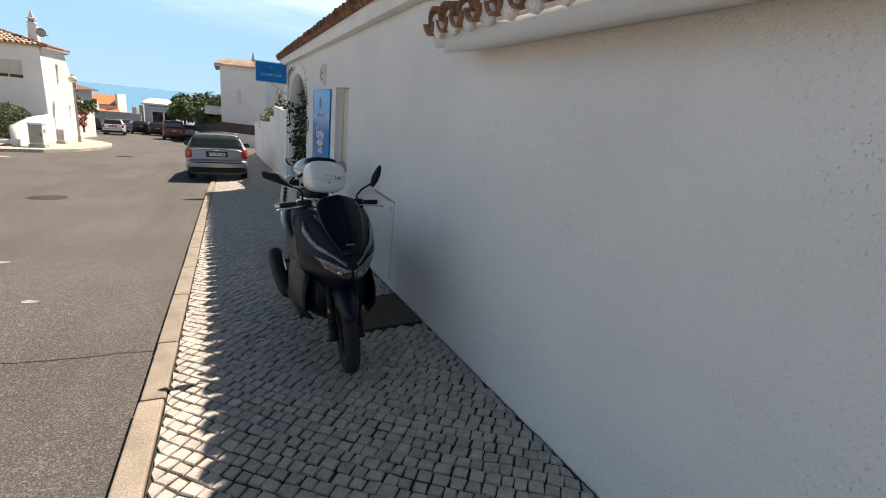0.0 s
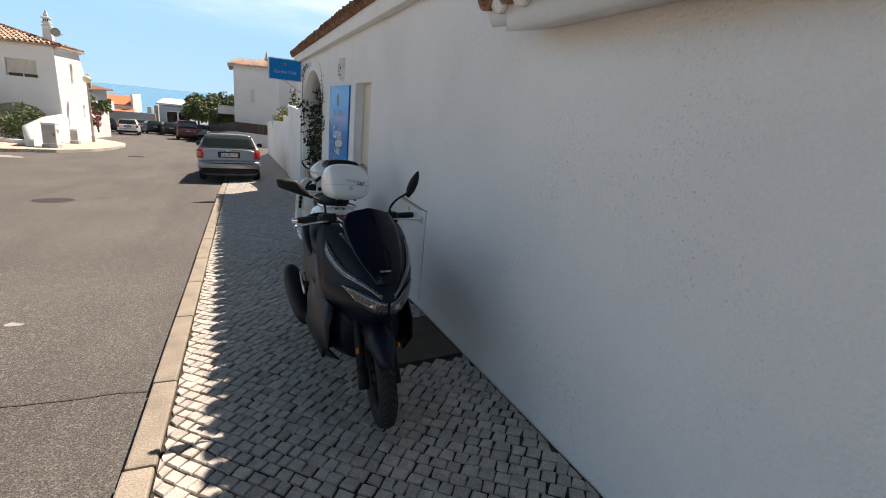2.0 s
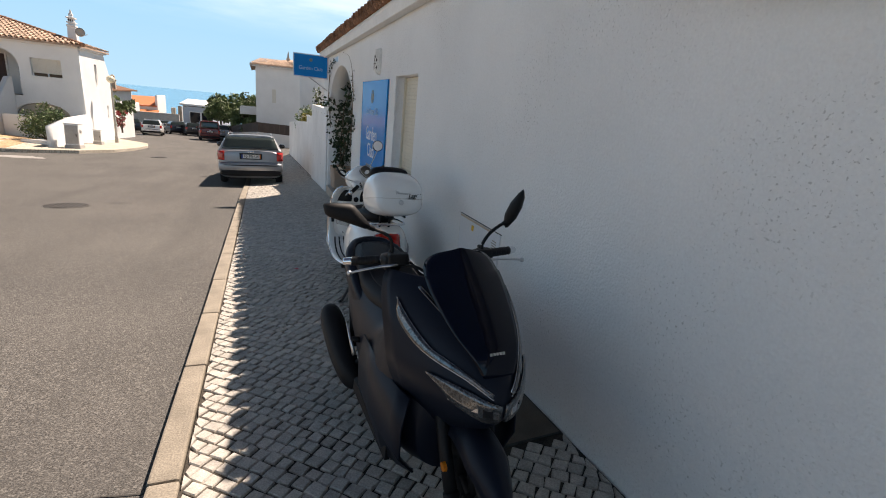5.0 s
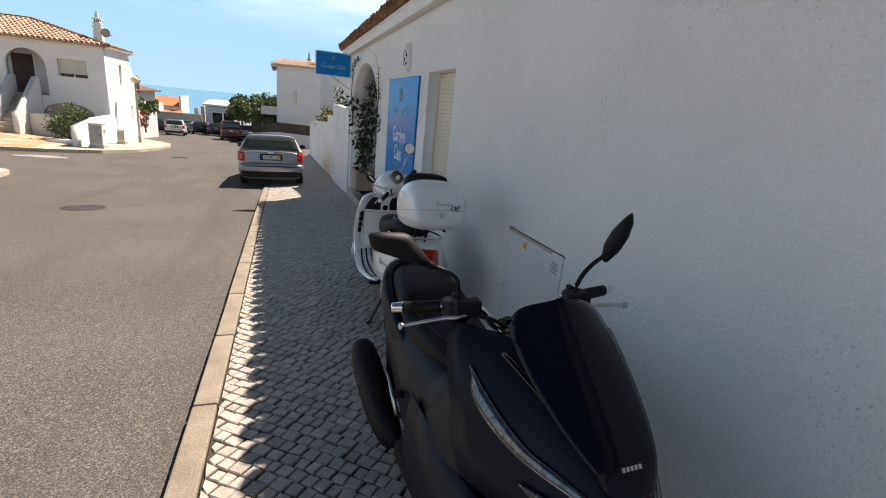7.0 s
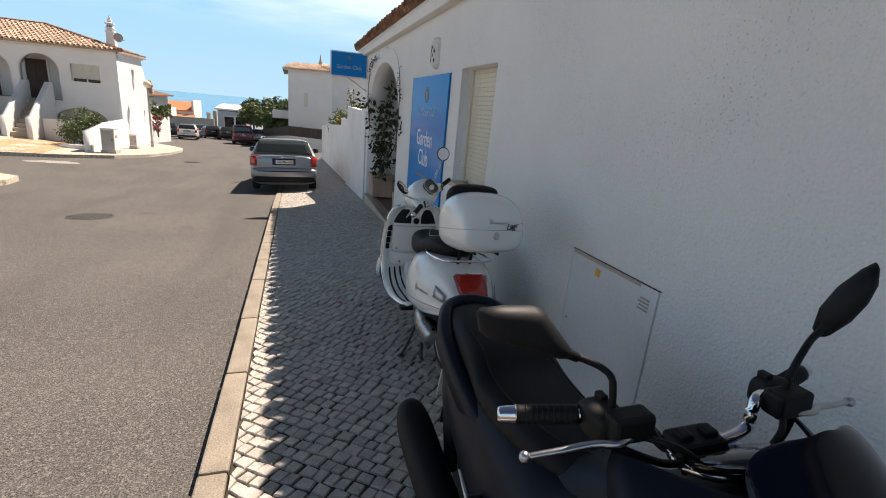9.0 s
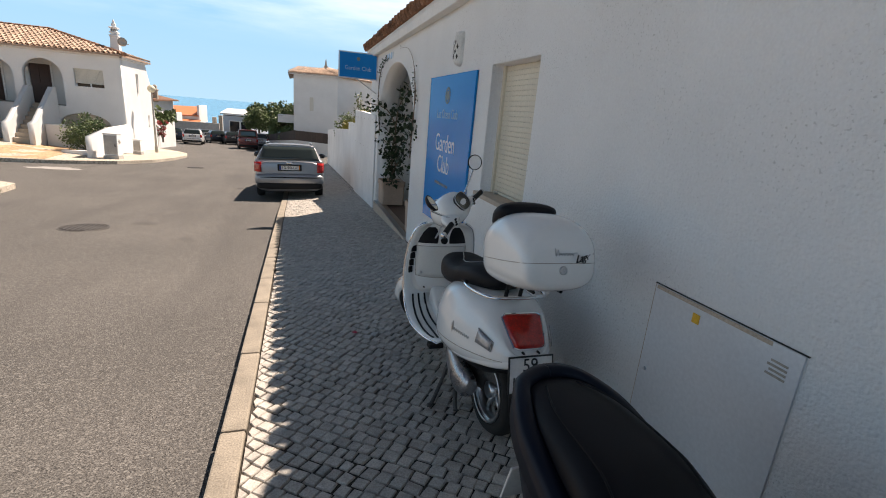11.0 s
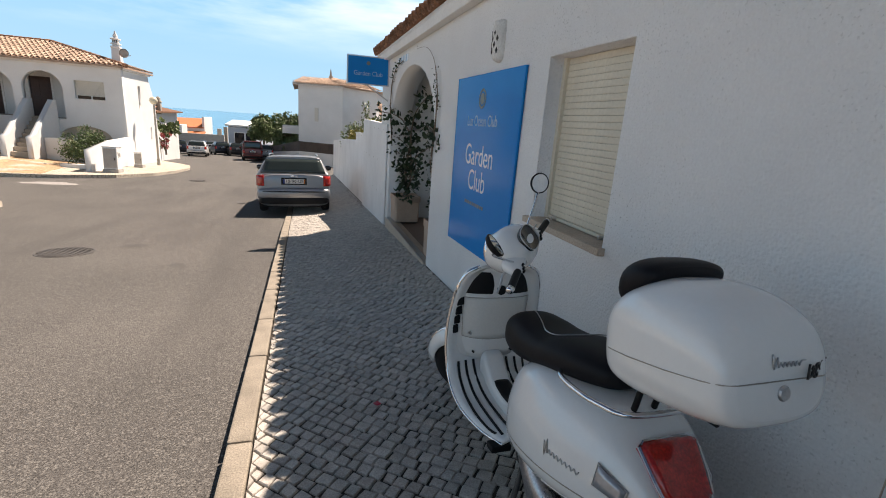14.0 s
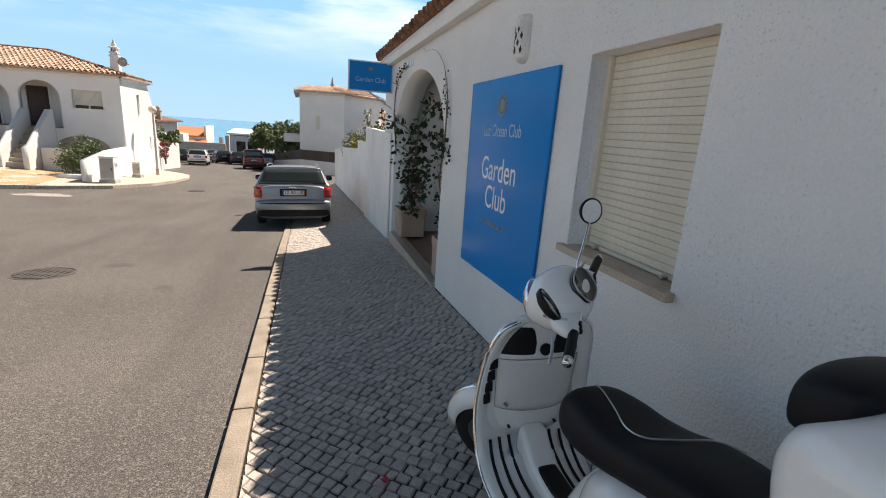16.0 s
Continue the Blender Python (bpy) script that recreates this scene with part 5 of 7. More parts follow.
pl_ = part("number_plate", turned(boxed(-0.115, 0.115, -0.006, 0.0, -0.085, 0.085, 0.002), pose(0, -0.315, 0.49, -10, 0, 0)), PLATEW, vs, "white number plate")
PM = pose(0, -0.315, 0.49, -10, 0, 0) @ Matrix.Translation((0, -0.008, 0)) @ pose(0, 0, 0, 90)
writing("plate_text", "59", 0.088, PM @ Matrix.Translation((-0.005, 0.042, 0)), PLATEK, pl_, width=0.075)
writing("plate_text", "UT \u00b7 70", 0.088, PM @ Matrix.Translation((0, -0.042, 0)), PLATEK, pl_, width=0.185)
part("plate_border", turned(outline(rect(-0.117, 0.117, -0.087, 0.087), [rect(-0.111, 0.111, -0.081, 0.081)], 0.009, wall_y(-0.003)), pose(0, -0.315, 0.49, -10, 0, 0)), PLATEK, pl_)
part("mudguard", skin([[(0.075 * u, -0.22 - 0.08 * f, 0.52 - 0.24 * f - 0.01 * u * u) for u in (-1, -0.5, 0, 0.5, 1)][::-1] for f in (0, 0.33, 0.66, 1)], 0.006), BLACKP, vs, "", True)
# seat
part("seat", loft([(0.705, 0, 0.06, 0.705, 0.79, 2.2), (0.69, 0, 0.10, 0.675, 0.822, 2.5), (0.64, 0, 0.130, 0.66, 0.845, 2.7), (0.55, 0, 0.148, 0.665, 0.848, 2.8), (0.45, 0, 0.156, 0.685, 0.842, 2.8), (0.36, 0, 0.162, 0.71, 0.850, 2.8), (0.27, 0, 0.164, 0.735, 0.874, 2.8), (0.16, 0, 0.152, 0.76, 0.890, 2.8), (0.08, 0, 0.130, 0.775, 0.892, 2.6), (0.02, 0, 0.10, 0.79, 0.885, 2.4), (-0.01, 0, 0.06, 0.81, 0.86, 2.2)]), SEATK, vs, "", True)
pp = bmesh.new()
tube(pp, bend([(0.03, 0.690, 0.818), (0.012, 0.655, 0.843), (-0.005, 0.60, 0.851), (-0.040, 0.50, 0.849), (-0.075, 0.41, 0.847), (-0.070, 0.34, 0.857), (-0.01, 0.29, 0.874), (0.08, 0.25, 0.883), (0.155, 0.22, 0.858)], 6), 0.0026, 5)
part("piping", pp, SILVER, vs, "thin pale seat piping")
part("grab_rail", tube(bmesh.new(), bend([(-0.13, 0.20, 0.795), (-0.172, 0.15, 0.793), (-0.185, 0.06, 0.795), (-0.175, -0.05, 0.80), (-0.12, -0.14, 0.805), (0.12, -0.14, 0.805), (0.175, -0.05, 0.80), (0.185, 0.06, 0.795), (0.172, 0.15, 0.793), (0.13, 0.20, 0.795)], 5), 0.010, 8), CHROME, vs, "chrome grab rail", True)
# rack and top box, the box pitched a little forward
BOXM = pose(0, -0.33, 1.04, -9, 0, 0) @ Matrix.Translation((0, 0.33, -1.04))
rk = bmesh.new()
for s in (-1, 1):
    tube(rk, bend([(s * 0.04, -0.06, 0.75), (s * 0.04, -0.075, 0.82), (s * 0.045, -0.09, 0.905)], 4), 0.010, 8)
    tube(rk, [(s * 0.07, -0.02, 0.905), (s * 0.07, -0.36, 0.905)], 0.008, 8)
part("rack", rk, BLACKP, vs, "black luggage rack")
tb = part("top_box", turned(loft([(-0.035, 0, 0.12, 0.96, 1.12, 3), (-0.045, 0, 0.17, 0.93, 1.17, 3.2), (-0.09, 0, 0.200, 0.918, 1.215, 3.2), (-0.18, 0, 0.213, 0.905, 1.250, 2.9), (-0.30, 0, 0.210, 0.905, 1.240, 2.9), (-0.39, 0, 0.192, 0.915, 1.195, 3.0), (-0.425, 0, 0.172, 0.93, 1.14, 3.2), (-0.438, 0, 0.14, 0.95, 1.10, 3)], 40), BOXM), WHITEP, vs, "rounded white top box", True)
half = [(0.06, -0.036), (0.12, -0.037), (0.17, -0.045), (0.200, -0.09), (0.213, -0.18), (0.210, -0.30), (0.192, -0.39), (0.172, -0.425), (0.14, -0.4385), (0.07, -0.4395)]
loop_ = [(x + 0.0015, y) for x, y in half] + [(-x - 0.0015, y) for x, y in half[::-1]]
part("lid_seam", turned(tube(bmesh.new(), [(x, y, 1.040) for x, y in loop_ + loop_[:1]], 0.0016, 5), BOXM), POLE, tb)
part("lock", turned(lathe(bmesh.new(), [(-0.4445, 0.006), (-0.4445, 0.016), (-0.441, 0.019), (-0.42, 0.019)], (0.005, 0, 1.010), "y", 18), BOXM), SILVER, tb, "round lock")
sb = bmesh.new()
tube(sb, bend([(-0.040, -0.441, 1.104), (-0.034, -0.441, 1.070), (-0.025, -0.441, 1.096)] + [(-0.019 + 0.0068 * k, -0.441, 1.073 + 0.010 * (k % 2)) for k in range(12)] + [(0.072, -0.440, 1.084)], 3), 0.0020, 5)
part("script_badge", turned(sb, BOXM), SILVER, tb, "small silver script badge", True)
writing("script", "Lagos", 0.050, BOXM @ pose(0.112, -0.4405, 1.066, 90, 0, 15) @ Matrix(((1, 0.28, 0, 0), (0.16, 1, 0, 0), (0, 0, 1, 0), (0, 0, 0, 1))), PLATEK, tb, 0.004, "black script lettering")
part("backrest", loft([(-0.015, 0, 0.10, 1.12, 1.20, 2.6), (-0.025, 0, 0.14, 1.10, 1.245, 2.6), (-0.07, 0, 0.155, 1.12, 1.262, 2.8), (-0.12, 0, 0.15, 1.17, 1.262, 2.8), (-0.145, 0, 0.12, 1.20, 1.25, 2.4)]), SEATK, vs, "black padded backrest", True)
# floor and leg shield
fl = []
for y, z, w in smooth_rows([(0.50, 0.285, 0.16), (0.62, 0.275, 0.20), (0.78, 0.275, 0.225), (0.90, 0.30, 0.235), (0.98, 0.37, 0.245), (1.02, 0.48, 0.255), (1.025, 0.62, 0.26), (1.01, 0.76, 0.25), (0.99, 0.86, 0.235), (0.965, 0.94, 0.20), (0.95, 0.975, 0.14)], 3):
    fl.append([(w * u, y + 0.055 * (1 - u * u) * max(0, min(1, (z - 0.3) / 0.2)), z + 0.03 * (1 - u * u) * (z < 0.36)) for u in (-1 + i / 8 for i in range(17))])
lsh = part("leg_shield", skin(fl, 0.016), WHITEP, vs, "", True)
for s in (-1, 1):
    part("edge_trim", tube(bmesh.new(), [r[0 if s < 0 else -1] for r in fl], 0.009, 8), CHROME, lsh, "chrome edge trim", True)
    for k, x in enumerate((0.098, 0.145, 0.190)):
        pts_ = []
        for y in (0.52 + 0.02 * k, 0.60, 0.70, 0.80, 0.88, 0.93, 0.965, 0.99, 1.005):
            z, w = (float(np.interp(y, (0.50, 0.62, 0.78, 0.90, 0.98, 1.02), v)) for v in ((0.285, 0.275, 0.275, 0.30, 0.37, 0.48), (0.16, 0.20, 0.225, 0.235, 0.245, 0.255)))
            q = 1 - (min(x, w * 0.93) / w) ** 2
            steep = max(0.0, min(1.0, (z - 0.29) / 0.14))
            pts_.append((s * min(x, w * 0.93), y + 0.055 * q * max(0, min(1, (z - 0.3) / 0.2)) - 0.019 * steep, z + 0.03 * q * (1 - steep) + 0.019 * (1 - 0.6 * steep)))
        part("floor_strip", tube(bmesh.new(), bend(pts_, 3), 0.008, 6, 0.007, 0.6), BLACKP, lsh, "black rubber floor strip")


def lining(u, z, off=0.0):
    """The inner lining of the leg shield, bulging towards the rider."""
    w = float(np.interp(z, (0.46, 0.55, 0.70, 0.82, 0.90, 0.96), (0.165, 0.190, 0.205, 0.208, 0.195, 0.150)))
    y = float(np.interp(z, (0.46, 0.55, 0.70, 0.82, 0.90, 0.96), (1.005, 0.995, 0.985, 0.975, 0.972, 0.968)))
    return Vector((w * u, y + 0.05 * abs(u) ** 3 - off, z))


US = [-1 + i / 10 for i in range(21)]
part("lining", skin([[lining(u, z) for u in US[::-1]] for z in (0.46, 0.50, 0.55, 0.62, 0.70, 0.76, 0.82, 0.86, 0.90, 0.935, 0.96)], 0.03), WHITEP, lsh, "", True)
gb_ = [[lining(u, z - 0.018 * (1 - u * u) * (z < 0.6), 0.004) for u in [-0.90 + 1.80 * i / 16 for i in range(17)]] for z in (0.585, 0.60, 0.66, 0.72, 0.78, 0.80)]
glove = part("glovebox", skin([r[::-1] for r in gb_], 0.006), CREAMP, vs, "white glovebox door", True)
edge = gb_[0] + [r[-1] for r in gb_] + gb_[-1][::-1] + [r[0] for r in gb_[::-1]]
part("glovebox_gap", tube(bmesh.new(), edge, 0.0018, 5), POLE, glove)
part("glovebox_lock", lathe(bmesh.new(), [(0.966, 0.004), (0.966, 0.008), (0.98, 0.009)], (-0.15, 0, 0.615), "y", 12), SILVER, glove)
for s in (-1, 1):
    rc = [[lining(s * (a + (b - a) * k / 6), z, 0.003 - 0.002 * (k in (0, 6))) for k in range(7)] for z, a, b in ((0.822, 0.22, 0.93), (0.83, 0.20, 0.95), (0.87, 0.20, 0.93), (0.90, 0.24, 0.88), (0.925, 0.32, 0.80), (0.938, 0.42, 0.70))]
    part("inner_recess", skin(rc if s < 0 else [r[::-1] for r in rc], 0.006), BLACKP, lsh, "black storage recess")
    for k in range(4):
        z = 0.600 + 0.052 * k
        wv = 0.016 + 0.002 * k
        if s < 0:
            part("vent_slot", turned(boxed(-wv, wv, -0.008, 0.008, 0, 0.047, 0.004, 1), pose(s * (0.214 - 0.003 * k), float(np.interp(z, (0.48, 0.62, 0.76, 0.86), (1.018, 1.025, 1.010, 0.993))), z, 0, s * 5, s * -12)), BLACKP, lsh)
    part("lining_screw", lathe(bmesh.new(), [(0.995, 0.005), (1.01, 0.006)], (s * 0.11, 0, 0.495), "y", 8), BLACKP, lsh)
part("key_panel", turned(lathe(bmesh.new(), [(0, 0.026), (0.01, 0.024)], axis="y", seg=16), pose(0.0, 0.962, 0.845)), BLACKP, vs)
part("tunnel", loft([(0.58, 0, 0.070, 0.27, 0.42, 4.0), (0.70, 0, 0.062, 0.27, 0.365, 4.0), (0.84, 0, 0.060, 0.28, 0.385, 4.2), (0.92, 0, 0.060, 0.30, 0.44, 4.2), (0.965, 0, 0.062, 0.33, 0.485, 4.2), (1.0, 0, 0.065, 0.33, 0.50, 4.0)]), WHITEP, vs, "", True)
part("tunnel_mat", loft([(0.60, 0, 0.04, 0.38, 0.425, 3), (0.72, 0, 0.045, 0.345, 0.378, 3), (0.86, 0, 0.045, 0.36, 0.398, 3)]), BLACKP, vs, "black tunnel mat", True)
# front of the shield, steering
part("front_panel", loft([(1.03, 0, 0.24, 0.42, 0.93, 2.6), (1.09, 0, 0.19, 0.40, 0.95, 2.4), (1.14, 0, 0.10, 0.44, 0.93, 2.2), (1.165, 0, 0.05, 0.5, 0.9, 2)]), WHITEP, vs, "", True)
part("steering_column", tube(bmesh.new(), [P0 + AX * t for t in (-0.18, -0.45, -0.85)], 0.03, 12), BLACKP, vs, "", True)
fd = []
for i in range(15):
    a = radians(8 + 168 * i / 14)
    hw = 0.085 - 0.028 * abs(i - 8) / 8
    row = []
    for j in range(9):
        u = -1 + j / 4
        rr_ = 0.283 - 0.065 * abs(u) ** 2.2
        row.append((hw * u, 1.325 + rr_ * math.cos(a), 0.245 + rr_ * math.sin(a)))
    fd.append(row)
part("front_fender", turned(skin([r[::-1] for r in fd], 0.005), TURNL), WHITEP, vs, "", True)
part("fender_crest", turned(tube(bmesh.new(), [(0, 1.325 + 0.286 * math.cos(a), 0.245 + 0.286 * math.sin(a)) for a in (radians(25 + 12 * k) for k in range(6))], 0.008, 6), TURNL), CHROME, vs, "chrome fender crest", True)
part("fork_arm", turned(tube(bmesh.new(), bend([(-0.09, 1.325, 0.236), (-0.095, 1.27, 0.34), (-0.06, 1.20, 0.5)], 5), 0.025, 10), TURNL), SILVER, vs, "", True)
hd = part("headset", turned(loft([(0.812, 0, 0.060, 1.030, 1.095, 2.3), (0.835, 0, 0.105, 0.998, 1.135, 2.4), (0.875, 0, 0.135, 0.972, 1.165, 2.3), (0.925, 0, 0.147, 0.955, 1.180, 2.2), (0.975, 0, 0.135, 0.950, 1.170, 2.1), (1.02, 0, 0.110, 0.960, 1.145, 2.0), (1.05, 0, 0.085, 0.975, 1.125, 2.0)], 36), TURNL), WHITEP, vs, "white handlebar fairing", True)
part("headset_arm", turned(loft([(0.83, -0.135, 0.07, 1.035, 1.075, 2.2), (0.87, -0.12, 0.10, 1.02, 1.09, 2.4), (0.93, -0.08, 0.10, 1.015, 1.10, 2.4)]), TURNL), WHITEP, hd, "", True)
part("headset_arm", turned(loft([(0.83, 0.135, 0.07, 1.035, 1.075, 2.2), (0.87, 0.12, 0.10, 1.02, 1.09, 2.4), (0.93, 0.08, 0.10, 1.015, 1.10, 2.4)]), TURNL), WHITEP, hd, "", True)
part("headlamp", turned(lathe(bmesh.new(), [(1.00, 0.085), (1.04, 0.090), (1.052, 0.084), (1.068, 0.055), (1.075, 0.01)], (0, 0, 1.052), "y", 28), TURNL), CHROME, hd, "round chrome-rimmed headlamp", True)
IM = TURNL @ pose(0, 0.838, 1.128, 56, 0, 0)
part("instrument", turned(rings(bmesh.new(), [[(0.074 * k * math.copysign(abs(math.cos(t)) ** 0.7, math.cos(t)), 0.058 * k * math.copysign(abs(math.sin(t)) ** 0.8, math.sin(t)), z) for t in (2 * math.pi * j / 28 for j in range(28))] for k, z in ((1.05, -0.01), (1.05, 0.004), (0.95, 0.008), (0.9, 0.005))]), IM), GLOSSK, hd, "dark instrument dial", True)
part("dial_rim", turned(rings(bmesh.new(), [[(0.074 * k * math.copysign(abs(math.cos(t)) ** 0.7, math.cos(t)), 0.058 * k * math.copysign(abs(math.sin(t)) ** 0.8, math.sin(t)), z) for t in (2 * math.pi * j / 28 for j in range(28))] for k, z in ((1.0, 0.006), (1.06, 0.006), (1.06, 0.011), (1.0, 0.011))], True, False), IM), SILVER, hd, "", True)
for s in (-1, 1):
    g, e = Vector((s * 0.20, 0.845, 1.055)), Vector((s * 0.335, 0.838, 1.050))
    part("grip", turned(tube(bmesh.new(), [g, g + (e - g) * 0.05, g + (e - g) * 0.95, e], 0.018, 14), TURNL), BLACKP, hd, "black rubber grip", True)
    part("bar_end", turned(tube(bmesh.new(), [e, e + Vector((s * 0.022, 0, 0)), e + Vector((s * 0.026, 0, 0))], 0.019, 14, 0.013), TURNL), CHROME, hd, "chrome bar end", True)
    lv = tube(bmesh.new(), bend([(s * 0.17, 0.895, 1.045), (s * 0.21, 0.915, 1.04), (s * 0.28, 0.905, 1.035), (s * 0.345, 0.90, 1.03)], 5), 0.007, 8, 0.005)
    part("brake_lever", turned(lv, TURNL), SILVER, hd, "silver brake lever", True)
    sw2 = bmesh.new()
    for k in range(3):
        box(sw2, s * 0.165 - 0.010, s * 0.165 + 0.010, 0.822, 0.832, 1.030 + 0.018 * k, 1.042 + 0.018 * k, 0.002, 1)
    part("switches", turned(sw2, TURNL), BLACKP, hd)
    if s < 0:
        part("mirror_stem", tube(bmesh.new(), bend([TURNL @ Vector((-0.155, 0.87, 1.075)), (-0.19, 0.70, 1.085), (-0.225, 0.655, 1.11)], 5), 0.006, 8), CHROME, hd, "chrome mirror stem", True)
    else:
        part("mirror_stem", turned(tube(bmesh.new(), bend([(s * 0.155, 0.895, 1.085), (s * 0.175, 0.89, 1.12), (s * 0.27, 0.87, 1.19), (s * 0.345, 0.862, 1.235)], 5), 0.006, 8), TURNL), CHROME, hd, "chrome mirror stem", True)
    MM = TURNL @ pose(s * 0.36, 0.858, 1.273, -10, 0, -42)
    if s < 0:
        MM = Matrix.Translation((-0.23, 0.64, 1.145)) @ Vector((0.62, -0.42, 0.66)).to_track_quat("-Y", "Z").to_matrix().to_4x4()
    mr = part("mirror", turned(lathe(bmesh.new(), [(0.022, 0.01), (0.020, 0.03), (0.010, 0.05), (-0.004, 0.056), (-0.010, 0.055), (-0.010, 0.049), (-0.006, 0.048)], axis="y", seg=28), MM), BLACKP, hd, "round dark-rimmed mirror", True)
    part("mirror_glass", turned(lathe(bmesh.new(), [(-0.0085, 0.050), (-0.0095, 0.049)], axis="y", seg=28), MM), MIRROR, mr)
# running gear
part("exhaust", loft([(0.03, -0.125, 0.03, 0.21, 0.28, 2.1), (0.06, -0.132, 0.045, 0.17, 0.31, 2.2), (0.14, -0.142, 0.052, 0.165, 0.335, 2.3), (0.24, -0.142, 0.045, 0.205, 0.345, 2.2), (0.34, -0.13, 0.030, 0.25, 0.335, 2), (0.44, -0.10, 0.02, 0.26, 0.31, 2)]), DULLSILVER, vs, "dull silver muffler", True)
part("engine", loft([(-0.16, 0.10, 0.06, 0.17, 0.32, 3), (0.0, 0.08, 0.10, 0.16, 0.36, 3), (0.25, 0.04, 0.14, 0.17, 0.40, 3), (0.45, 0, 0.12, 0.2, 0.38, 3)]), IRON, vs, "", True)
for s in (1,):
    part("shock_absorber", tube(bmesh.new(), [(s * 0.10, -0.06, 0.25), (s * 0.10, -0.02, 0.50)], 0.028, 10), IRON, vs, "", True)
part("side_stand", tube(bmesh.new(), bend([(-0.10, 0.42, 0.22), (-0.17, 0.36, 0.10), (-0.24, 0.30, 0.008), (-0.27, 0.28, 0.004)], 5), 0.012, 8), IRON, vs, "", True)
part("centre_stand", tube(bmesh.new(), bend([(-0.07, 0.36, 0.2), (-0.13, 0.22, 0.07), (-0.14, 0.17, 0.02)], 4), 0.013, 8), IRON, vs, "", True)
part("footrest", boxed(-0.215, -0.12, 0.49, 0.55, 0.255, 0.285, 0.006), BLACKP, vs)

# ---------- cars ----------


def car_wheel(parent, x, y, r, w):
    s = 1 if x > 0 else -1
    t = part("wheel", lathe(bmesh.new(), tyre_profile(r, w, r * 0.66), (x, y, r), "x", 32, False), TYRE, parent, "", True)
    rb = bmesh.new()
    xo = x + s * w * 0.36
    lathe(rb, [(xo - s * 0.02, r * 0.66), (xo, r * 0.64), (xo - s * 0.015, r * 0.58), (xo - s * 0.05, r * 0.5), (xo - s * 0.05, 0.02)], (0, y, r), "x", 28)
    for i in range(7):
        a = 2 * math.pi * i / 7
        o, d = Vector((xo - s * 0.015, y, r)), Vector((0, math.cos(a), math.sin(a)))
        tube(rb, [o, o + d * r * 0.6], 0.03, 6, 0.022, 0.5)
    part("rim", rb, SILVER, t, "", True)


def estate_car(name, label, m, paint, L, W, H, van=False, plate=""):
    """A car with its tail at y = 0 and its nose at y = L, on wheels at z = 0."""
    th = thing(name, label, "car", m)
    h = W / 2
    belt = 1.01 if not van else 1.12
    up = 0.09                                        # height of the tail fittings
    low = [(0.0, 0, h * 0.80, 0.40, belt * 0.96, 5), (0.03, 0, h * 0.90, 0.28, belt, 5), (0.18, 0, h * 0.985, 0.20, belt + 0.01, 5), (0.8, 0, h, 0.20, belt + 0.01, 4.5), (L * 0.5, 0, h, 0.20, belt, 4.5), (L * 0.72, 0, h * 0.99, 0.20, belt - 0.02, 4.5), (L * 0.78, 0, h * 0.985, 0.20, belt - 0.07, 4.2), (L * 0.93, 0, h * 0.93, 0.22, belt - 0.16, 4), (L * 0.985, 0, h * 0.82, 0.26, belt - 0.27, 3.6), (L, 0, h * 0.70, 0.34, 0.56, 3)]
    part("body", loft(low, 44, 6), paint, th, "", True)
    k = 0.07 if not van else 0.04
    ro = H
    top = [(k + 0.0, h * 0.90, belt - 0.02), (k + 0.22, h * 0.75, ro - 0.055), (k + 0.36, h * 0.715, ro - 0.005), (L * 0.42, h * 0.715, ro), (L * 0.56, h * 0.70, ro - 0.035), (L * 0.61, h * 0.70, ro - 0.08), (L * 0.75, h * 0.86, belt - 0.03)]
    if van:
        top = [(0.06, h * 0.96, belt - 0.02), (0.12, h * 0.90, ro - 0.12), (0.22, h * 0.86, ro - 0.01), (L * 0.45, h * 0.86, ro), (L * 0.62, h * 0.83, ro - 0.05), (L * 0.68, h * 0.82, ro - 0.12), (L * 0.80, h * 0.88, belt - 0.03)]
    # cabin: roof skin over the pillars, from the tailgate to the windscreen foot
    cab = []
    for y, w, z in smooth_rows(top, 4):
        row = []
        wb = h * 0.955
        for u in (-1 + i / 10 for i in range(21)):
            a = abs(u)
            if a > 0.8:
                f = (a - 0.8) / 0.2
                row.append((math.copysign(w + (wb - w) * f, u), y, z - 0.03 + (belt - 0.02 - (z - 0.03)) * f))
            else:
                row.append((w * u / 0.8 * (1 - 0.02 * (a / 0.8) ** 4), y, z - 0.03 * (a / 0.8) ** 3))
        cab.append(row)
    part("cabin", skin(cab, 0.02), paint, th, "", True)
    # glass set 4 mm proud of the shell
    y0, y1 = top[0][0], top[1][0]
    rg = [[(u * (h * (0.86 - 0.13 * f) if not van else h * (0.82 - 0.04 * f)), y0 + (y1 - y0) * (0.08 + 0.84 * f) - 0.03 + 0.015 * u * u, belt + 0.025 + (ro - 0.085 - belt) * f) for u in (-1 + i / 5 for i in range(11))] for f in (0, 0.25, 0.5, 0.75, 1.0)]
    g = part("rear_window", skin(rg, 0.006), CARGLASS, th, "dark rear window", True)
    part("wiper", tube(bmesh.new(), [(-0.02, y0 - 0.035, belt + 0.05), (0.36 * h, y0 - 0.03, belt + 0.075)], 0.008, 6), BLACKP, g)
    fy0, fy1 = top[-1][0], top[-2][0]
    fg = [[(u * h * (0.80 - 0.12 * f), fy0 + (fy1 - fy0) * f + 0.03 - 0.03 * u * u, belt + 0.0 + (ro - 0.10 - belt) * f + 0.02) for u in (1 - i / 5 for i in range(11))] for f in (0, 0.5, 1.0)]
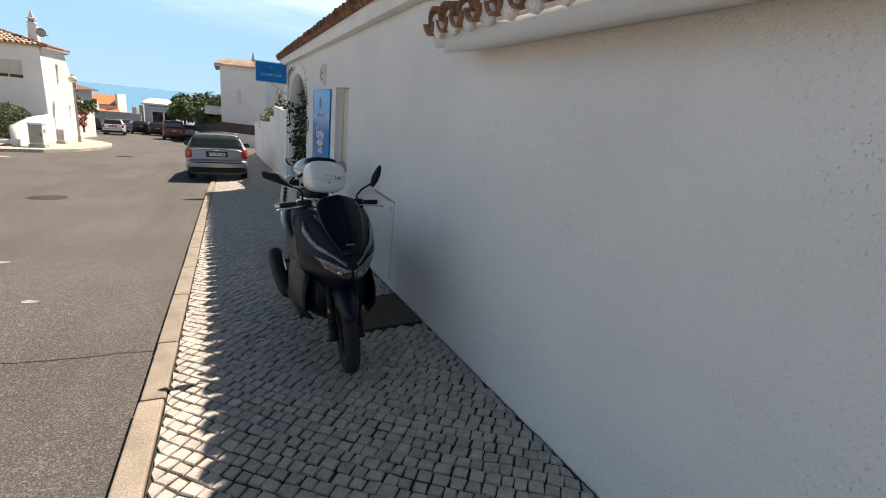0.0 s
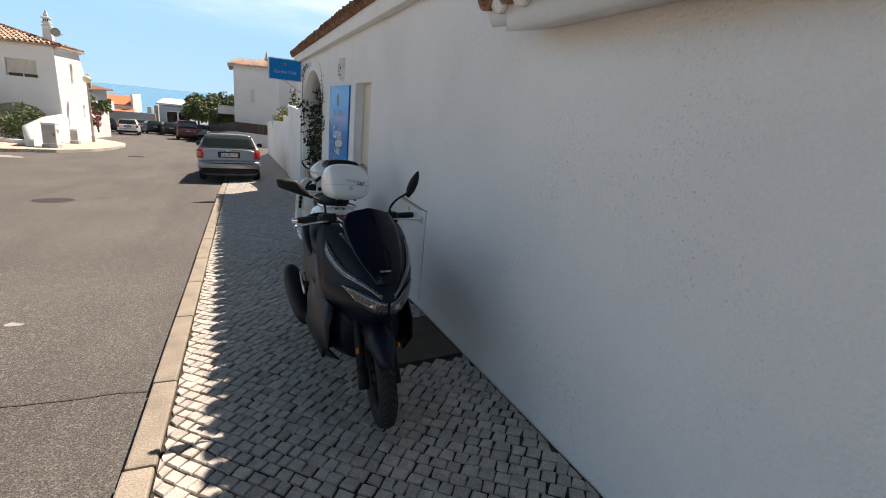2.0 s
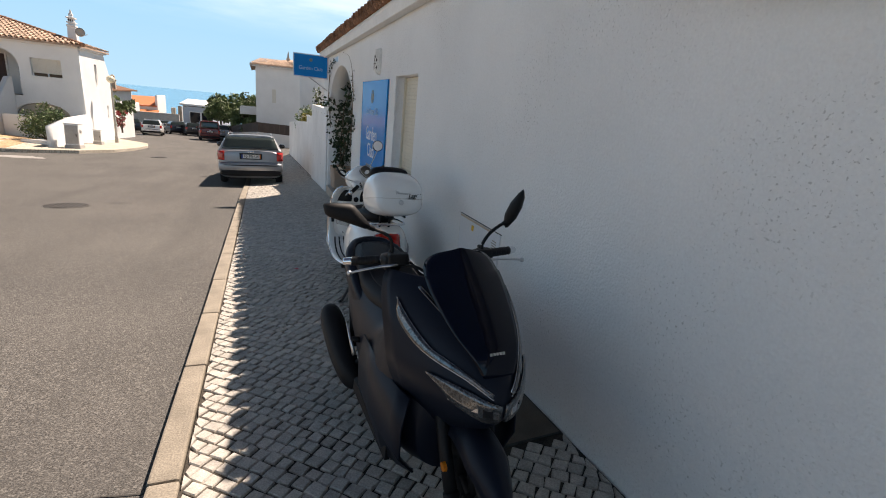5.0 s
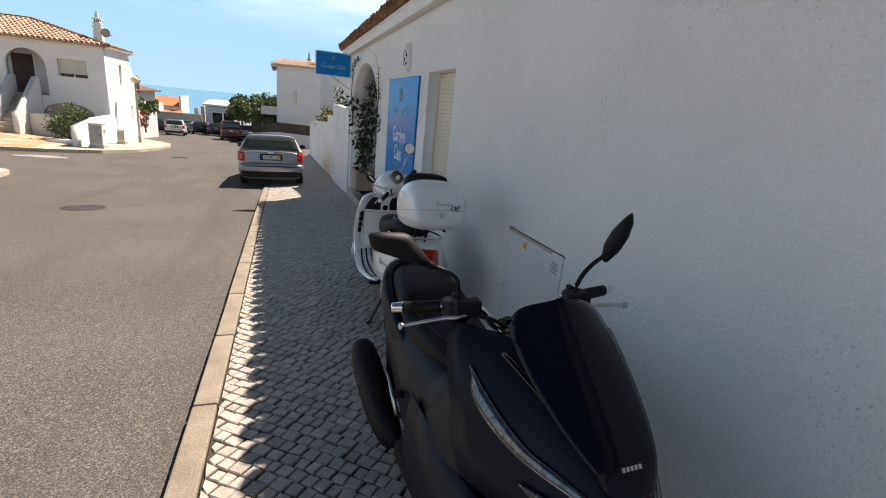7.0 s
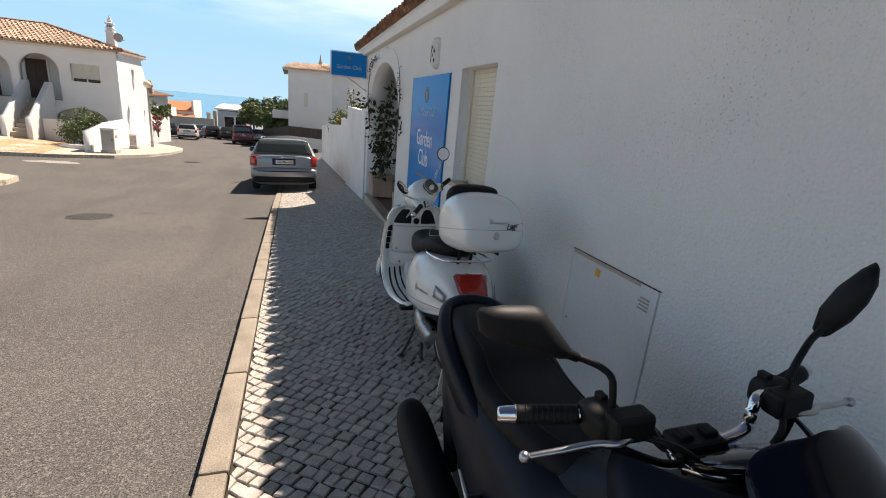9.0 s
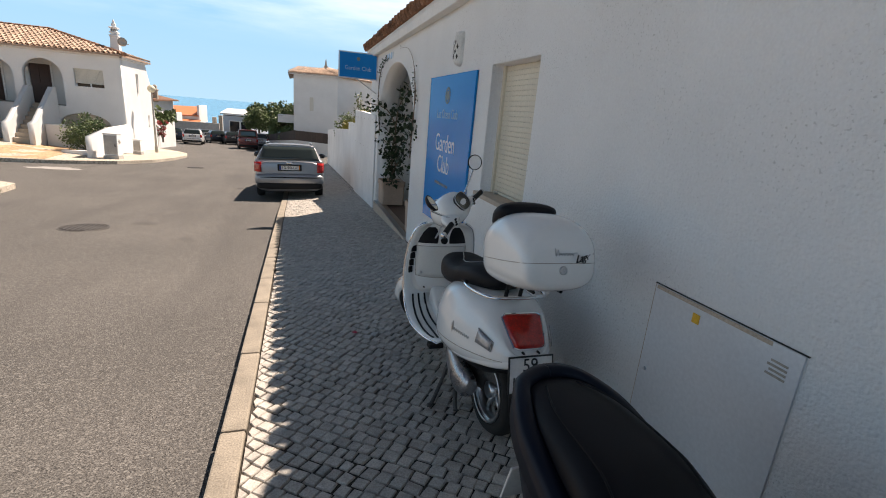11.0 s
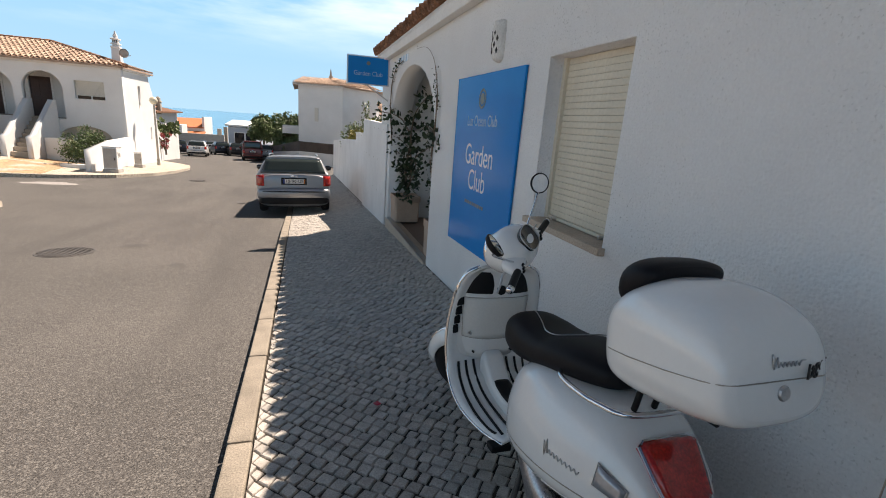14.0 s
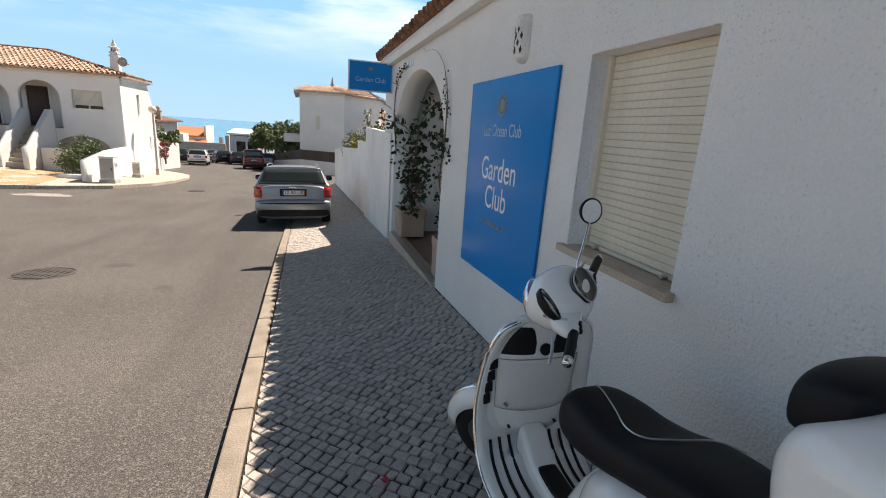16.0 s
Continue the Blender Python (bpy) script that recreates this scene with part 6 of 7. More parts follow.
    part("windscreen", skin(fg, 0.006), CARGLASS, th, "", True)
    for s in (-1, 1):
        sg = []
        for y in span(k + 0.42, L * 0.66, 6):
            zt = ro - 0.12 if y < L * 0.55 else ro - 0.12 - (y - L * 0.55) * 0.7
            sg.append([(s * (h * 0.962 + ((h * 0.735 if not van else h * 0.88) - h * 0.955) * f), y, belt + 0.02 + (zt - belt - 0.02) * f) for f in (0, 0.5, 1)])
        part("side_window", skin(sg if s < 0 else [r[::-1] for r in sg], 0.004), CARGLASS, th, "", True)
        car_wheel(th, s * (h - 0.11), 0.86 if not van else 0.7, 0.315, 0.2)
        car_wheel(th, s * (h - 0.11), L - 0.86, 0.315, 0.2)
        tl_ = [[(s * (h * (0.785 + 0.185 * f)), -0.004 + 0.13 * f ** 1.8, z + up) for f in (0, 0.35, 0.7, 1)] for z in (0.635, 0.70, 0.80, 0.885)]
        tlp = part("tail_lamp", skin(tl_ if s > 0 else [r[::-1] for r in tl_], 0.03), REDLENS, th, "red tail lamp", True)
        part("clear_stripe", skin([[Vector(p) + Vector((s * 0.003, -0.004, 0)) for p in ((s * h * 0.80, -0.004, z), (s * h * 0.86, 0.022, z), (s * h * 0.92, 0.068, z))][:: (1 if s > 0 else -1)] for z in (0.665 + up, 0.715 + up)], 0.004), CLEARLENS, tlp)
        ym = L * 0.64
        part("wing_mirror", loft([(ym - 0.06, s * (h + 0.10), 0.09, belt - 0.01, belt + 0.11, 3), (ym + 0.0, s * (h + 0.09), 0.10, belt - 0.03, belt + 0.12, 2.8), (ym + 0.08, s * (h + 0.06), 0.06, belt, belt + 0.09, 2.4)], 16), GLOSSK if not van else paint, th, "", True)
        if not van:
            part("roof_rail", tube(bmesh.new(), bend([(s * h * 0.655, k + 0.42, ro - 0.01), (s * h * 0.66, k + 0.50, ro + 0.045), (s * h * 0.66, L * 0.4, ro + 0.05), (s * h * 0.65, L * 0.52, ro + 0.03), (s * h * 0.645, L * 0.55, ro - 0.02)], 5), 0.014, 8), SILVER, th, "silver roof rail", True)
    bp = part("rear_bumper", loft([(-0.075, 0, h * 0.80, 0.36 + up, 0.55 + up, 4), (-0.04, 0, h * 0.91, 0.32 + up, 0.585 + up, 4.5), (0.06, 0, h * 0.985, 0.28 + up, 0.60 + up, 4.5), (0.35, 0, h * 1.0, 0.26 + up, 0.56 + up, 4.5)], 40), paint, th, "", True)
    part("bumper_strip", loft([(-0.082, 0, h * 0.72, 0.485 + up, 0.515 + up, 4), (-0.07, 0, h * 0.83, 0.485 + up, 0.515 + up, 4), (0.0, 0, h * 0.95, 0.485 + up, 0.515 + up, 4)], 24), BLACKP, bp, "black bumper strip", True)
    part("lower_bumper", loft([(-0.07, 0, h * 0.78, 0.22 + up, 0.36 + up, 4), (-0.035, 0, h * 0.90, 0.19 + up, 0.37 + up, 4.5), (0.20, 0, h * 0.97, 0.18 + up, 0.36 + up, 4.5)], 36), BLACKP, bp, "", True)
    part("underside", boxed(-h * 0.85, h * 0.85, 0.3, L - 0.4, 0.18, 0.35), BLACKP, th)
    np_ = part("number_plate", boxed(-0.26, 0.26, -0.016, -0.002, 0.695 + up, 0.805 + up, 0.003), PLATEW, th, "white number plate with a blue edge")
    part("plate_edge", boxed(-0.26, -0.215, -0.019, -0.0165, 0.696 + up, 0.804 + up), EUBLUE, np_)
    part("plate_edge", boxed(0.232, 0.26, -0.019, -0.0165, 0.696 + up, 0.804 + up), AMBER, np_)
    part("plate_surround", outline(rect(-0.30, 0.30, 0.67 + up, 0.84 + up), [rect(-0.262, 0.262, 0.693 + up, 0.807 + up)], 0.03, wall_y(-0.022)), BLACKP, th)
    if plate:
        writing("plate_text", plate, 0.10, pose(0.01, -0.0185, 0.75 + up, 90), PLATEK, np_, 0.003, "", 0.40)
    else:
        bars_ = bmesh.new()
        for i in range(6):
            box(bars_, -0.17 + 0.065 * i, -0.13 + 0.065 * i, -0.019, -0.0165, 0.72 + up, 0.78 + up)
        part("plate_print", bars_, PLATEK, np_)
    ba = bmesh.new()
    for i in range(4):
        lathe(ba, [(-0.004, 0.022), (0.0, 0.028), (0.004, 0.022)], (-0.06 + 0.04 * i, -0.006, 0.875 + up), "y", 14)
    part("badge", ba, CHROME, th, "small chrome badge", True)
    for s in (-1, 1):
        part("headrest", loft([(0.95, s * 0.36, 0.11, belt + 0.02, belt + 0.20, 3), (1.03, s * 0.36, 0.12, belt, belt + 0.21, 3), (1.10, s * 0.36, 0.09, belt + 0.03, belt + 0.19, 3)], 16), BLACKP, th, "", True)
    return th


def on_road(x, y, yaw=0.0, lift=0.0, roll=0.0):
    return pose(x, y, road_z(y) + lift, -3.4, roll, yaw)


estate_car("estate_car", "silver-grey estate car parked half on the pavement", on_road(-0.28, 16.15, 0.5, 0.035, -1.2), GREYCAR, 4.54, 1.77, 1.43, False, "10-90-UE")
estate_car("van", "maroon small van parked at the roadside", on_road(-4.42, 50.2, 8), MAROON, 4.2, 1.72, 1.78, True)
estate_car("far_car", "white hatchback parked beside the pavement", on_road(-10.0, 55.2, 6), WHITECAR, 4.2, 1.75, 1.5)
estate_car("far_car", "dark blue car parked down the road", on_road(-8.9, 64, 18), NAVYCAR, 4.3, 1.75, 1.45)
estate_car("far_car", "dark car parked by the far pavement", on_road(-12.9, 61.5, 12), NAVYCAR, 4.3, 1.75, 1.45)
estate_car("far_car", "dark grey car parked before the van", on_road(-7.0, 61.5, 14), DARKCAR, 4.3, 1.75, 1.45)
estate_car("far_car", "silver car parked beyond the maroon van", on_road(-3.75, 54.8, 10), GREYCAR, 4.3, 1.75, 1.5)
estate_car("far_car", "silver car far down at the bend", on_road(-12.0, 76, 30), GREYCAR, 4.3, 1.75, 1.45)

# ---- plants ----


def leaf_mesh(bm, c, d, n, size, rnd):
    """One folded leaf at c along d."""
    d = d.normalized()
    s = d.cross(n).normalized() if d.cross(n).length > 1e-4 else Vector((1, 0, 0))
    w = size * 0.36
    tip = c + d * size
    a, b = c + d * size * 0.45 + s * w + n * size * 0.08, c + d * size * 0.45 - s * w + n * size * 0.08
    v = [bm.verts.new(p) for p in (c, a, tip, b)]
    m_ = bm.verts.new(c + d * size * 0.5)
    bm.faces.new((v[0], v[1], m_))
    bm.faces.new((v[1], v[2], m_))
    bm.faces.new((v[2], v[3], m_))
    bm.faces.new((v[3], v[0], m_))


def rand_dir(rnd):
    while True:
        v = Vector((rnd.uniform(-1, 1), rnd.uniform(-1, 1), rnd.uniform(-1, 1)))
        if 0.05 < v.length < 1:
            return v.normalized()


def crown(centres, count, size, rnd):
    """Leaves scattered through clumps of (centre, radius)."""
    bm = bmesh.new()
    for c, rad in centres:
        c = Vector(c)
        for _ in range(count):
            d = rand_dir(rnd)
            p = c + d * rad * (rnd.random() ** 0.45) * rnd.uniform(0.75, 1.15)
            leaf_mesh(bm, p, (d + rand_dir(rnd) * 0.9), rand_dir(rnd), size * rnd.uniform(0.6, 1.3), rnd)
    return bm


def shrub(name, label, base, height, radius, leaf, leaf_size, seed, clumps=26, per=60, flower=None):
    rnd = random.Random(seed)
    th = thing(name, label, "shrub", pose(*base))
    tr = bmesh.new()
    cs = []
    for i in range(clumps):
        a = rnd.uniform(0, 6.28)
        rr = radius * math.sqrt(rnd.random())
        z = height * (0.22 + 0.72 * rnd.random() * (1 - 0.35 * (rr / radius) ** 2))
        cs.append(((rr * math.cos(a), rr * math.sin(a), z), radius * rnd.uniform(0.22, 0.38)))
        if i < 9:
            tube(tr, bend([(rnd.uniform(-0.04, 0.04), rnd.uniform(-0.04, 0.04), 0), (rr * 0.3 * math.cos(a), rr * 0.3 * math.sin(a), z * 0.5), (rr * math.cos(a), rr * math.sin(a), z)], 4), 0.03 * height / 2, 6, 0.006)
    part("stem", tr, BARK, th)
    part("foliage", crown(cs, per, leaf_size, rnd), leaf, th)
    if flower:
        part("flowers", crown([((c[0] * 1.1, c[1] * 1.1, c[2]), q * 1.15) for c, q in cs[::2]], per * 3, leaf_size * 0.9, rnd), flower, th)
    return th


def tree(name, label, base, height, radius, leaf, seed, clumps=40, per=110, leaf_size=0.22):
    rnd = random.Random(seed)
    th = thing(name, label, "tree", pose(*base))
    tr = bmesh.new()
    tube(tr, bend([(0, 0, -0.2), (0.1, 0.05, height * 0.25), (0, 0.1, height * 0.5)], 5), 0.17, 9, 0.1)
    cs = []
    for i in range(clumps):
        a, rr = rnd.uniform(0, 6.28), radius * math.sqrt(rnd.random())
        z = height * (0.4 + 0.56 * rnd.random() * (1 - 0.5 * (rr / radius) ** 2))
        cs.append(((rr * math.cos(a), rr * math.sin(a), z), radius * rnd.uniform(0.16, 0.3)))
        if i < 12:
            tube(tr, bend([(0, 0.08, height * 0.4), (rr * 0.5 * math.cos(a), rr * 0.5 * math.sin(a), z * 0.75), (rr * math.cos(a), rr * math.sin(a), z)], 4), 0.07, 6, 0.015)
    part("trunk", tr, BARK, th)
    part("crown", crown(cs, per, leaf_size, rnd), leaf, th)
    return th


# planters and climber in the arch
def planter(x, y, z, w, d, h, label):
    th = thing("planter", label, "planter", pose(x, y, z))

    def ring(k, zz, c=0.03):
        a, b = w * k, d * k
        return [(a - c, -b, zz), (a, c - b, zz), (a, b - c, zz), (a - c, b, zz), (c - a, b, zz), (-a, b - c, zz), (-a, c - b, zz), (c - a, -b, zz)]

    part("tub", rings(bmesh.new(), [ring(k, zz) for k, zz in ((0.45, 0), (0.46, 0.03), (0.475, h * 0.78), (0.5, h * 0.80), (0.5, h), (0.45, h), (0.45, h * 0.85))]), TERRA, th)
    part("soil", boxed(-w * 0.44, w * 0.44, -d * 0.44, d * 0.44, h * 0.8, h * 0.9), BARK, th)
    return th


planter(1.73, 12.58, -0.432, 0.48, 0.50, 0.47, "square beige planter tub at the entrance arch")
planter(1.72, 10.12, -0.432, 0.42, 0.42, 0.50, "square beige planter tub by the arch jamb")
rnd = random.Random(12)
cl = thing("climbing_plant", "leafy climbing plant with bare twigs round the arch", "plant", pose(1.6, 12.35, 0.0))
tw, lf = bmesh.new(), bmesh.new()


def vine(pts, thick, dense, size, leafy=(0.0, 1.0)):
    P = bend(pts, 8)
    tube(tw, P, thick, 5, thick * 0.35)
    for i, p in enumerate(P):
        f = i / len(P)
        if leafy[0] <= f <= leafy[1]:
            for _ in range(max(1, int(dense * 0.5))):
                d = rand_dir(rnd)
                d.z -= 0.4
                leaf_mesh(lf, p + rand_dir(rnd) * size * 1.4, d, rand_dir(rnd), size * rnd.uniform(0.6, 1.25), rnd)


# main plant: stems rise from the big tub and lean along the recess, one arm out over the pavement
vine([(0.1, 0.05, 0.05), (0.02, -0.25, 0.5), (0.0, -0.45, 0.85), (0.0, -0.55, 1.10), (-0.05, -0.1, 1.36), (-0.12, 0.45, 1.46), (-0.28, 0.9, 1.50)], 0.020, 7, 0.1056, (0.12, 1))
vine([(0.1, 0.0, 0.05), (0.05, -0.5, 0.55), (0.0, -0.55, 1.05), (0.0, -0.75, 1.45), (0.0, -1.3, 1.66), (0.0, -1.75, 1.72)], 0.016, 6, 0.1012, (0.1, 1))
vine([(0.0, -0.2, 0.1), (0.0, -0.6, 0.35), (0.0, -0.95, 0.55), (0.0, -1.0, 0.75)], 0.014, 10, 0.0968)
vine([(0.05, -0.15, 0.1), (0.02, -0.2, 0.4), (-0.02, -0.15, 0.7), (-0.05, 0.1, 0.62)], 0.012, 7, 0.088)
vine([(0.0, -0.5, 0.62), (0.0, -1.1, 0.86), (0.0, -1.6, 0.98), (-0.02, -1.95, 1.06)], 0.009, 4, 0.066, (0.3, 1))
vine([(0.0, -0.1, 0.75), (-0.06, 0.3, 0.82), (-0.10, 0.7, 0.80)], 0.008, 4, 0.066, (0.3, 1))
vine([(0.0, -0.35, 0.95), (-0.06, 0.1, 1.05), (-0.10, 0.5, 1.08)], 0.008, 5, 0.0792, (0.2, 1))
# bare twigs round the arch
for k in range(5):
    w1, w2 = rnd.uniform(-0.06, 0.06), rnd.uniform(-0.05, 0.05)
    vine([(-0.12, 0.45, 0.9 + 0.1 * k), (-0.17, 0.48 + w1, 1.45), (-0.17, 0.44 + w2, 1.95), (-0.17, 0.1 + w1, 2.20), (-0.17, -0.5, 2.27 + w2 * 0.3)], 0.007, 1, 0.0396, (0.55, 0.9))
    vine([(-0.16, -2.45 + w1, 0.75 + 0.1 * k), (-0.18, -2.62 + w2, 1.2), (-0.18, -2.66 + w1, 1.6), (-0.18, -2.55 + w2, 2.0 - 0.08 * k)], 0.006, 1, 0.0308, (0.6, 1))
vine([(-0.18, -2.6, 1.75), (-0.18, -2.45, 2.05), (-0.17, -2.0, 2.27), (-0.17, -1.4, 2.33)], 0.004, 1, 0.0264, (0.9, 1))
# plant of the near tub, and a yellowish spray over the jamb
for k in range(6):
    a = 1.05 * k
    vine([(0.08, -2.2, 0.0), (0.08 + 0.07 * math.cos(a), -2.15 + 0.10 * math.sin(a), 0.35), (0.06 + 0.13 * math.cos(a), -2.05 + 0.20 * math.sin(a), 0.72 + 0.06 * k)], 0.008, 6, 0.066)
vine([(-0.10, -1.95, 1.28), (-0.16, -2.25, 1.30), (-0.18, -2.6, 1.24), (-0.2, -2.85, 1.12)], 0.008, 6, 0.0748)
tagged(part("vine", tw, TWIG, cl), "", "", "", "stuff")
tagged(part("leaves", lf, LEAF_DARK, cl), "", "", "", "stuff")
for i, (y, z, s) in enumerate(((17.4, 1.0, 1), (19.6, 0.72, 2), (21.6, 0.62, 3), (24.5, 0.5, 4))):
    shrub("garden_shrub", "yellow-green shrub growing over the garden wall", (2.15, y, z - 0.45), 1.2 if i else 0.8, 0.6, LEAF_YELLOW if i % 2 == 0 else LEAF, 0.09, 40 + s, 22, 45)
tw2 = bmesh.new()
gp = thing("tall_sprig", "tall thin leafy sprig above the garden wall", "plant", pose(2.0, 20.5, 0.7))
for k in range(3):
    tube(tw2, bend([(0, 0.2 * k, -0.4), (0.03, 0.2 * k, 0.4), (-0.08, 0.3 * k, 1.0 + 0.15 * k)], 4), 0.01, 5, 0.004)
part("stem", tw2, TWIG, gp)
part("leaves", crown([((0, 0.25 * k, 0.45 + 0.22 * j), 0.14) for k in range(3) for j in range(4)], 12, 0.09, random.Random(3)), LEAF, gp)
setting("garden_soil", boxed(X0 + 0.25, 14.0, 14.0, 29.1, -2.6, 0.05), EARTH, "raised garden soil behind the wall", "soil")

# ---- far side of the street: pavement, yard, white house ----
poly = [(-45, 24.6), (-12, 24.9), (-9.0, 25.3), (-7.4, 26.2), (-6.55, 28.0), (-6.2, 30.5), (-6.2, 33.5), (-6.6, 35.6), (-7.4, 37.0), (-9.0, 39.0), (-10.5, 43.0), (-12.5, 50), (-16, 62), (-45, 62)]
setting("pavement_far", lot(poly, side_z, 0.4, 2.0), FAR_SETT, "sunlit pale sett pavement on the far corner", "pavement")
patio = [(-30, 24.75), (-12, 25.05), (-9.6, 25.4), (-9.9, 28.2), (-8.8, 28.6), (-8.8, 32.2), (-30, 32.2)]
setting("patio", lot(patio, lambda x, y: side_z(x, y) + 0.006, 0.1, 2.0), PATIO, "tan and orange sett forecourt of the house", "paving")
poly = [(-45, -14), (-7.2, -14), (-6.9, 14.8), (-6.55, 16.2), (-6.75, 17.2), (-7.6, 17.9), (-9.5, 18.2), (-45, 18.2)]
setting("pavement_near_corner", lot(poly, lambda x, y: road_z(y) + 0.13, 0.4, 2.0), FAR_SETT, "pale sett pavement of the near street corner", "pavement")


def tile_rows(origin, along, up, n, pitch, lengths, material, name, parent, seglen=0.42):
    """Rows of barrel tiles: from origin along the eave, up the slope; lengths(i) per row."""
    o, al, u = Vector(origin), Vector(along).normalized(), Vector(up).normalized()
    nrm = al.cross(u)
    nrm = nrm if nrm.z > 0 else -nrm
    bm = bmesh.new()
    for i in range(n):
        L = lengths(i)
        k = 0.0
        while k < L:
            e = min(k + seglen, L)
            rs = []
            for kk, r in ((k, 0.095), (e, 0.075)):
                c = o + al * (pitch * (i + 0.5)) + u * kk + nrm * (0.02 if kk == k else 0.0)
                rs.append([c + al * r * math.cos(t) + nrm * r * math.sin(t) for t in (math.pi * q / 5 for q in range(6))])
            rings(bm, rs, close=False)
            k += seglen
    return tagged(part(name, bm, material, parent), "", "", "", "stuff")


def poly_slab(pts, thick):
    bm = bmesh.new()
    n = len(pts)
    a = [bm.verts.new(p) for p in pts]
    b = [bm.verts.new(Vector(p) - Vector((0, 0, thick))) for p in pts]
    bm.faces.new(a)
    bm.faces.new(b[::-1])
    for i in range(n):
        bm.faces.new((a[i], b[i], b[(i + 1) % n], a[(i + 1) % n]))
    bmesh.ops.recalc_face_normals(bm, faces=bm.faces)
    return bm


HY, HX = 32.2, -8.7
house = thing("house", "white two-storey corner house with arches and clay roof", "house")
holes = [arch(-12.9, -11.25, 0.34, 1.75, 2.52), arch(-15.0, -13.25, 0.34, 1.65, 2.42), rect(-10.77, -9.5, 1.35, 2.2), [(-11.68, -0.6), (-9.36, -0.6)] + [(-10.52 + 1.16 * math.cos(t), -0.6 + 0.63 * math.sin(t)) for t in (math.pi * i / 16 for i in range(17))], arch(-17.4, -15.5, 0.34, 1.65, 2.42)]
part("wall", outline(rect(-24, HX, -2.4, 3.0), holes, 0.3, wall_y(HY + 0.15)), WALL_FAR, house)
part("wall", outline([(HY + 0.3, -2.6), (38.0, -2.9), (37.5, 1.4), (36.6, 2.6), (36.4, 2.95), (HY + 0.3, 3.0)], [rect(34.5, 34.95, 1.05, 2.25), rect(36.2, 36.5, -0.7, 0.0)], 0.3, wall_x(HX - 0.15)), WALL_FAR, house)
part("wall", boxed(-24, HX - 0.3, 37.0, 37.3, -2.9, 3.0), WALL_FAR, house)
part("wall", boxed(-24, -23.7, HY + 0.3, 37.0, -2.6, 3.0), WALL_FAR, house)
part("cornice", boxed(-24, HX + 0.12, HY - 0.12, HY - 0.003, 2.86, 3.0, 0.02), WALL_FAR, house)
part("cornice", boxed(HX + 0.003, HX + 0.14, HY - 0.12, 36.5, 2.86, 3.0, 0.02), WALL_FAR, house)
part("porch_floor", boxed(-23.7, -11.0, HY + 0.3, 34.2, 0.1, 0.34), STEPSTONE, house)
part("porch_wall", outline(rect(-23.6, -8.95, 0.1, 2.9), [rect(-13.3, -12.35, 0.34, 2.3), rect(-15.4, -14.4, 0.34, 2.3)], 0.15, wall_y(33.9)), WALL_FAR, house)
part("porch_ceiling", boxed(-23.6, -8.95, HY + 0.3, 33.82, 2.7, 2.85), WALL_FAR, house)
part("porch_wall", boxed(-11.15, -10.95, HY + 0.3, 33.82, 0.1, 2.7), WALL_FAR, house)
for x in (-13.3, -15.4):
    d = part("door", boxed(x + 0.02, x + 0.93, 33.86, 33.91, 0.345, 2.29, 0.01), BROWNDOOR, house, "dark brown panelled front door")
    for z0, z1 in ((0.5, 1.2), (1.35, 2.15)):
        for a in (0.12, 0.52):
            part("door_panel", boxed(x + a, x + a + 0.3, 33.845, 33.862, z0, z1, 0.006), BROWNDOOR, d)
    part("door_frame", outline(rect(x - 0.07, x + 1.02, 0.345, 2.37), [rect(x + 0.01, x + 0.94, 0.345, 2.295)], 0.05, wall_y(33.81)), LIME, house)
part("porch_window", boxed(-11.85, -11.3, 33.80, 33.82, 1.1, 2.2), DARKGLASS, house, "dark porch window")
w = part("window", boxed(-10.77, -9.5, HY + 0.2, HY + 0.24, 1.35, 2.2), DARKGLASS, house)
for i in range(14):
    part("slat", boxed(-10.76, -9.51, HY + 0.13, HY + 0.16, 1.50 + 0.05 * i, 1.547 + 0.05 * i, 0.006, 1), SHUTTER_FAR, w)
part("sill", boxed(-10.82, -9.45, HY - 0.05, HY + 0.2, 1.30, 1.345), LIME, w)
for x in (-10.77, -10.15, -9.55):
    part("window_frame", boxed(x, x + 0.05, HY + 0.16, HY + 0.2, 1.35, 1.5), LIME, w)
part("niche_back", boxed(-11.8, -9.2, HY + 0.301, HY + 0.36, -0.7, 0.1), STEPSTONE, house, "grey infill of the low arch")
part("window", boxed(HX - 0.14, HX - 0.1, 34.5, 34.95, 1.05, 2.25), SHUTTER_FAR, house, "narrow closed shutter")
part("window", boxed(HX - 0.14, HX - 0.1, 36.2, 36.5, -0.7, 0.0), SHUTTER_FAR, house, "small closed vent window")
# hipped roof
rf = part("roof", poly_slab([(-24, 31.85, 3.02), (-8.5, 31.85, 3.02), (-13.2, 36.4, 4.2), (-24, 36.4, 4.2)], 0.08), TILE_PALE, house, "weathered orange barrel tile roof")
part("roof", poly_slab([(-8.5, 31.85, 3.02), (-8.5, 36.9, 3.02), (-13.2, 36.4, 4.2)], 0.08), TILE_PALE, house)
part("roof", poly_slab([(-8.5, 36.9, 3.02), (-24, 37.5, 3.02), (-24, 36.4, 4.2), (-13.2, 36.4, 4.2)], 0.08), TILE_PALE, house)
LEN = math.hypot(4.55, 1.18)
tile_rows((-23.9, 31.83, 3.03), (1, 0, 0), (0, 4.55, 1.18), 70, 0.22, lambda i: LEN * min(1.0, max(0.05, (-8.4 - (-23.9 + 0.22 * (i + 0.5))) / 4.85)), TILE_PALE, "tiles", rf)
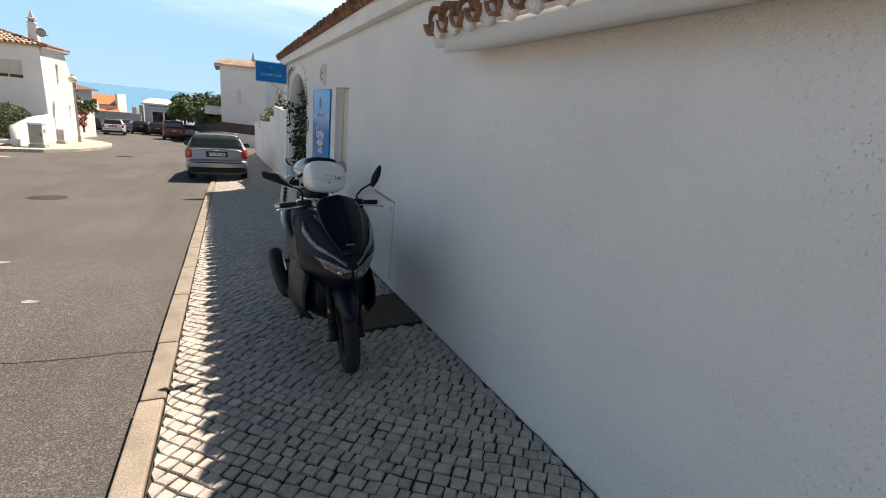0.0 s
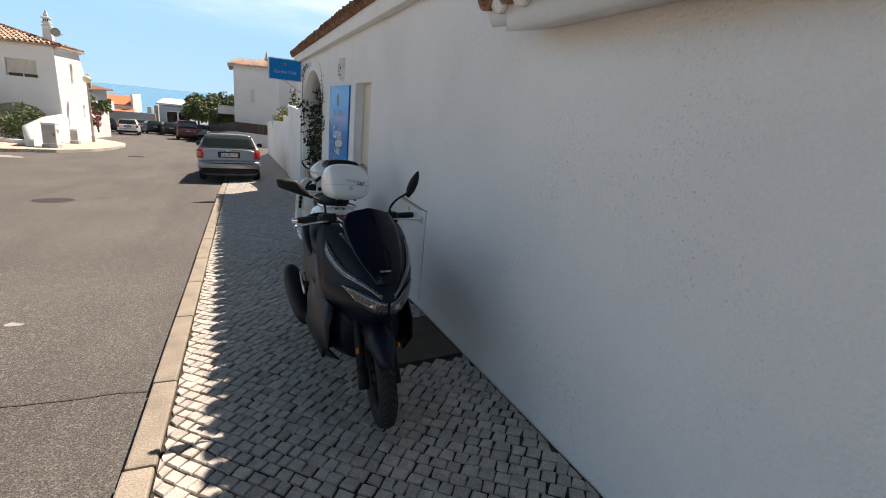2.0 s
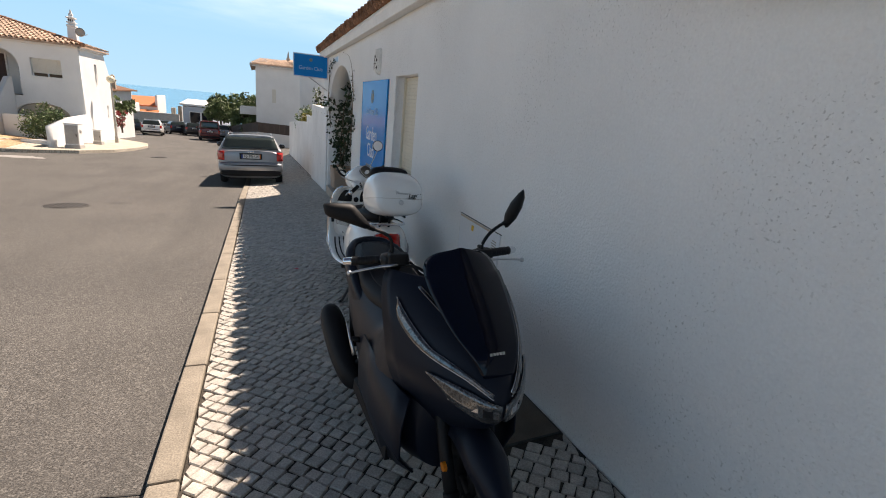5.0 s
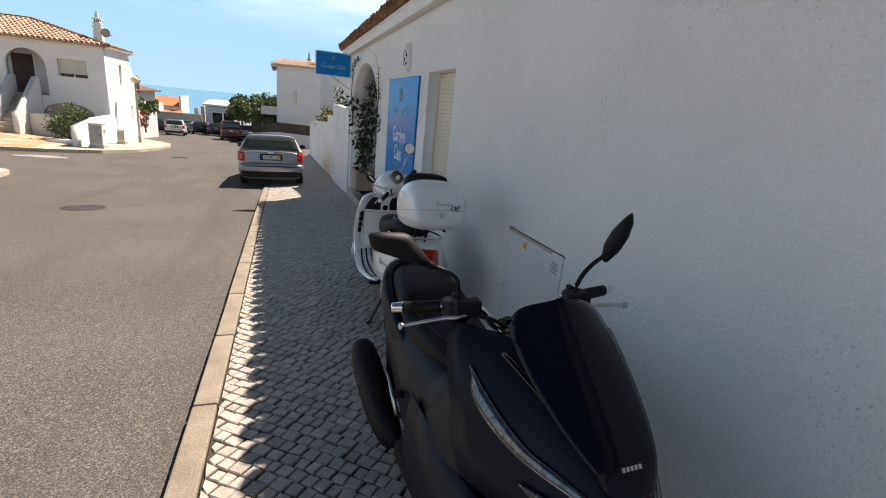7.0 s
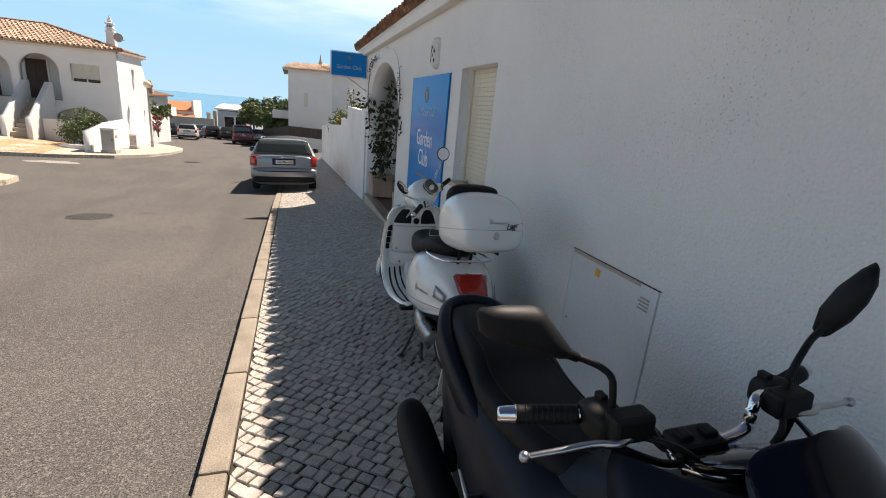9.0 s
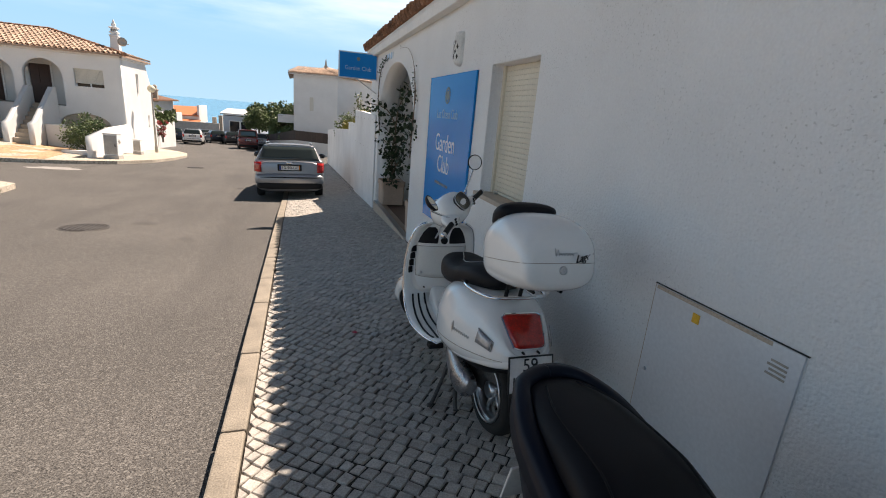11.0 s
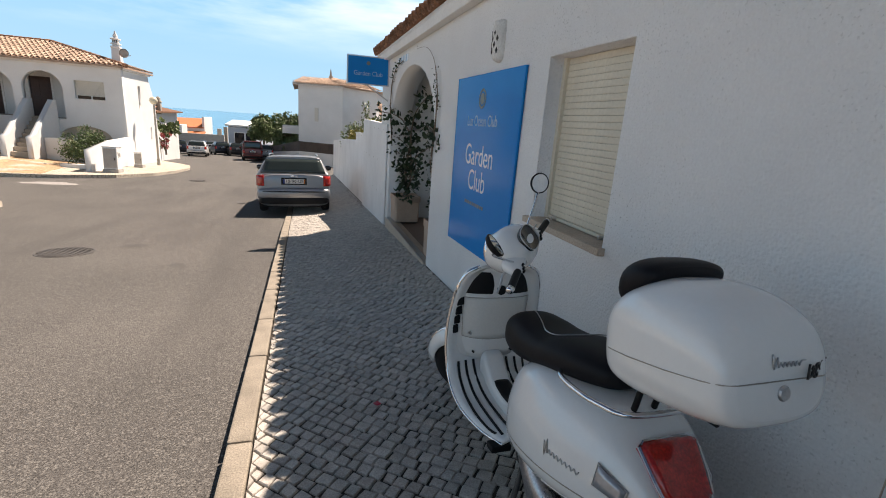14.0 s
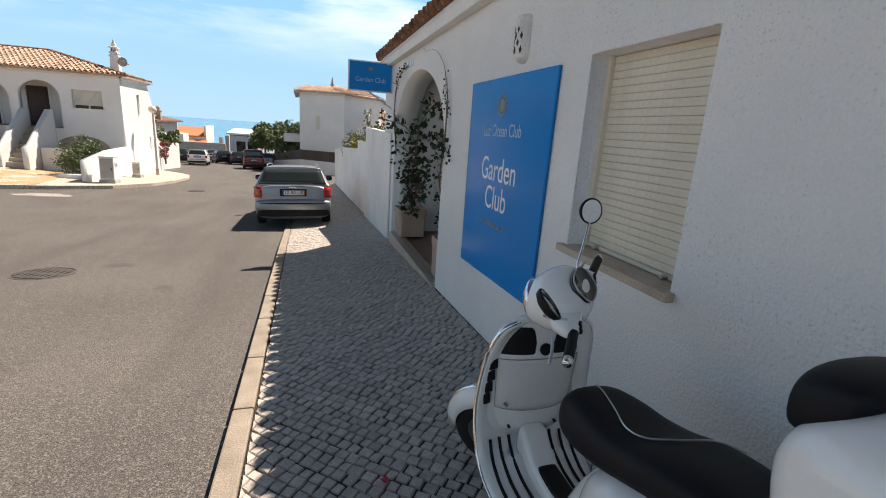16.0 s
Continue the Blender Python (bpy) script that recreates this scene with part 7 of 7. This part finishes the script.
tile_rows((-8.48, 31.9, 3.03), (0, 1, 0), (-4.7, 0, 1.18), 22, 0.22, lambda i: math.hypot(4.7, 1.18) * min(1.0, max(0.05, 0.22 * (i + 0.5) / 4.9)), TILE_PALE, "tiles", rf)
hp = bmesh.new()
a, b = Vector((-8.35, 31.85, 3.06)), Vector((-13.2, 36.4, 4.25))
for i in range(16):
    tube(hp, [a + (b - a) * i / 16, a + (b - a) * (i + 1.1) / 16], 0.11, 8, 0.09)
for i in range(26):
    tube(hp, [(-13.2 - 0.41 * i, 36.4, 4.24), (-13.2 - 0.41 * (i + 1.1), 36.4, 4.24)], 0.11, 8, 0.09)
part("ridge_tiles", hp, TILE, rf)
# pierced ornamental chimney
ch = part("chimney", rings(bmesh.new(), [[(-9.2 + sx * k, 33.5 + sy * k, z) for sx, sy in ((-1, -1), (1, -1), (1, 1), (-1, 1))] for k, z in ((0.22, 2.9), (0.17, 3.95), (0.20, 3.97), (0.20, 4.05), (0.14, 4.07), (0.14, 4.13), (0.19, 4.15), (0.19, 4.2), (0.13, 4.22), (0.13, 4.36), (0.19, 4.38), (0.19, 4.43), (0.08, 4.47), (0.09, 4.58), (0.05, 4.64), (0.02, 4.8))]), WALL_FAR, house, "white ornamental chimney")
sl = bmesh.new()
for k in (-0.08, 0.0, 0.08):
    box(sl, -9.2 + k - 0.02, -9.2 + k + 0.02, 33.365, 33.38, 4.23, 4.35)
part("slots", sl, DARKGAP, ch)
dish = part("satellite_dish", lathe(bmesh.new(), [(0.0, 0.02), (-0.015, 0.12), (-0.05, 0.22), (-0.06, 0.22), (-0.03, 0.12), (-0.012, 0.02)], (-8.82, 33.35, 3.75), "y", 20), POLE, house, "rusty satellite dish", True)
part("arm", tube(bmesh.new(), [(-8.8, 33.3, 3.6), (-8.5, 33.0, 3.62), (-8.42, 32.95, 3.66)], 0.015, 6), POLE, dish)
# outside stairs with plastered parapets
for sx in (-12.55, -15.0):
    stt = part("stairs", bmesh.new(), STEPSTONE, house, "pale stone outside steps")
    for i in range(9):
        z0 = -1.32 + 0.184 * i
        part("stair_tread", boxed(sx, sx + 0.75, 29.75 + 0.27 * i, HY + 0.3, z0 - 0.4, z0 + 0.184, 0.012, 1), STEPSTONE, stt)
    for px_ in (sx + 0.752, sx - 0.222):
        part("parapet", outline([(29.5, -1.8), (HY - 0.003, -1.8), (HY - 0.003, 1.2), (31.9, 1.2), (29.9, -0.35), (29.5, -0.45)], [], 0.22, wall_x(px_ + 0.11)), WALL_FAR, house)
part("yard_wall", boxed(-11.55, -8.95, 30.5, 30.7, -2.0, -0.5, 0.015), WALL_FAR, house)
part("yard_wall", outline([(27.0, -2.2), (HY - 0.003, -2.2), (HY - 0.003, -0.38), (29.5, -0.42), (27.0, -0.68)], [], 0.22, wall_x(-8.62)), WALL_FAR, house)
part("planting_edge", boxed(-10.05, -8.75, 28.0, 28.25, -2.0, side_z(-9.5, 28.0) + 0.16, 0.02), WALL_FAR, house)
shrub("round_shrub", "rounded green garden shrub in front of the white house", (-9.55, 29.3, side_z(-9.5, 29.3)), 1.75, 0.8, LEAF, 0.10, 5, 40, 70)


def cabinet(x, y, z, w, d, h, label, deco):
    th = thing("utility_cabinet", label, "cabinet", pose(x, y, z, -3, 0, 0))
    part("plinth", boxed(-w * 0.56, w * 0.56, -d * 0.6, d * 0.6, -0.15, 0.14, 0.01), CONCRETE, th)
    part("body", boxed(-w / 2, w / 2, -d / 2, d / 2, 0.14, h, 0.015), LIME, th)
    part("lid", boxed(-w * 0.53, w * 0.53, -d * 0.55, d * 0.55, h, h + 0.04, 0.01), LIME, th)
    dr = part("door", boxed(-w * 0.44, w * 0.44, -d / 2 - 0.015, -d / 2 - 0.002, 0.2, h - 0.05, 0.005), CONCRETE, th, "grey cabinet door")
    part("handle", boxed(w * 0.3, w * 0.36, -d / 2 - 0.03, -d / 2 - 0.016, h * 0.5, h * 0.6), IRON, dr)
    if deco:
        sc_ = bmesh.new()
        rr_ = random.Random(2)
        for k_ in range(6):
            box(sc_, w / 2 + 0.001, w / 2 + 0.004, -d * 0.3 + 0.05 * k_, -d * 0.3 + 0.03 + 0.05 * k_, h * 0.62 + rr_.uniform(-0.05, 0.05), h * 0.78 + rr_.uniform(-0.05, 0.05))
        part("scribble", sc_, POLE, th, "grey painted scribble")


cabinet(-7.86, 27.35, side_z(-7.9, 27.35), 0.52, 0.55, 1.05, "pale concrete utility cabinet on the corner pavement", True)
cabinet(-7.98, 31.2, side_z(-7.98, 31.2), 0.34, 0.4, 0.72, "small white utility cabinet by the house wall", False)
lp = thing("street_lamp", "street lamp with a round cream globe on a pole", "street lamp", pose(-7.85, 34.0, side_z(-7.85, 34.0)))
part("pole", tube(bmesh.new(), [(0, 0, -0.1), (0, 0, 1.6), (0.0, 0, 3.3)], 0.06, 10, 0.045), POLE, lp)
part("collar", lathe(bmesh.new(), [(0, 0.09), (0.35, 0.085), (0.4, 0.05)], axis="z", seg=12), POLE, lp)
part("globe", lathe(bmesh.new(), [(3.28, 0.03), (3.3, 0.1), (3.38, 0.18), (3.48, 0.215), (3.58, 0.18), (3.66, 0.1), (3.68, 0.03)], axis="z", seg=20), GLOBE, lp, "round cream globe", True)


def plain_house(name, label, poly, z0, z1, material=None, group=""):
    th = thing(name, label, "house", None, group)
    bm = bmesh.new()
    n = len(poly)
    lo, hi = [bm.verts.new((x, y, z0)) for x, y in poly], [bm.verts.new((x, y, z1)) for x, y in poly]
    for i in range(n):
        bm.faces.new((lo[i], lo[(i + 1) % n], hi[(i + 1) % n], hi[i]))
    bm.faces.new(hi)
    part("wall", bm, material or WALL_FAR, th)
    return th


# second house on the far side
h2 = plain_house("house", "white house with small tiled roof further down", [(-16, 42), (-10.1, 42), (-10.1, 49), (-16, 49)], -3.5, 0.85)
part("roof", poly_slab([(-16.2, 41.7, 0.9), (-9.7, 41.7, 0.9), (-9.7, 49.2, 0.9), (-12.5, 47, 1.5), (-12.5, 44, 1.5), (-16.2, 44, 1.5)], 0.1), TILE, h2)
tile_rows((-16.1, 41.7, 0.93), (1, 0, 0), (0, 2.3, 0.5), 28, 0.22, lambda i: 2.3, TILE, "tiles", h2)
part("chimney", rings(bmesh.new(), [[(-9.95 + sx * k, 43.2 + sy * k, z) for sx, sy in ((-1, -1), (1, -1), (1, 1), (-1, 1))] for k, z in ((0.16, 0.7), (0.16, 1.5), (0.2, 1.52), (0.2, 1.58), (0.13, 1.6), (0.13, 1.8), (0.05, 1.9))]), STEPSTONE, h2)
shrub("bougainvillea", "red flowering bougainvillea climbing the house corner", (-8.95, 40.2, -1.9), 2.0, 0.42, LEAF, 0.10, 9, 14, 30, FLOWER)
shrub("palm_shrub", "spiky green plant behind the lamp", (-9.3, 42.5, -0.9), 1.3, 0.6, LEAF, 0.3, 19, 12, 25)
plain_house("annex", "low white garden wall and gate posts beside the house", [(-10.2, 40.0), (-9.2, 40.0), (-9.6, 42.0), (-10.4, 42.0)], -3, -0.9)

# ---- right-hand house beyond the side street ----
hr = plain_house("house", "white house with canted corner and low tiled roof", [(-0.42, 50), (3.4, 48.5), (6.85, 51.5), (9.5, 58), (-0.42, 60)], -4, 4.1)
part("roof", poly_slab([(-0.9, 49.6, 4.15), (3.4, 47.95, 4.1), (7.4, 51.3, 4.1), (10, 58.3, 4.1), (4, 56, 5.2), (2.8, 54, 5.2)], 0.12), TILE_PALE, hr, "pale clay tile roof")
part("roof", poly_slab([(-0.9, 49.6, 4.15), (2.8, 54, 5.2), (4, 56, 5.2), (-0.9, 60.4, 4.15)], 0.12), TILE_PALE, hr)
tile_rows((-0.9, 49.55, 4.16), (4.3, -1.65, -0.05), (1.0, 2.6, 0.7), 20, 0.22, lambda i: 2.6, TILE_PALE, "tiles", hr)
tile_rows((3.4, 47.9, 4.12), (4.0, 3.35, 0), (-1.2, 2.0, 0.6), 23, 0.22, lambda i: 2.0, TILE_PALE, "tiles", hr)
part("eave", poly_slab([(-0.9, 49.6, 4.1), (3.4, 47.95, 4.05), (3.4, 48.6, 4.05), (-0.42, 50.1, 4.1)], 0.12), LIME, hr)
for (x, y, z0, z1, w_, an) in ((1.15, 49.37, 0.9, 2.1, 0.34, -21.4), (5.9, 50.65, 0.6, 1.9, 0.5, 41), (6.5, 51.15, -0.3, 0.4, 0.4, 41)):
    wi = new("window", mesh_of("window", boxed(-w_ / 2, w_ / 2, -0.04, 0.02, z0, z1, 0.01), SHUTTER_FAR))
    wi.matrix_world = pose(x, y, 0, 0, 0, an)
    wi.parent = hr
part("chimney", rings(bmesh.new(), [[(2.5 + sx * k, 51.5 + sy * k, z) for sx, sy in ((-1, -1), (1, -1), (1, 1), (-1, 1))] for k, z in ((0.16, 4.3), (0.13, 4.95), (0.17, 4.97), (0.17, 5.08), (0.1, 5.12), (0.06, 5.45), (0.02, 5.7))]), STEPSTONE, hr)
part("terrace", boxed(-1.9, -0.43, 52, 56, -0.4, 0.3), WALL_FAR, hr)
part("annex_roof", poly_slab([(6.3, 44, 0.9), (12, 42, 0.9), (12, 48, 2.9), (6.8, 49.5, 2.9)], 0.15), TILE_PALE, hr)
tile_rows((6.2, 43.95, 0.95), (5.7, -2, 0), (0.4, 5.6, 2.0), 26, 0.22, lambda i: 5.9, TILE_PALE, "tiles", hr)
part("annex_wall", boxed(6.6, 11.8, 44.8, 49.0, -3, 0.95), WALL_FAR, hr)
fw = thing("street_wall", "white street wall topped with brown boarded fence", "wall", None, "", "structure")
FP = [(8.0, 43.0), (2.36, 45.0), (-0.25, 47.3), (-3.55, 57.0), (-4.2, 63.0)]
WT, FT = [-1.6, -1.67, -1.68, -2.6, -3.0], [-0.75, -0.82, -0.84, -2.15, -2.6]
for i in range(4):
    (ax, ay), (bx, by) = FP[i], FP[i + 1]
    d = Vector((bx - ax, by - ay, 0))
    m_ = Matrix.Translation((ax, ay, 0)) @ Matrix.Rotation(math.atan2(d.y, d.x), 4, "Z") @ wall_y(0)
    L = d.length
    part("wall", outline([(0, -5), (L, -5), (L, WT[i + 1]), (0, WT[i])], [], 0.2, m_), WALL_FAR, fw)
    nb = int(L / 0.55)
    for k in range(nb):
        f0, f1 = k / nb, (k + 0.96) / nb
        za, zb = WT[i] + (WT[i + 1] - WT[i]) * f0 + 0.004, WT[i] + (WT[i + 1] - WT[i]) * f1 + 0.004
        zt = FT[i] + (FT[i + 1] - FT[i]) * f0
        part("board", outline([(L * f0, min(za, zb)), (L * f1, min(za, zb)), (L * f1, zt), (L * f0, zt)], [], 0.05, m_), FENCE, fw)
for i, (x, y, z, h_, r_) in enumerate(((-1.6, 60, -3.4, 4.2, 1.5), (-3.4, 64, -3.7, 5.2, 2.3), (-4.9, 69, -3.9, 5.0, 1.6), (-2.2, 68, -4, 5.8, 2.2), (-0.6, 66, -4.0, 6.0, 1.9))):
    tree("street_tree", "leafy green street tree beside the road", (x, y, z), h_, r_, LEAF, 60 + i, 44, 110, 0.26)
for i, (x, y, z) in enumerate(((-1.2, 54, -2.7), (-2.4, 57.5, -2.9), (-2.9, 60.5, -3.3), (-0.9, 51.5, -2.2))):
    shrub("hedge_shrub", "green hedge shrub behind the fence", (x, y, z), 1.3, 0.8, LEAF, 0.16, 80 + i, 14, 40)

# ---- buildings at the bottom of the hill ----
b1 = plain_house("low_building", "low pale building with large dark windows", [(-11.0, 84), (-7.0, 84), (-5.0, 92), (-11.0, 92)], -6, -1.15, BLUEGREY)
part("roof", poly_slab([(-11.4, 83.5, -0.75), (-6.7, 83.5, -0.8), (-4.5, 92.5, -0.2), (-11.4, 92.5, -0.2)], 0.25), LIME, b1)
for x0, x1 in ((-10.1, -8.75), (-8.5, -7.2)):
    wi = part("window", boxed(x0, x1, 83.93, 83.99, -4.3, -1.95), DARKGLASS, b1, "large dark window")
    part("window_frame", outline(rect(x0 - 0.1, x1 + 0.1, -4.4, -1.85), [rect(x0, x1, -4.3, -1.95)], 0.1, wall_y(83.93)), LIME, wi)
setting("retaining_wall", boxed(-20, -11.05, 80, 80.4, -6, -2.25), CONCRETE, "grey concrete wall at the foot of the hill", "wall")
b2 = plain_house("far_house", "white house with stepped orange tile roofs", [(-24, 92), (-16, 92), (-16, 99), (-24, 99)], -6, -1.7)
part("roof", poly_slab([(-24, 91.7, -1.85), (-15.8, 91.7, -1.75), (-15.8, 99, -0.4), (-24, 99, -0.6)], 0.15), TILE_ORANGE, b2)
part("roof", poly_slab([(-20, 87.5, -3.5), (-15.5, 87.5, -3.4), (-15.5, 91.6, -2.4), (-20, 91.6, -2.4)], 0.15), TILE_ORANGE, b2)
part("gable", boxed(-16.0, -15.7, 91.8, 99.2, -3, -0.1), WALL_FAR, b2)
b3 = plain_house("far_house", "white house wall at the road bend", [(-26, 84), (-17.4, 84), (-17.4, 87.5), (-26, 87.5)], -6, -1.3)
part("window", boxed(-18.6, -18.0, 83.95, 84.05, -2.1, -1.7), DARKGLASS, b3)
for i in range(5):
    bm = boxed(-14.6 + i * 0.9, -14.0 + i * 0.9, 97 + (i % 2), 98 + (i % 2), -6, -2.0 + 0.35 * ((i * 7) % 3))
    tagged(part("rooftop_tank", bm, CONCRETE, None), "grey rooftop tank or vent beyond the wall", "tank", "far rooftop tanks")

# ---- pavement of small limestone setts, kerb stones ----
pav = setting("pavement", sheet(span(-0.36, 0.9, 6) + span(0.9, 1.456, 3)[1:], span(-6, 29.4, 70), lambda x, y: pave_z(x, y) - 0.012), JOINT, "pavement of worn pale limestone setts with dark joints", "pavement")
rnd = random.Random(21)
PIT, ANG = 0.073, radians(-42)
ca, sa = math.cos(ANG), math.sin(ANG)


def course(u, v):
    """A point of the paving: courses laid across the pavement, slightly bowed."""
    v += 0.030 * math.sin(u * 2.1 + 0.4) + 0.016 * math.sin(v * 1.3 + u * 0.7)
    u += 0.020 * math.sin(v * 1.9)
    return Vector((u * ca - v * sa, u * sa + v * ca))


rest = bmesh.new()
for j in range(-110, 480):
    rj = random.Random(j * 104729)
    u = -22.0 + rj.uniform(0, PIT)
    while u < 8.0:
        w = PIT * rj.choice((0.82, 0.95, 1.0, 1.05, 1.1, 1.22))
        c0 = course(u + w / 2, (j + 0.5) * PIT)
        u += w
        if not (-0.40 < c0.x < 1.50 and -5.5 < c0.y < 29.2):
            continue
        q = [course(u - w + a * w + rj.uniform(-0.0062, 0.0062), (j + b) * PIT + rj.uniform(-0.0058, 0.0058)) for a, b in ((0, 0), (1, 0), (1, 1), (0, 1))]
        q = [Vector((min(1.442, max(-0.354, p.x)), p.y)) for p in q]
        c = sum(q, Vector((0, 0))) / 4
        area = abs((q[2] - q[0]).cross(q[3] - q[1])) / 2
        if area < 0.0012 or (0.93 < c.x and 3.24 < c.y < 3.98):
            continue
        h = rnd.uniform(-0.0035, 0.0035)
        tx, ty = rnd.uniform(-0.035, 0.035), rnd.uniform(-0.035, 0.035)
        part_of = 1.80 < c.y < 2.60
        bm = bmesh.new() if part_of else rest
        e0 = rnd.uniform(0.0014, 0.0048)
        k0, k1, k2 = 1 - e0 / 0.037, 1 - (e0 + 0.0015) / 0.037, 1 - (e0 + 0.0055) / 0.037
        lay = []
        for k, dz in ((k0, -0.03), (k1, -0.006), (k2, 0.0)):
            row = []
            for n_, p in enumerate(q):
                a = c + (p - c) * k
                nx = q[(n_ + 1) % 4]
                mid = c + ((p + nx) / 2 - c) * k * (1.03 if dz < 0 else 1.0)
                for w in (a, mid):
                    z = pave_z(w.x, w.y) + dz + h + (w.x - c.x) * tx + (w.y - c.y) * ty
                    row.append(bm.verts.new((w.x, w.y, z)))
            lay.append(row)
        for a, b in zip(lay, lay[1:]):
            for m_ in range(8):
                bm.faces.new((a[m_], a[(m_ + 1) % 8], b[(m_ + 1) % 8], b[m_]))
        bm.faces.new(lay[-1])
        if part_of:
            part("sett", bm, COBBLE, pav)
tagged(part("setts", rest, COBBLE, pav), "", "", "", "stuff")
kerb = thing("kerb", "row of worn sandy kerb stones along the pavement", "kerb", None, "", "structure")
y = -6.0
r = random.Random(8)
kerb_me = [mesh_of("kerb_stone", boxed(-0.492, -0.364, 0.004, L - 0.004, -0.16, 0.0, 0.012, 2), KERB) for L in (0.8, 0.95, 1.1)]
while y < 28.5:
    k = r.randrange(3)
    L = (0.8, 0.95, 1.1)[k]
    a, b = pave_z(-0.36, y), pave_z(-0.36, y + L)
    o = new("kerb_stone", kerb_me[k])
    o.matrix_world = pose(r.uniform(-0.004, 0.004), y, a + 0.006, math.degrees(math.atan2(b - a, L)), 0, 0)
    o.parent = kerb
    y += L
mt = thing("doormat", "brown rectangular mat let into the pavement by the wall", "mat", pose(1.19, 3.61, pave_z(1.19, 3.61) - 0.006, -3.1, -3.8, 0))
part("pad", boxed(-0.26, 0.255, -0.345, 0.345, -0.004, 0.008, 0.003), RUBBER_MAT, mt)
part("border", outline(rect(-0.265, 0.26, -0.355, 0.355), [rect(-0.258, 0.253, -0.346, 0.346)], 0.014, flat_z(0.002)), DARKGAP, mt)
pt = thing("fallen_petal", "small crumpled red flower petal lying on the setts", "petal", pose(0.333, 6.686, pave_z(0.333, 6.686) + 0.006, 0, 0, 30))
part("petal", skin([[(0.018 * u, 0.022 * v, 0.004 * u * u + 0.003 * v * v) for u in (1, 0.4, -0.4, -1)] for v in (-1, 0, 0.8)], 0.0015), FLOWER, pt, "", True)
